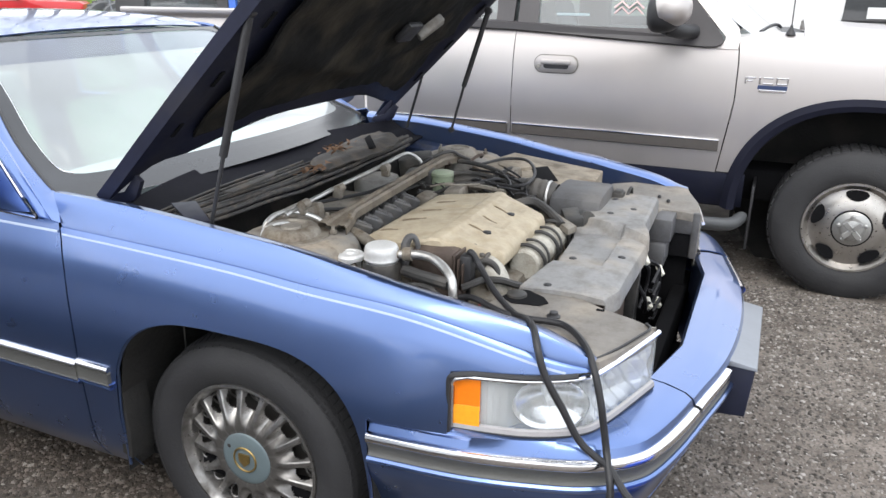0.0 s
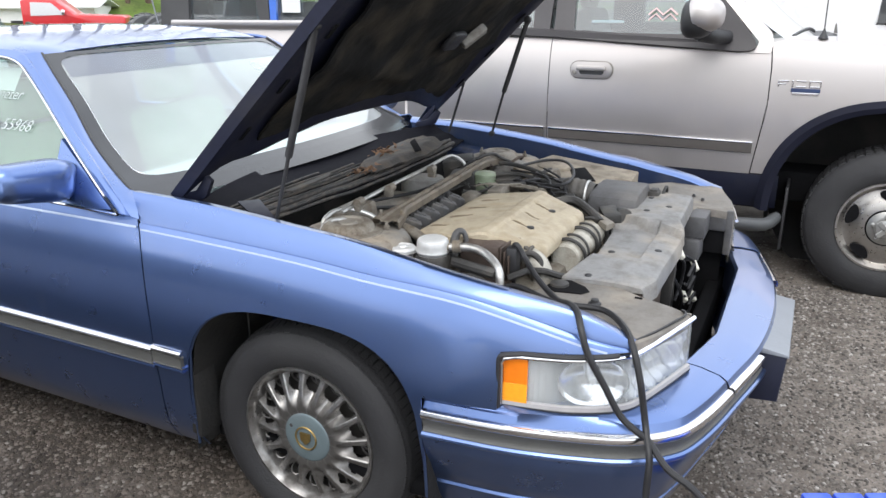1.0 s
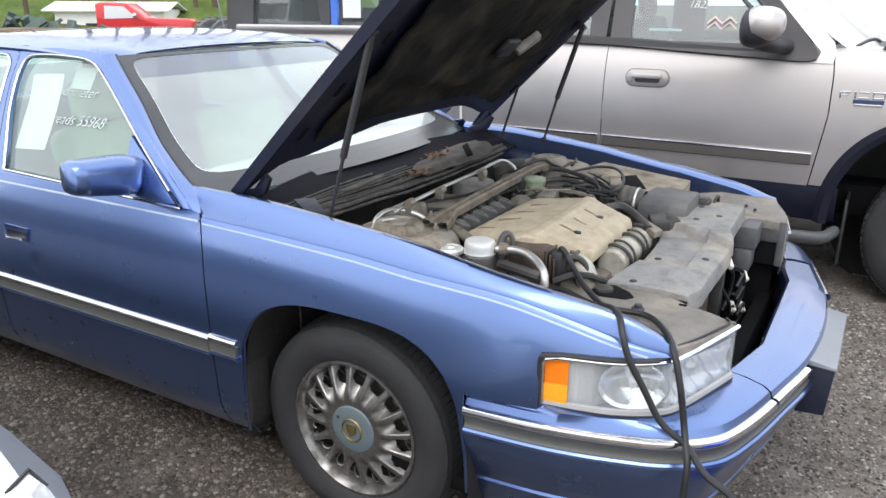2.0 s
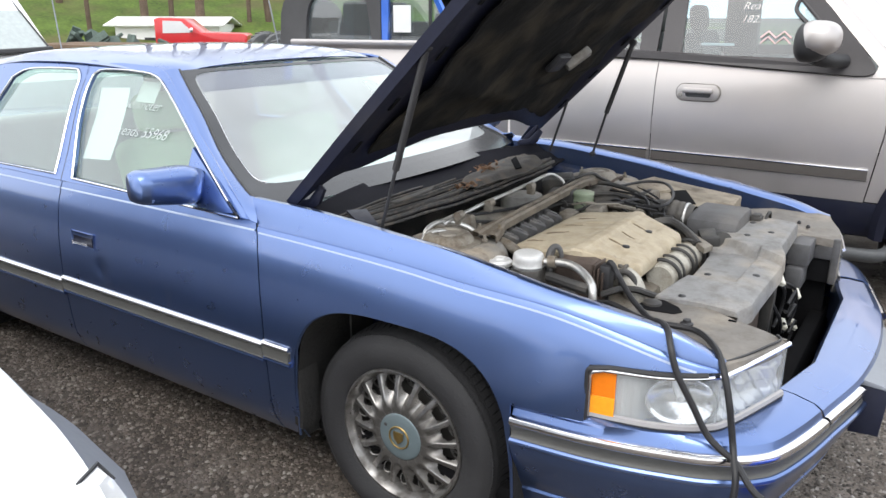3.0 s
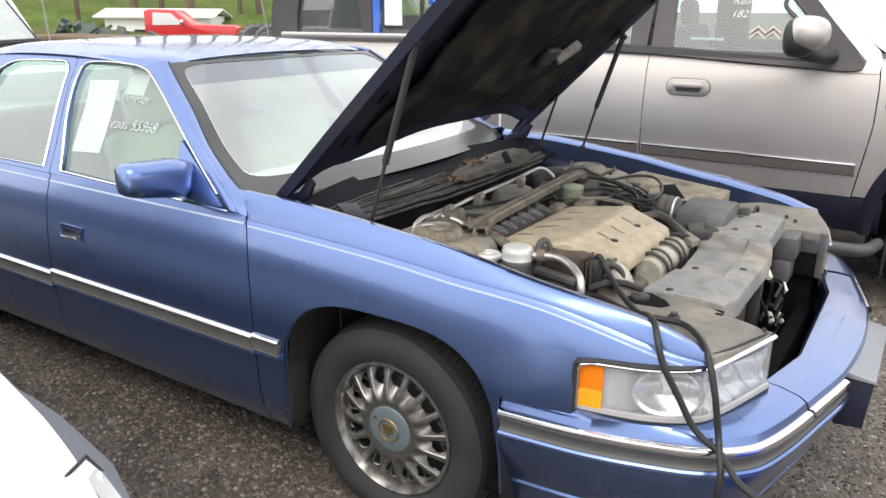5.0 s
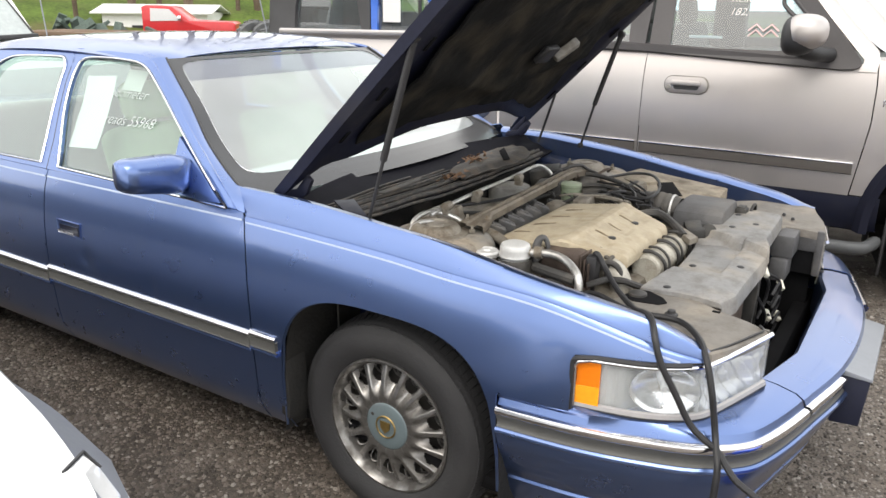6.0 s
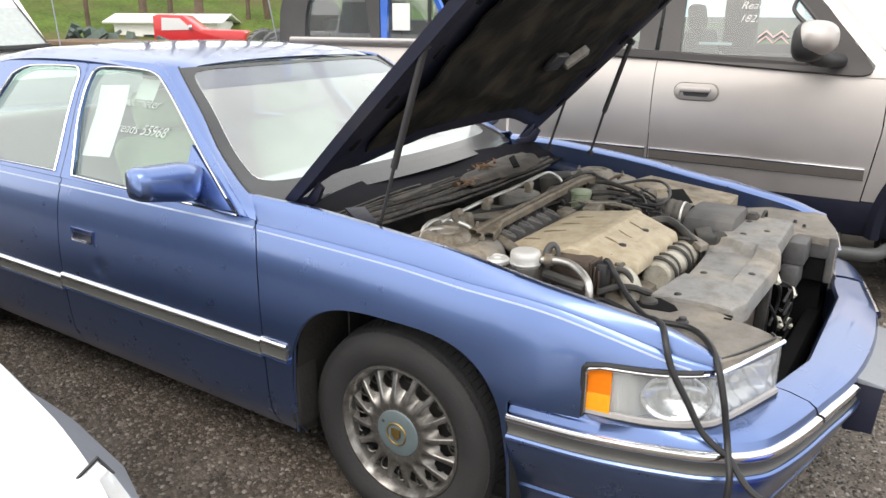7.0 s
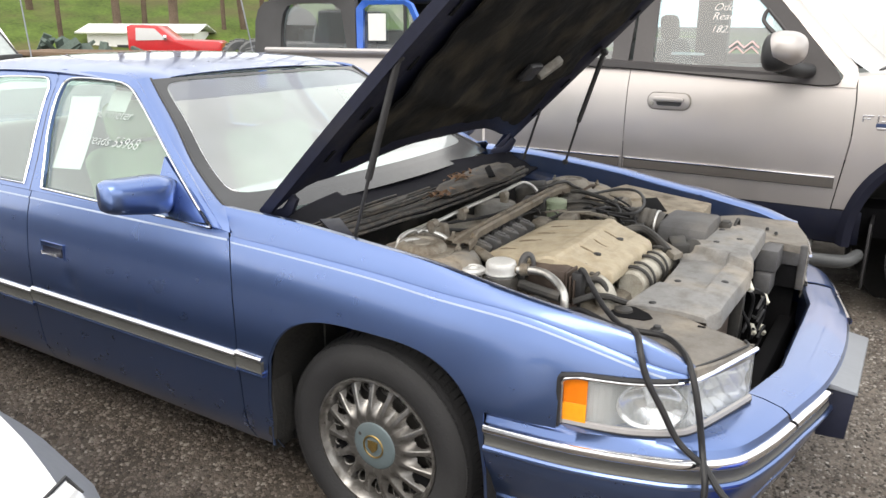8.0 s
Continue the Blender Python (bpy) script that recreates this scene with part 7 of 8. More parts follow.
bm = B()
def poly_sheet(bm, inner, outer):
    vi = [bm.verts.new((x, cab_y(z), z)) for x, z in inner]
    vo = [bm.verts.new((x, cab_y(z) - 0.012, z)) for x, z in outer]
    n = len(inner)
    for i in range(n):
        bm.faces.new((vi[i], vi[(i + 1) % n], vo[(i + 1) % n], vo[i]))
T_WIN = [(-0.120, 1.350), (-0.140, 1.74), (0.12, 1.765), (0.40, 1.725), (0.56, 1.575), (0.665, 1.45), (0.672, 1.41), (0.675, 1.385), (0.65, 1.378), (0.60, 1.366), (0.475, 1.348), (0.2, 1.350)]
poly_sheet(bm, T_WIN, [(-0.235, 1.325), (-0.25, 1.80), (0.12, 1.83), (0.44, 1.80), (0.635, 1.61), (0.845, 1.375), (0.884, 1.328), (0.894, 1.302), (0.884, 1.283), (0.856, 1.273), (0.80, 1.270), (0.2, 1.30)])
part("door_frame", bm, TRUCKBELT, truck, "dark grey window frame", thick=0.02)
bm = B()
bm.faces.new([bm.verts.new((x, cab_y(z) + 0.01, z)) for x, z in T_WIN])
twin = part("side_window", bm, TGLASS, truck, smooth=0)
twin.visible_shadow = False
bm = B()
poly_sheet(bm, [(-0.98, 1.385), (-0.95, 1.74), (-0.40, 1.76), (-0.37, 1.37)], [(-1.2, 1.35), (-1.15, 1.80), (-0.262, 1.80), (-0.262, 1.335)])
part("rear_door_frame", bm, TRUCKBELT, truck, "dark grey window frame", thick=0.02)
bm = B()
bm.faces.new([bm.verts.new((x, cab_y(z) + 0.01, z)) for x, z in [(-0.98, 1.385), (-0.95, 1.74), (-0.40, 1.76), (-0.37, 1.37)]])
w = part("rear_side_window", bm, TGLASS, truck, smooth=0)
w.visible_shadow = False
# small vent divider in the front corner of the door glass
bm = B()
tube(bm, [(0.475, cab_y(1.64) - 0.004, 1.66), (0.60, cab_y(1.52) - 0.004, 1.525), (0.58, cab_y(1.49) - 0.004, 1.495), (0.47, cab_y(1.58) - 0.004, 1.585), (0.46, cab_y(1.62) - 0.004, 1.63), (0.475, cab_y(1.64) - 0.004, 1.66)], 0.011, 6, 4)
part("vent_divider", bm, TRUCKBELT, truck)
# A-pillar and roof
bm = B()
rows = []
for ax, az, bx, bz in ((0.80, 1.262, 0.968, 1.262), (0.86, 1.275, 0.970, 1.290), (0.898, 1.302, 0.972, 1.318)):
    a, b = Vector((ax, truck_y(az) - 0.003, az)), Vector((bx, truck_y(bz) - 0.002, bz))
    rows.append([a, (a + b) / 2, b])
for t in steps(0.06, 1, 11):
    a = Vector((0.930, TY + 0.032, 1.290)).lerp(Vector((0.42, TY + 0.20, 1.83)), t)
    b = Vector((0.985, TY + 0.075, 1.335)).lerp(Vector((0.475, TY + 0.24, 1.85)), t)
    rows.append([a, (a + b) / 2 + Vector((0.005, -0.008, 0.006)), b])
sheet(bm, rows)
part("a_pillar", bm, TAN, truck, thick=0.015)
bm = B()
sheet(bm, [[(x, TY + 0.20 + 1.5 * f, 1.84 + 0.05 * math.sin(math.pi * f)) for f in steps(0, 1, 10)] for x in steps(-1.15, 0.50, 8)])
part("roof", bm, TAN, truck, thick=0.01)
# windshield, cowl, wipers, hood
bm = B()
sheet(bm, [[(0.985 + 0.07 * (1 - v) ** 6 - 0.51 * v + 0.10 * math.sin(math.pi * f), TY + 0.075 + 0.165 * v + (1.70 - 0.33 * v) * f, 1.318 + 0.53 * v) for f in steps(0, 1, 14)] for v in steps(0, 1, 8)])
tws = part("windshield", bm, TWS, truck)
tws.visible_shadow = False
bm = B()
sheet(bm, [[(0.99 + 0.21 * v + 0.10 * math.sin(math.pi * f), TY + 0.07 + 1.7 * f, 1.312 + 0.004 * v) for f in steps(0, 1, 14)] for v in steps(0, 1, 4)])
part("cowl", bm, BLACKPL, truck, "black cowl panel", thick=0.006)
bm = B()
tube(bm, [(1.06, TY + 0.16, 1.350), (1.10, TY + 0.35, 1.372), (1.13, TY + 0.60, 1.372), (1.15, TY + 0.85, 1.350)], 0.009, 6, 4)
part("wiper", bm, BLACKPL, truck)
bm = B()
rows = []
for x in steps(1.27, 2.45, 20):
    zt = fender_top(x)
    rows.append([(x, truck_y(zt) - 0.001, zt - 0.001), (x, TY + 0.068, zt + 0.010), (x, TY + 0.09, zt + 0.018), (x, TY + 0.16, zt + 0.028), (x, TY + 0.24, zt + 0.045), (x, TY + 0.9, zt + 0.075), (x, TY + 1.6, zt + 0.045), (x, TY + 1.85, zt - 0.02)])
sheet(bm, rows)
part("hood", bm, TAN, truck, thick=0.005)
bm = B()
rows = []
for x in steps(0.965, 1.268, 10):
    zt = fender_top(x)
    k = (x - 0.965) / 0.303
    rows.append([(x, truck_y(zt) - 0.001, zt - 0.001), (x, TY + 0.068, zt + 0.010), (x, TY + 0.09, zt + 0.016), (x, TY + 0.10 + 0.06 * k, zt + 0.017 + 0.010 * k)])
sheet(bm, rows)
part("cowl_corner", bm, TAN, truck, thick=0.004)
bm = B()
box(bm, 2.40, 2.60, TY + 0.03, TY + 1.87, 0.45, 1.20, 0.05)
box(bm, 0.9, 2.4, TY + 1.80, TY + 1.88, 0.5, 1.2, 0.02)
box(bm, -1.2, 0.95, TY + 1.82, TY + 1.88, 0.45, 1.33, 0.02)
part("far_body", bm, TAN, truck)
bm = B()
box(bm, -3.2, 2.4, TY + 0.25, TY + 1.65, 0.42, 0.60, 0.02)
box(bm, -1.2, 1.0, TY + 0.10, TY + 1.80, 0.40, 0.62, 0.02)
part("chassis", bm, BLACK, truck)
# antenna
bm = B()
lathe(bm, [(0.026, 0.0), (0.020, 0.012), (0.010, 0.03), (0.004, 0.05)], m=pose(1.205, TY + 0.085, 1.343), n=14)
antenna = part("antenna_base", bm, BLACKPL, truck)
bm = B()
tube(bm, [(1.205, TY + 0.085, 1.375), (1.190, TY + 0.085, 2.08)], 0.0032, 6, 1, smooth=False)
part("mast", bm, BLACKPL, antenna)
# mirror: egg-shaped painted back in a black rim, on a stubby black arm
def egg(bm, c, rx, ry, rz, back, n=28, m=16):
    """Rounded shell; its rear (towards -x) is flattened to the share back."""
    rows = []
    for i in range(m + 1):
        b = -math.pi / 2 + math.pi * i / m
        row = []
        for j in range(n):
            a = 2 * math.pi * j / n
            cb = max(math.cos(b), 1e-3) ** 0.75
            sx, sy = math.cos(a), math.sin(a)
            px = rx * cb * math.copysign(abs(sx) ** 0.8, sx) * (1.0 if sx > 0 else back)
            row.append((c[0] + px, c[1] + ry * cb * math.copysign(abs(sy) ** 0.8, sy), c[2] + rz * math.copysign(abs(math.sin(b)) ** 0.8, math.sin(b))))
        rows.append(row)
    sheet(bm, rows, close_v=True)
    return bm


bm = egg(B(), (0.625, TY - 0.215, 1.462), 0.118, 0.125, 0.088, 0.66)
tm = part("door_mirror", bm, TAN, truck, "champagne mirror shell with black base")
bm = egg(B(), (0.590, TY - 0.205, 1.442), 0.112, 0.128, 0.098, 0.55)
tube(bm, [(0.62, TY - 0.17, 1.375), (0.68, TY - 0.10, 1.352), (0.74, TY + 0.02, 1.345)], [0.045, 0.040, 0.036], 12, 4)
part("mirror_base", bm, BLACKPL, tm, "black mirror base")
# door handle
bm = B()
def rounded(x0, x1, z0, z1, r, n=6):
    out = []
    for cx, cz, a0 in ((x1 - r, z1 - r, 0), (x0 + r, z1 - r, 90), (x0 + r, z0 + r, 180), (x1 - r, z0 + r, 270)):
        out += [(cx + r * math.cos(radians(a0 + 90 * k / n)), cz + r * math.sin(radians(a0 + 90 * k / n))) for k in range(n + 1)]
    return out
prism(bm, rounded(-0.112, 0.135, 1.098, 1.192, 0.045), "y", TY - 0.012, TY + 0.012, 0.005)
th_ring = B()
prism(th_ring, rounded(-0.1165, 0.1395, 1.0935, 1.1965, 0.049), "y", TY - 0.004, TY + 0.012)
part("handle_gasket", th_ring, DUSTGREY, tdoor)
part("door_handle", bm, TAN, tdoor, "champagne door handle with dark recess")
bm = B()
prism(bm, rounded(-0.058, 0.088, 1.120, 1.156, 0.016), "y", TY - 0.0145, TY - 0.011)
part("handle_recess", bm, BLACKPL, tdoor)
bm = B()
prism(bm, rounded(-0.075, 0.10, 1.142, 1.172, 0.013), "y", TY - 0.026, TY - 0.010, 0.005)
part("handle_grip", bm, TAN, tdoor)
bm = B()
lathe(bm, [(0.013, 0.0), (0.013, -0.004), (0.009, -0.006), (0.0, -0.005)], m=pose(-0.086, TY - 0.011, 1.130), n=16, axis="y")
part("handle_lock", bm, DUSTGREY, tdoor, "small round lock")
# badge: plain bright bars
bm = B()
for x0, x1, z0, z1 in ((1.022, 1.030, 1.095, 1.130), (1.030, 1.075, 1.122, 1.132), (1.030, 1.062, 1.108, 1.115), (1.090, 1.100, 1.096, 1.132), (1.110, 1.160, 1.125, 1.133), (1.110, 1.160, 1.096, 1.104), (1.172, 1.232, 1.125, 1.133), (1.172, 1.232, 1.096, 1.104), (1.172, 1.180, 1.1, 1.13), (1.224, 1.232, 1.1, 1.13)):
    box(bm, x0, x1, truck_y(1.11) - 0.010, truck_y(1.11), z0, z1, 0.002, 1)
box(bm, 1.095, 1.225, truck_y(1.06) - 0.008, truck_y(1.06), 1.056, 1.070, 0.002, 1)
part("badge_bar", bm, CHROME, truck, "chrome badge bars")
bm = B()
box(bm, 1.088, 1.230, truck_y(1.08) - 0.006, truck_y(1.08), 1.071, 1.092, 0.002, 1)
part("badge_plate", bm, BADGEBLUE, truck, "dark blue badge plate")
# step bar and mud flap
bm = B()
tube(bm, [(-1.0, TY - 0.06, 0.345), (0.6, TY - 0.08, 0.345), (0.92, TY - 0.08, 0.347), (1.05, TY - 0.06, 0.352), (1.10, TY + 0.03, 0.37)], 0.034, 12, 4, flat=1.3)
for x in (-0.8, 0.1, 0.85):
    tube(bm, [(x, TY - 0.03, 0.36), (x, TY + 0.3, 0.45)], 0.02, 8, 1, smooth=False)
part("step_bar", bm, STEPBAR, truck, "grey tubular side step")
bm = B()
box(bm, 1.135, 1.150, TY + 0.0, TY + 0.25, 0.20, 0.56, 0.004)
part("mud_flap", bm, BLACKPL, truck)


def build_truck_wheel(x, y, s, R=0.40):
    m = pose(x, y, R - 0.008)
    r = 0.238
    bm = B()
    prof = [(r - 0.01, -0.01), (r + 0.004, 0.002), (r + 0.02, 0.012), (r + 0.06, 0.018), (r + 0.10, 0.010), (R - 0.02, -0.006), (R - 0.004, -0.022), (R, -0.04), (R, -0.21), (R - 0.02, -0.25), (r, -0.25)]
    lathe(bm, [(a, s * b) for a, b in prof], m=m, n=64, axis="y")
    wheel = part("wheel", bm, RUBBER, truck, "black tyre on a dusty five-slot steel wheel")
    bm = B()
    for k in range(56):
        a = 2 * math.pi * k / 56
        for h0, h1 in ((-0.03, -0.085), (-0.095, -0.15), (-0.16, -0.22)):
            w = 0.75 * math.pi / 56
            vs = [bm.verts.new(m @ Vector((rr * math.cos(a + d), s * h, rr * math.sin(a + d)))) for rr in (R - 0.004, R + 0.006) for d, h in ((-w, h0), (w, h0), (w, h1), (-w, h1))]
            for q in ((4, 5, 6, 7), (0, 1, 5, 4), (1, 2, 6, 5), (2, 3, 7, 6), (3, 0, 4, 7)):
                bm.faces.new([vs[i] for i in q])
    part("tread", bm, RUBBER, wheel, smooth=0)
    bm = B()
    lathe(bm, [(r + 0.003, s * -0.002), (r + 0.001, s * 0.008), (r - 0.010, s * 0.008), (r - 0.022, s * -0.006), (r - 0.034, s * -0.020), (0.172, s * -0.018), (0.155, s * -0.006), (0.12, s * 0.004), (0.092, s * 0.006), (0.088, s * 0.0)], m=m, n=60, axis="y")
    part("rim", bm, TRUCKRIM, wheel, "dusty silver steel rim")
    for k in range(5):
        bm = B()
        a = 2 * math.pi * (k + 0.25) / 5
        rot = m @ Matrix.Rotation(-a, 4, "Y")
        pts = []
        for j in range(20):
            b = 2 * math.pi * j / 20
            pts.append((0.172 + 0.028 * math.cos(b), 0.052 * math.sin(b) * (1.0 + 0.30 * math.cos(b))))
        n0 = len(bm.verts)
        prism(bm, pts, "y", s * -0.022, s * 0.0015)
        bm.verts.ensure_lookup_table()
        for v in bm.verts[n0:]:
            v.co = rot @ v.co
        part("rim_slot", bm, BLACK, wheel, "dark oval wheel slot")
    bm = B()
    lathe(bm, [(0.092, s * 0.0), (0.090, s * 0.012), (0.078, s * 0.020), (0.060, s * 0.024), (0.050, s * 0.045), (0.036, s * 0.05), (0.0, s * 0.05)], m=m, n=36, axis="y")
    for k in range(4):
        box(bm, 0.0, 0.056, s * 0.046 if s > 0 else s * 0.058, s * 0.058 if s > 0 else s * 0.046, -0.014, 0.014, 0.003, 1, m=m @ Matrix.Rotation(math.pi * (k / 2 + 0.25), 4, "Y"))
    for k in range(5):
        a = 2 * math.pi * (k + 0.3) / 5
        lathe(bm, [(0.011, s * 0.015), (0.011, s * 0.035), (0.006, s * 0.04), (0.0, s * 0.04)], m=m @ pose(0.066 * math.cos(a), 0, 0.066 * math.sin(a)), n=10, axis="y")
    part("hub_cap", bm, TRUCKHUB, wheel, "grey hub cap with bolts")
    bm = B()
    tube(bm, [m @ Vector((0.093 * math.cos(a), s * 0.005, 0.093 * math.sin(a))) for a in steps(0, 2 * math.pi, 37)], 0.0055, 6, 1)
    part("hub_groove", bm, BLACK, wheel)


build_truck_wheel(1.64, TY + 0.005, -1)
build_truck_wheel(-1.87, TY + 0.005, -1)
build_truck_wheel(1.64, TY + 1.86, 1)
build_truck_wheel(-1.87, TY + 1.86, 1)
# truck cabin
for y in (TY + 0.45, TY + 1.35):
    bm = B()
    box(bm, -0.25, 0.28, y - 0.26, y + 0.26, 0.62, 0.95, 0.06)
    st = part("car_seat", bm, DASH, truck)
    bm = B()
    box(bm, -0.07, 0.07, -0.25, 0.25, 0.0, 0.56, 0.05, 2, m=pose(-0.25, y, 0.93, 0, -14, 0))
    part("seat_back", bm, DASH, st)
    bm = B()
    box(bm, -0.045, 0.045, -0.13, 0.13, 0.0, 0.18, 0.04, 2, m=pose(-0.39, y, 1.47, 0, -8, 0))
    part("headrest", bm, DASH, st)
bm = B()
box(bm, 0.55, 1.05, TY + 0.12, TY + 1.75, 1.0, 1.29, 0.05)
part("dashboard", bm, DASH, truck)


bm = B()
box(bm, -0.31, -0.06, TY + 1.72, TY + 1.80, 1.28, 1.86, 0.03)
box(bm, -1.15, 0.9, TY + 1.76, TY + 1.82, 1.30, 1.37, 0.01)
part("far_door_frame", bm, TRUCKBELT, truck)
bm = B()
box(bm, -1.16, -1.10, TY + 0.20, TY + 1.70, 1.0, 1.40, 0.02)
part("cab_back", bm, TRUCKBELT, truck)


# ---- notices and marker writing on the glass ----
def writing(text, size, at, tilt, shear, mat, label):
    """Marker writing as flat mesh letters facing the near side; tilt leans them back with the glass."""
    cu = bpy.data.curves.new("writing", "FONT")
    cu.body, cu.size, cu.shear, cu.offset = text, size, shear, -0.0006
    tmp = new("writing_curve", cu)
    me = bpy.data.meshes.new_from_object(tmp.evaluated_get(bpy.context.evaluated_depsgraph_get()))
    bpy.data.objects.remove(tmp)
    me.materials.clear()
    me.materials.append(mat)
    ob = new("window_writing", me)
    ob.matrix_world = pose(*at, 90 + tilt, 0, 0)
    tagged(ob, label, "writing")
    return ob


for line, size, x, z in (("odometer", 0.056, -1.445, 1.222), ("reads 55968", 0.060, -1.42, 1.128)):
    writing(line, size, (x, -(side_y(z) - 0.004), z), -31, 0.35, MARKERFAINT, "white handwritten marker writing on the door glass")
for line, size, x, z in (("Odom", 0.062, 0.175, 1.655), ("Read", 0.062, 0.175, 1.605), ("182,", 0.060, 0.178, 1.535)):
    writing(line, size, (x, cab_y(z) + 0.004, z), -19, 0.3, MARKER, "white handwritten marker writing on the truck glass")
bm = B()
rows = []
for v in steps(0, 1, 12):
    z = 1.292 - 0.262 * v
    xa = lerp([(0.0, -1.660), (0.33, -1.642), (0.62, -1.632), (1.0, -1.605)], v)
    xb = lerp([(0.0, -1.472), (0.33, -1.458), (0.62, -1.446), (1.0, -1.424)], v)
    rows.append([(xa + (xb - xa) * u, -(side_y(z) - 0.022 - 0.010 * math.sin(math.pi * v) - 0.004 * u), z - 0.010 * (1 - u)) for u in steps(0, 1, 6)])
sheet(bm, rows)
notice = part("window_notice", bm, PAPER, None, thick=0.001)
tagged(notice, "white paper notice hanging inside the sedan's door glass", "paper notice")
bm = B()
sheet(bm, [[(x, -(side_y(z) - 0.05), z) for x in steps(-1.44, -1.32, 4)] for z in steps(1.24, 1.315, 4)])
tagged(part("paper_slip", bm, SEAT, None, thick=0.001), "small pale paper slip behind the notice", "paper slip")
bm = B()
box(bm, -0.04, 0.15, TY + 0.14, TY + 0.15, 1.405, 1.420, 0.002, 1)
tagged(part("paper_strip", bm, PAPER, None), "narrow white paper strip behind the truck glass", "paper strip")
bm = B()
for dz, k in ((0.0, 0), (0.03, 1)):
    pts = [(0.30 + 0.04 * i, cab_y(1.44) + 0.006, 1.425 + dz + (0.035 if i % 2 else 0.0)) for i in range(5)]
    tube(bm, pts, 0.007, 4, 1, smooth=False, flat=0.2)
tagged(part("window_decal", bm, DECALRED, None), "faint red zigzag decal on the truck glass", "decal")


# ---- white sedan beside the blue one ----
white_car = thing("white_sedan", "glossy white sedan parked close by, hood and front corner showing", "car")
def white_edge(x):
    return lerp([(-3.0, -1.70), (-1.6, -1.715), (-0.9, -1.742), (-0.424, -1.782), (-0.107, -1.832), (0.134, -1.885), (0.20, -1.91), (0.28, -1.97)], x)


def white_z(x):
    return smooth_lerp([(-3.0, 0.90), (-1.2, 0.87), (-0.6, 0.835), (-0.1, 0.80), (0.08, 0.775), (0.20, 0.72), (0.28, 0.66)], x)


bm = B()
rows = []
for x in steps(-1.5, 0.28, 50):
    e, z = white_edge(x), white_z(x)
    half = e + 2.62
    row = []
    for f in steps(1, -1, 33):
        a = abs(f)
        row.append((x, -2.62 + half * f, z + 0.075 * (1 - a ** 2.6) - 0.010 * max(0, (a - 0.94) / 0.06) ** 2))
    rows.append(row)
sheet(bm, rows)
part("hood", bm, WHITE, white_car, thick=0.006)
for s in (1, -1):
    bm = B()
    rows = []
    for x in steps(-3.9, 0.20, 70):
        e, z = white_edge(x), white_z(x)
        flare = lerp([(-0.75, 0.03), (-0.50, 0.09), (-0.30, 0.12), (-0.1, 0.125), (0.2, 0.07)], x)
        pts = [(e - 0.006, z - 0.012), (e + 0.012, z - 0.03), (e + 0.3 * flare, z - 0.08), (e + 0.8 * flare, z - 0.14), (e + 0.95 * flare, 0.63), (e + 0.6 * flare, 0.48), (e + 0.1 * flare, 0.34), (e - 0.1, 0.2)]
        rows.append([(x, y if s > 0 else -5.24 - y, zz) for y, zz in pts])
    # upper part of the flank is grey, the lower part white
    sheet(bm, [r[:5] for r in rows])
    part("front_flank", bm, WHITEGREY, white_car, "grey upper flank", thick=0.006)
    bm = B()
    sheet(bm, [r[4:] for r in rows])
    part("lower_flank", bm, WHITE, white_car, thick=0.006)
bm = B()
rows = []
for f in steps(-1, 1, 40):
    a = abs(f)
    y = -2.62 + 0.78 * f
    x = 0.40 - 0.20 * a ** 3
    rows.append([(x - 0.10, y, 0.66), (x - 0.03, y, 0.645), (x, y, 0.58), (x + 0.01, y, 0.45), (x - 0.02, y, 0.28)])
sheet(bm, rows)
part("front_bumper", bm, WHITE, white_car, thick=0.008)
for s in (1, -1):
    bm = B()
    lampq = [(0.055, -1.850, 0.768), (0.078, -1.836, 0.735), (0.150, -1.845, 0.715), (0.245, -1.93, 0.665), (0.262, -2.05, 0.66), (0.12, -1.98, 0.765)]
    slab(bm, [(x, y if s > 0 else -5.24 - y, z + 0.012) for x, y, z in lampq], 0.03)
    hl = part("headlamp", bm, LENSWHITE, white_car, "clear headlamp corner")
    bm = B()
    tube(bm, [(x, y if s > 0 else -5.24 - y, z + 0.013) for x, y, z in (lampq[1], lampq[0], lampq[5], lampq[4])], 0.004, 6, 1, smooth=False)
    part("lamp_seal", bm, BLACKPL, hl)
bm = B()
box(bm, -3.9, 0.18, -3.45, -1.80, 0.2, 0.58, 0.05)
part("body", bm, WHITE, white_car)
bm = B()
prism(bm, [(-3.9, 0.5), (-3.9, 0.88), (-3.3, 0.92), (-2.9, 1.36), (-2.0, 1.38), (-1.45, 0.90), (-1.4, 0.5)], "y", -3.42, -1.82, 0.06)
part("cabin", bm, WHITE, white_car)


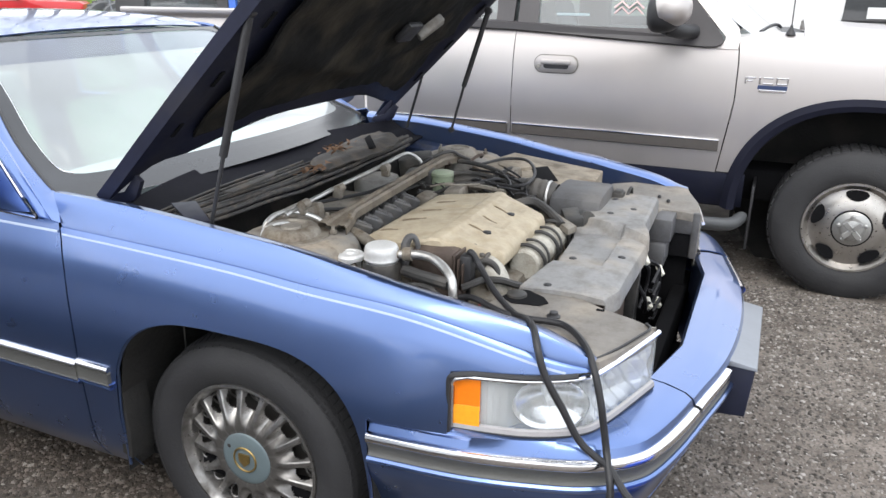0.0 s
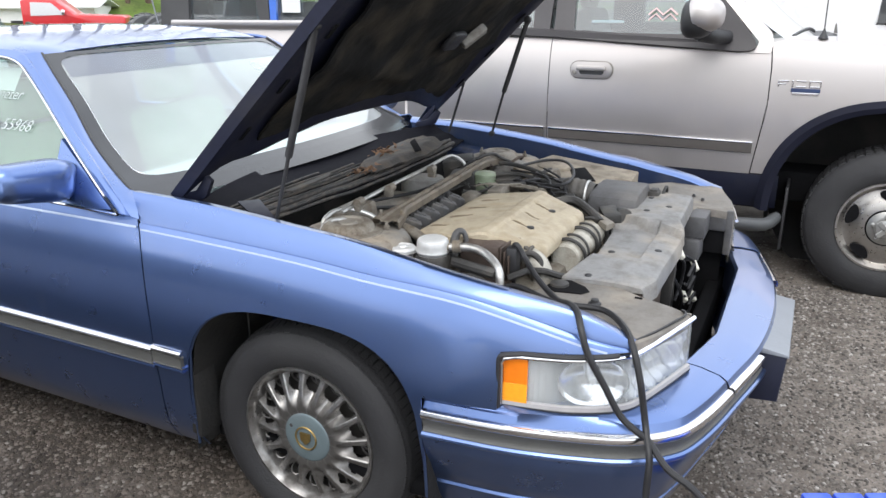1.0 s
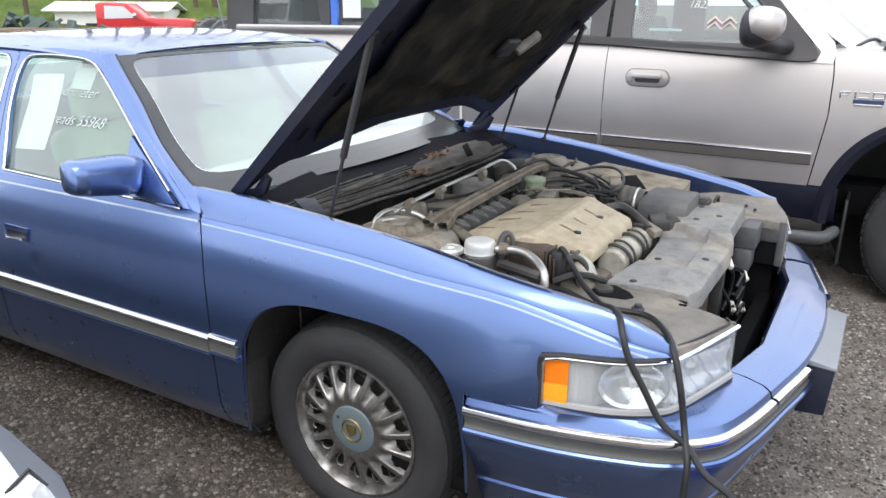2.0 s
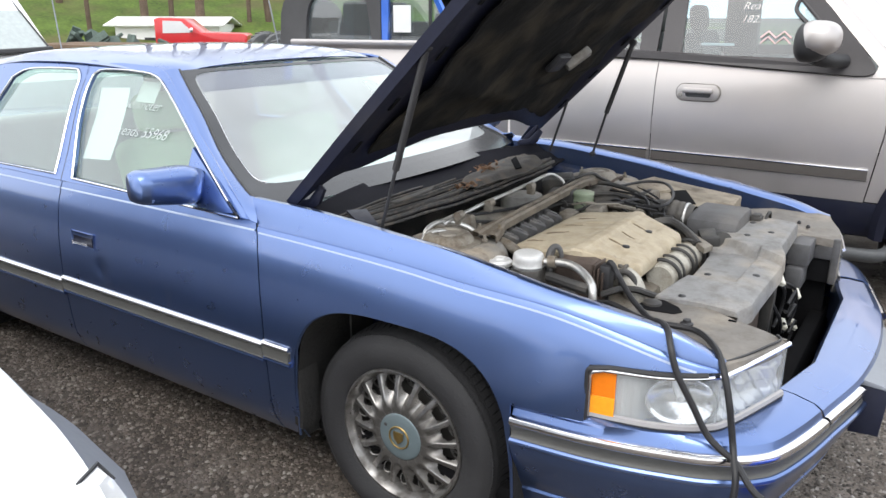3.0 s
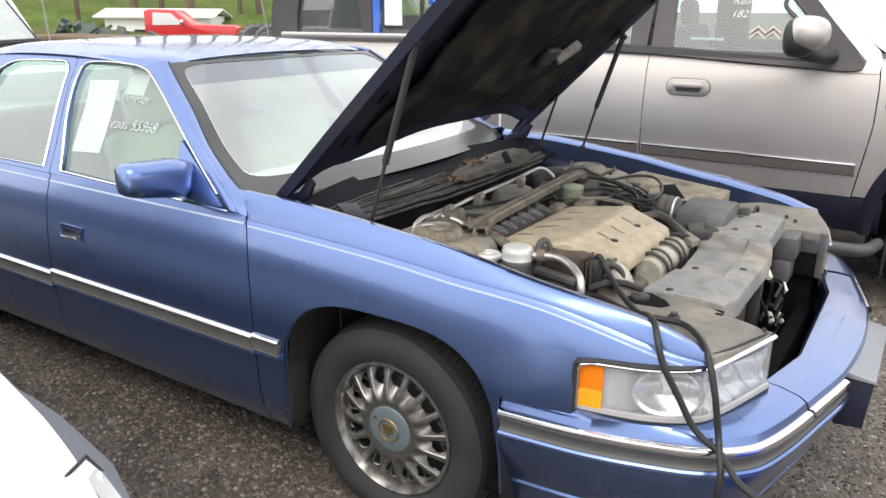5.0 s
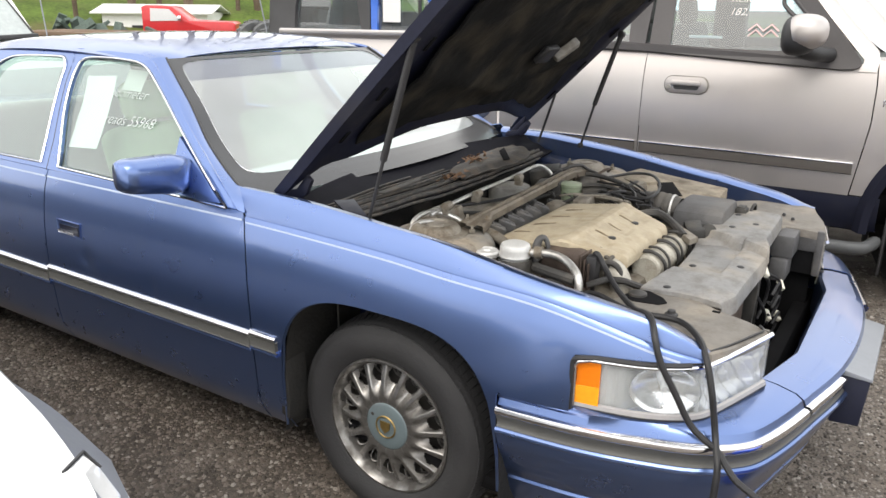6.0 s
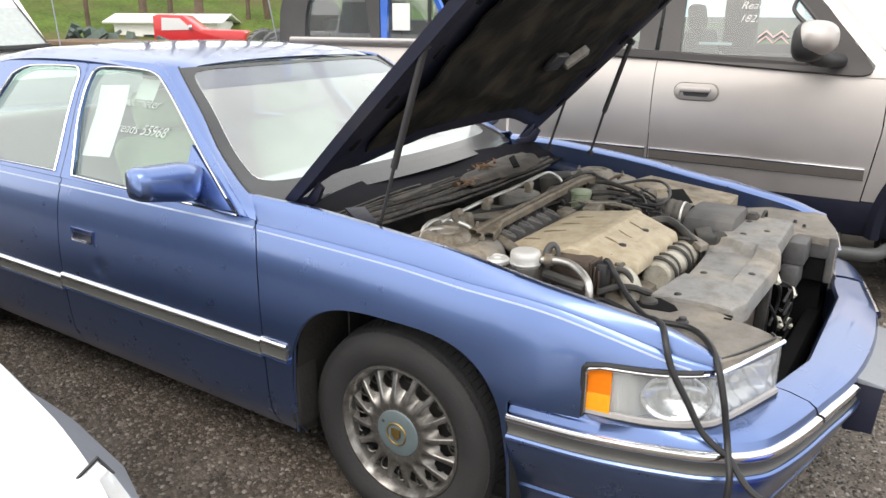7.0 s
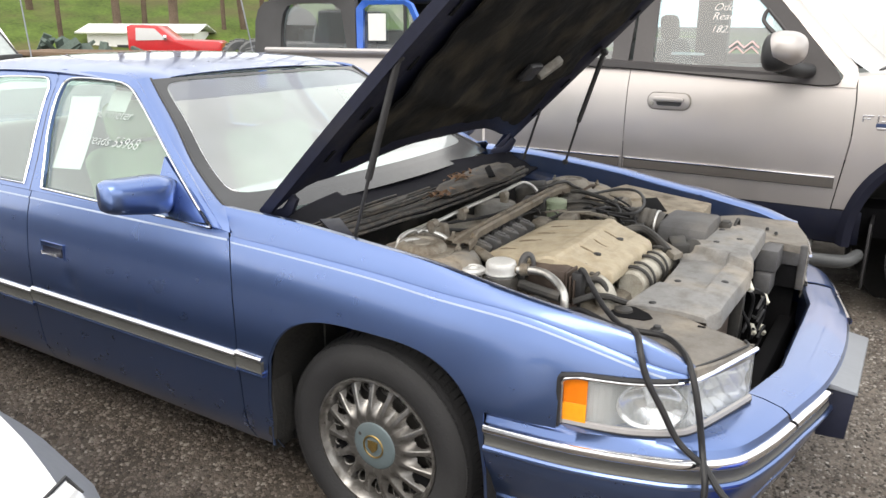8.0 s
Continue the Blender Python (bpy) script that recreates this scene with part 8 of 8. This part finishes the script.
# ---- far vehicles ----
def far_vehicle(name, label, category, paint, x0, x1, y0, y1, hood_z, roof_z, cab0, cab1, sill=0.35):
    """A parked vehicle seen far off: body, cabin, glass, wheels. The nose is at x1."""
    v = thing(name, label, category, ((x0 + x1) / 2, (y0 + y1) / 2, 0))
    bm = B()
    prism(bm, [(x0, sill + 0.1), (x0 + 0.05, sill), (x1 - 0.1, sill), (x1, sill + 0.15), (x1 - 0.02, hood_z - 0.12), (x1 - 0.15, hood_z - 0.03), (cab1, hood_z + 0.03), (cab0, hood_z + 0.05), (x0 + 0.1, hood_z + 0.02), (x0, hood_z - 0.1)], "y", y0, y1, 0.05)
    part("body", bm, paint, v)
    bm = B()
    prism(bm, [(cab0, hood_z), (cab0 + 0.18, roof_z - 0.05), (cab0 + 0.3, roof_z), (cab1 - 0.75, roof_z), (cab1 - 0.62, roof_z - 0.05), (cab1, hood_z)], "y", y0 + 0.12, y1 - 0.12, 0.06)
    part("cabin", bm, paint, v)
    for yy, d in ((y0 + 0.12, -0.006), (y1 - 0.12, 0.006)):
        bm = B()
        prism(bm, [(cab0 + 0.12, hood_z + 0.05), (cab0 + 0.25, roof_z - 0.08), (cab1 - 0.72, roof_z - 0.08), (cab1 - 0.22, hood_z + 0.05)], "y", yy, yy + d)
        part("side_window", bm, FARGLASS, v)
    # windshield sheet coloured as if mirroring the pale sky
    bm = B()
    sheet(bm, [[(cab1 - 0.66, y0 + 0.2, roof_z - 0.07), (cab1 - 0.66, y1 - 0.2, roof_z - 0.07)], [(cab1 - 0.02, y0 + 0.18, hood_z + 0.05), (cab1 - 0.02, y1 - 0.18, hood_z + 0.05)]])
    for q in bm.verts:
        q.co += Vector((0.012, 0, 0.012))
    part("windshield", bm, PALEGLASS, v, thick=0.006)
    for wx in (x0 + 0.8, x1 - 0.8):
        for yy in (y0 + 0.1, y1 - 0.1):
            bm = B()
            lathe(bm, [(0.0, -0.1), (0.2, -0.1), (0.33, -0.09), (0.35, 0.0), (0.33, 0.09), (0.2, 0.1), (0.0, 0.1)], m=pose(wx, yy, 0.345), n=24, axis="y")
            part("wheel", bm, RUBBER, v)
    return v


wp = far_vehicle("white_pickup", "white pickup with dark wipers and a whip antenna", "truck", WHITE, -10.5, -4.6, -0.25, 1.6, 1.20, 1.85, -8.2, -5.72)
bm = B()
tube(bm, [(-6.37, -0.03, 1.79), (-5.72, -0.06, 1.26), (-5.72, 1.41, 1.26), (-6.37, 1.39, 1.79), (-6.37, -0.03, 1.79)], 0.018, 6, 1, smooth=False)
part("windshield_seal", bm, BLACKPL, wp)
bm = B()
tube(bm, [(-5.72, 0.3, 1.27), (-5.66, 0.9, 1.27), (-5.72, 1.42, 1.28)], 0.02, 6, 4)
part("wiper", bm, BLACKPL, wp)
bm = B()
tube(bm, [(-5.52, 1.40, 1.20), (-5.60, 1.40, 2.1)], 0.006, 6, 1, smooth=False)
part("antenna", bm, LEDGE, wp)

# blue off-roader with a black hard top
bronco = thing("off_road_truck", "bright blue two-door off-roader with a black hard top", "truck", (-4.5, 5.6, 0))
BY = 4.70
bm = B()
prism(bm, [(-6.13, 0.55), (-2.2, 0.55), (-2.15, 1.10), (-3.4, 1.18), (-6.12, 1.18)], "y", BY, BY + 1.9, 0.05)
part("body", bm, MIDBLUE, bronco)
bm = B()
outer = [(-6.13, 1.18), (-6.09, 1.60), (-6.03, 1.74), (-5.92, 1.835), (-5.60, 1.875), (-4.80, 1.88), (-4.47, 1.86), (-4.46, 1.18)]
inner = [(-5.70, 1.24), (-5.665, 1.55), (-5.62, 1.70), (-5.54, 1.79), (-5.40, 1.82), (-4.84, 1.82), (-4.69, 1.73), (-4.61, 1.26)]
vi = [bm.verts.new((x, BY + 0.05, z)) for x, z in inner]
vo = [bm.verts.new((x, BY + 0.03, z)) for x, z in outer]
for i in range(8):
    bm.faces.new((vi[i], vi[(i + 1) % 8], vo[(i + 1) % 8], vo[i]))
part("hard_top", bm, FADEDBLACK, bronco, "faded black hard top", thick=0.06)
bm = B()
box(bm, -5.9, -3.7, BY + 0.05, BY + 1.85, 1.84, 1.90, 0.02)
for z0 in (1.22,):
    box(bm, -6.1, -4.45, BY + 1.80, BY + 1.86, z0, 1.34, 0.01)
    box(bm, -6.1, -5.9, BY + 1.80, BY + 1.86, 1.34, 1.86, 0.01)
    box(bm, -4.9, -4.5, BY + 1.80, BY + 1.86, 1.34, 1.86, 0.01)
part("top_roof", bm, FADEDBLACK, bronco)
bm = B()
bm.faces.new([bm.verts.new((x, BY + 0.07, z)) for x, z in inner])
g = part("side_glass", bm, TGLASS, bronco, smooth=0)
g.visible_shadow = False
bm = B()
outer = [(-4.455, 1.18), (-4.455, 1.75), (-4.37, 1.835), (-3.76, 1.835), (-3.67, 1.79), (-3.38, 1.28), (-3.36, 1.18)]
inner = [(-4.385, 1.24), (-4.36, 1.74), (-4.28, 1.795), (-3.79, 1.795), (-3.73, 1.76), (-3.47, 1.30), (-3.47, 1.24)]
vi = [bm.verts.new((x, BY + 0.04, z)) for x, z in inner]
vo = [bm.verts.new((x, BY + 0.02, z)) for x, z in outer]
for i in range(7):
    bm.faces.new((vi[i], vi[(i + 1) % 7], vo[(i + 1) % 7], vo[i]))
part("door_frame", bm, MIDBLUE, bronco, thick=0.04)
bm = B()
bm.faces.new([bm.verts.new((x, BY + 0.06, z)) for x, z in inner])
g = part("door_glass", bm, TGLASS, bronco, smooth=0)
g.visible_shadow = False
bm = B()
box(bm, -3.80, -3.765, BY + 0.03, BY + 0.05, 1.24, 1.79)
part("vent_bar", bm, BLACKPL, bronco)
bm = B()
box(bm, -4.30, -4.05, BY + 0.032, BY + 0.037, 1.39, 1.69)
tagged(part("window_notice", bm, PAPER, None), "white paper notice on the off-roader's door glass", "paper notice")
bm = B()
box(bm, -6.2, -3.4, BY + 1.0, BY + 1.75, 0.9, 1.5, 0.03)
box(bm, -5.5, -5.3, BY + 0.5, BY + 1.7, 1.0, 1.75, 0.05)
part("cabin_lining", bm, FADEDBLACK, bronco)
for x in (-4.9, -3.9):
    bm = B()
    box(bm, x - 0.1, x + 0.1, BY + 0.4, BY + 0.9, 0.9, 1.62, 0.06)
    part("seat", bm, BLACKPL, bronco)
for wx in (-5.7, -2.9):
    bm = B()
    lathe(bm, [(0.0, -0.12), (0.2, -0.12), (0.36, -0.11), (0.39, 0.0), (0.36, 0.11), (0.2, 0.12), (0.0, 0.12)], m=pose(wx, BY + 0.15, 0.385), n=24, axis="y")
    part("wheel", bm, RUBBER, bronco)
bm = B()
lathe(bm, [(0.10, -0.10), (0.26, -0.11), (0.36, -0.09), (0.38, 0.0), (0.36, 0.09), (0.26, 0.11), (0.10, 0.10), (0.10, -0.10)], m=pose(-6.25, BY + 0.95, 1.42), n=28, axis="x")
part("spare_tyre", bm, RUBBER, bronco)
bm = B()
tube(bm, [(-6.00, BY - 0.12, 0.9), (-6.05, BY - 0.12, 1.24), (-6.14, BY - 0.12, 1.64), (-6.30, BY - 0.12, 2.3)], 0.009, 6, 4)
part("whip_antenna", bm, LEDGE, bronco)

# white van beyond the pickup, dark glass with a paper notice
van = thing("white_van", "tall white van with dark side glass beyond the pickup", "van", (2.5, 6.15, 0))
bm = B()
prism(bm, [(0.0, 0.45), (4.7, 0.45), (4.75, 1.05), (4.1, 1.15), (3.5, 1.95), (3.3, 2.05), (0.1, 2.05), (0.0, 1.9)], "y", 5.2, 7.1, 0.06)
part("body", bm, WHITE, van)
bm = B()
prism(bm, smooth_outline([(1.605, 1.335), (1.61, 1.5), (1.65, 1.80), (1.75, 1.86), (3.0, 1.86), (3.2, 1.80), (3.45, 1.335)]), "y", 5.185, 5.197)
pane = part("side_window", bm, FARGLASS, van)
bm = B()
tube(bm, [(1.60, 5.184, 1.328), (3.46, 5.184, 1.328)], 0.012, 6, 1, smooth=False)
part("window_trim", bm, BLACKPL, pane)
for wx in (0.9, 3.7):
    for yy in (5.32, 6.98):
        bm = B()
        lathe(bm, [(0.0, -0.1), (0.2, -0.1), (0.33, -0.09), (0.35, 0.0), (0.33, 0.09), (0.2, 0.1), (0.0, 0.1)], m=pose(wx, yy, 0.345), n=24, axis="y")
        part("wheel", bm, RUBBER, van)
bm = B()
box(bm, 1.785, 1.985, 5.178, 5.182, 1.350, 1.441)
tagged(part("window_notice", bm, PAPER, None), "small pale paper notice on the van's glass", "paper notice")

# red pickup cab and white shed
red = thing("red_pickup", "faded red old pickup cab and hood", "truck", (-19.4, 13.9, 0), 42)
def rl(bm):
    for v in bm.verts:
        v.co = red.matrix_world @ Vector((v.co.x * 0.96, v.co.y, v.co.z * 0.985))
    return bm
bm = B()
prism(bm, [(-1.1, 0.55), (1.75, 0.55), (1.80, 1.0), (1.70, 1.06), (0.35, 1.10), (-0.15, 1.52), (-0.95, 1.56), (-1.1, 1.50)], "y", -0.9, 0.9, 0.05)
part("cab", rl(bm), RED, red)
# opaque white pane stands in for the bright shed seen through the glass
bm = B()
prism(bm, [(-0.85, 1.08), (-0.82, 1.46), (-0.25, 1.44), (0.10, 1.10)], "y", -0.915, -0.905)
part("side_window", rl(bm), LENSWHITE, red)
bm = B()
box(bm, 0.02, 0.12, -1.05, -0.92, 1.10, 1.25, 0.02)
part("mirror", rl(bm), CHROME, red)
for wx in (1.1,):
    bm = B()
    lathe(bm, [(0.0, -0.12), (0.2, -0.12), (0.36, -0.11), (0.38, 0.0), (0.36, 0.11), (0.2, 0.12), (0.0, 0.12)], m=pose(wx, -0.85, 0.378), n=20, axis="y")
    part("wheel", rl(bm), RUBBER, red)
bm = B()
box(bm, -3.4, -1.15, -0.8, 0.8, 0.45, 0.70, 0.03)
part("chassis", rl(bm), BLACKPL, red)

shed = thing("white_shed", "low white shed with a shallow metal roof", "shed", (-24.9, 17.4, 0), 34)
def sl(bm):
    for v in bm.verts:
        v.co = shed.matrix_world @ v.co
    return bm
bm = B()
prism(bm, [(-2.0, 0.0), (2.0, 0.0), (2.0, 1.27), (-2.0, 1.27)], "y", -1.1, 1.1)
part("wall", sl(bm), SHEDWHITE, shed, smooth=0)
bm = B()
rows = [[(-2.35, -1.35, 1.22), (-2.35, 0, 1.53), (-2.35, 1.35, 1.22)], [(2.25, -1.35, 1.22), (2.25, 0, 1.53), (2.25, 1.35, 1.22)]]
sheet(bm, rows)
part("roof", sl(bm), SHEDWHITE, shed, thick=0.05)
bm = B()
box(bm, 1.3, 1.55, -1.12, -1.10, 0.70, 1.08)
w = part("window", sl(bm), BLACKPL, shed)
bm = B()
box(bm, -0.9, -0.45, -1.12, -1.10, 0.50, 0.78)
part("vent", sl(bm), BLACKPL, shed)


# ---- green hillside with trees ----
DIRN = Vector((-0.77, 0.64, 0))
PERP = Vector((0.64, 0.77, 0))
def hill(s, p):
    h = min(max(0.0, s - 27) * 0.30, 3.4 + 0.03 * max(0.0, s - 38)) * (1 - min(1.0, max(0.0, (p - 10) / 12)))
    return h + 0.35 * noise.noise((s * 0.12, p * 0.12, 2)) * min(1, max(0, s - 27) / 6) - 0.05
bm = B()
rows = []
for s_ in list(steps(26.5, 60, 50)) + [75, 100, 150, 200]:
    rows.append([(DIRN * s_ + PERP * p).to_tuple()[:2] + (hill(min(s_, 100), p),) for p in steps(-120, 140, 120)])
sheet(bm, rows)
hillside = part("hillside", bm, GRASS, None)
tagged(hillside, "bright green grassy hillside behind the yard", "hillside", kind="structure")


def build_tree(s_, p, r, height, lean, seed):
    rnd = random.Random(seed)
    base = DIRN * s_ + PERP * p
    base.z = hill(s_, p) - 0.2
    tree = thing("tree", "tall bare tree trunk with sparse limbs on the grassy slope", "tree", base, group="trees on the slope")
    bm = B()
    pts = [base + Vector((lean * h + 0.15 * noise.noise((h, seed, 0)), 0.15 * noise.noise((seed, h, 0)), h)) for h in steps(0, height, 9)]
    tube(bm, pts, [r * 1.2, r, r * 0.7, r * 0.35, r * 0.2, r * 0.08], 10, 3)
    part("trunk", bm, BARK, tree)
    bm = B()
    for k in range(34):
        h = height * rnd.uniform(0.28, 0.97)
        o = base + Vector((lean * h, 0, h))
        a = rnd.uniform(0, 2 * math.pi)
        L = rnd.uniform(0.18, 0.38) * height * (1.15 - h / height)
        d = Vector((math.cos(a), math.sin(a), rnd.uniform(0.3, 0.9)))
        q = o + d * L
        tube(bm, [o, o + d * L * 0.5 + Vector((0, 0, 0.1 * L)), q], [r * 0.22, r * 0.12, r * 0.04], 5, 3)
        for _ in range(5):
            t = rnd.uniform(0.3, 1.0)
            o2 = o + d * L * t
            d2 = (d + Vector((rnd.uniform(-1, 1), rnd.uniform(-1, 1), rnd.uniform(-0.2, 0.8)))).normalized()
            tube(bm, [o2, o2 + d2 * L * 0.25, o2 + d2 * L * 0.45 + Vector((0, 0, 0.05 * L))], [r * 0.12, r * 0.08, r * 0.02], 4, 2)
    part("crown", bm, BARK, tree)


for i, (s_, p, r) in enumerate(((36, -12.5, 0.17), (34, -10.8, 0.11), (34, -9.3, 0.14), (39, -8.2, 0.16), (35, -6.4, 0.10), (36, -4.2, 0.18), (37, -3.1, 0.12), (35, -1.8, 0.20), (41, -0.6, 0.15), (36, 0.4, 0.10), (36, 1.3, 0.14), (38, 2.4, 0.12), (35, 3.6, 0.15), (37, 6.0, 0.16), (40, -17, 0.16), (38, -14.6, 0.13), (42, 10, 0.16), (44, 15, 0.16))):
    build_tree(s_ - 4.5, p * 0.9, r * 0.8, 12.0 + (i * 37 % 5), 0.02 * ((i * 7) % 5 - 2), i + 3)

# old tyres piled at the foot of the slope
tyre_mat = STEPBAR
def build_tyre(x, y, z, rz, R=0.42):
    bm = B()
    m = pose(x, y, z, 0, 0, rz)
    lathe(bm, [(R * 0.55, -0.13), (R * 0.9, -0.15), (R, -0.11), (R, 0.11), (R * 0.9, 0.15), (R * 0.55, 0.13), (R * 0.55, -0.13)], m=m, n=28, axis="y")
    for k in range(22):
        a = 2 * math.pi * k / 22
        mm = m @ Matrix.Rotation(a, 4, "Y")
        box(bm, R - 0.01, R + 0.025, -0.13, 0.13, -0.02, 0.02, m=mm @ pose(0, 0, 0, 12))
    tagged(part("tractor_tyre", bm, tyre_mat, None), "big weathered lugged tyre standing on the ground", "tyre", group="old tyres")


for x, y, rz in ((-15.75, 13.5, 60), (-15.35, 13.7, 48), (-15.0, 14.0, 55), (-15.5, 13.9, 110)):
    build_tyre(x, y, 0.58, rz, 0.56)

# timber stack and scrap before the shed
for k in range(5):
    bm = B()
    box(bm, -1.6, 1.6, -0.14, 0.14, 0.0, 0.09, 0.01)
    m = pose(-13.5 - 0.1 * k, 6.6 + 0.32 * k, 0.92 - 0.03 * (k % 2), 0, 0, 8 + 3 * k)
    for v in bm.verts:
        v.co = m @ v.co
    tagged(part("timber", bm, TIMBER, None), "long weathered brown timber on a trailer bed", "timber", group="stack of timber")
trailer = thing("flat_trailer", "low brown flat trailer carrying timber", "trailer", (-13.6, 7.3, 0))
bm = B()
box(bm, -15.4, -11.8, 6.3, 8.4, 0.72, 0.88, 0.02)
part("bed", bm, TIMBER, trailer)
for x in (-14.4, -12.6):
    bm = B()
    lathe(bm, [(0.0, -0.1), (0.3, -0.1), (0.36, 0.0), (0.3, 0.1), (0.0, 0.1)], m=pose(x, 6.4, 0.36), n=20, axis="y")
    part("wheel", bm, RUBBER, trailer)
rnd = random.Random(8)
bm = B()
for k in range(40):
    c = Vector((-20.5 + rnd.gauss(0, 0.8), 11.2 + rnd.gauss(0, 0.8), rnd.uniform(0.0, 1.0)))
    box(bm, -0.3, 0.3, -0.12, 0.12, -0.05, 0.05, 0.01, 1, m=pose(*c, rnd.uniform(-60, 60), rnd.uniform(-60, 60), rnd.uniform(0, 180)))
tagged(part("scrap_heap", bm, SCRAP, None), "heap of dull green and brown scrap", "scrap heap", kind="stuff")

# ---- jumper cables and box in front of the sedan ----
tote = thing("plastic_box", "bright blue ribbed plastic box on the gravel", "box", (1.299, -0.789, 0), 26)
bm = B()
box(bm, 0.0, 0.42, -0.26, 0.0, 0.0, 0.476, 0.015)
for v in bm.verts:
    v.co = tote.matrix_world @ v.co
part("body", bm, TOTEBLUE, tote)
for k in range(6):
    bm = B()
    box(bm, k * 0.071, 0.065 + k * 0.071, -0.27, 0.008, 0.472, 0.494, 0.007)
    for v in bm.verts:
        v.co = tote.matrix_world @ v.co
    part("lid_rib", bm, TOTEBLUE, tote)


# ---- loose gravel ----
def scatter(name, label, boxes, seed, stone):
    rnd = random.Random(seed)
    verts, faces = [], []
    shapes = []
    for k in range(12):
        r2 = random.Random(100 + k)
        pts = [Vector((math.cos(a) * r2.uniform(0.7, 1.15), math.sin(a) * r2.uniform(0.6, 1.0), r2.uniform(-0.2, 0.25))) for a in (2 * math.pi * (j + r2.uniform(-0.2, 0.2)) / 6 for j in range(6))]
        top = [Vector((p.x * 0.55 + r2.uniform(-0.15, 0.15), p.y * 0.55 + r2.uniform(-0.15, 0.15), r2.uniform(0.45, 0.75))) for p in pts[::2]]
        shapes.append((pts, top))
    for x0, x1, y0, y1, count, s0, s1 in boxes:
        for _ in range(count):
            x, y = rnd.uniform(x0, x1), rnd.uniform(y0, y1)
            size = s0 + (s1 - s0) * rnd.random() ** 2.6
            pts, top = shapes[rnd.randrange(12)]
            a = rnd.uniform(0, 2 * math.pi)
            c, d = math.cos(a), math.sin(a)
            flat = rnd.uniform(0.5, 1.0)
            b = len(verts)
            for p in pts + top:
                verts.append((x + size * (c * p.x - d * p.y), y + size * (d * p.x + c * p.y), size * (p.z * flat + 0.05)))
            for i in range(3):
                lo0, lo1, lo2 = b + 2 * i, b + 2 * i + 1, b + (2 * i + 2) % 6
                t0, t1 = b + 6 + i, b + 6 + (i + 1) % 3
                faces += [(lo0, lo1, t0), (lo1, lo2, t1), (lo1, t1, t0)]
            faces.append((b + 6, b + 7, b + 8))
    me = bpy.data.meshes.new(name)
    me.from_pydata(verts, [], faces)
    me.materials.append(stone)
    ob = new(name, me)
    tagged(ob, label, "gravel", kind="stuff")


scatter("gravel", "loose damp brown gravel stones between the cars", (
    (-3.2, 0.6, -2.0, -0.55, 46000, 0.003, 0.0145),
    (-3.0, 1.2, 0.9, 2.2, 9000, 0.004, 0.015),
), 21, STONE)
scatter("gravel", "loose pale grey gravel stones on the open yard", (
    (0.4, 3.2, -1.6, 2.0, 80000, 0.0025, 0.012),
    (1.0, 5.0, 0.6, 4.0, 22000, 0.004, 0.014),
), 22, STONEGREY)
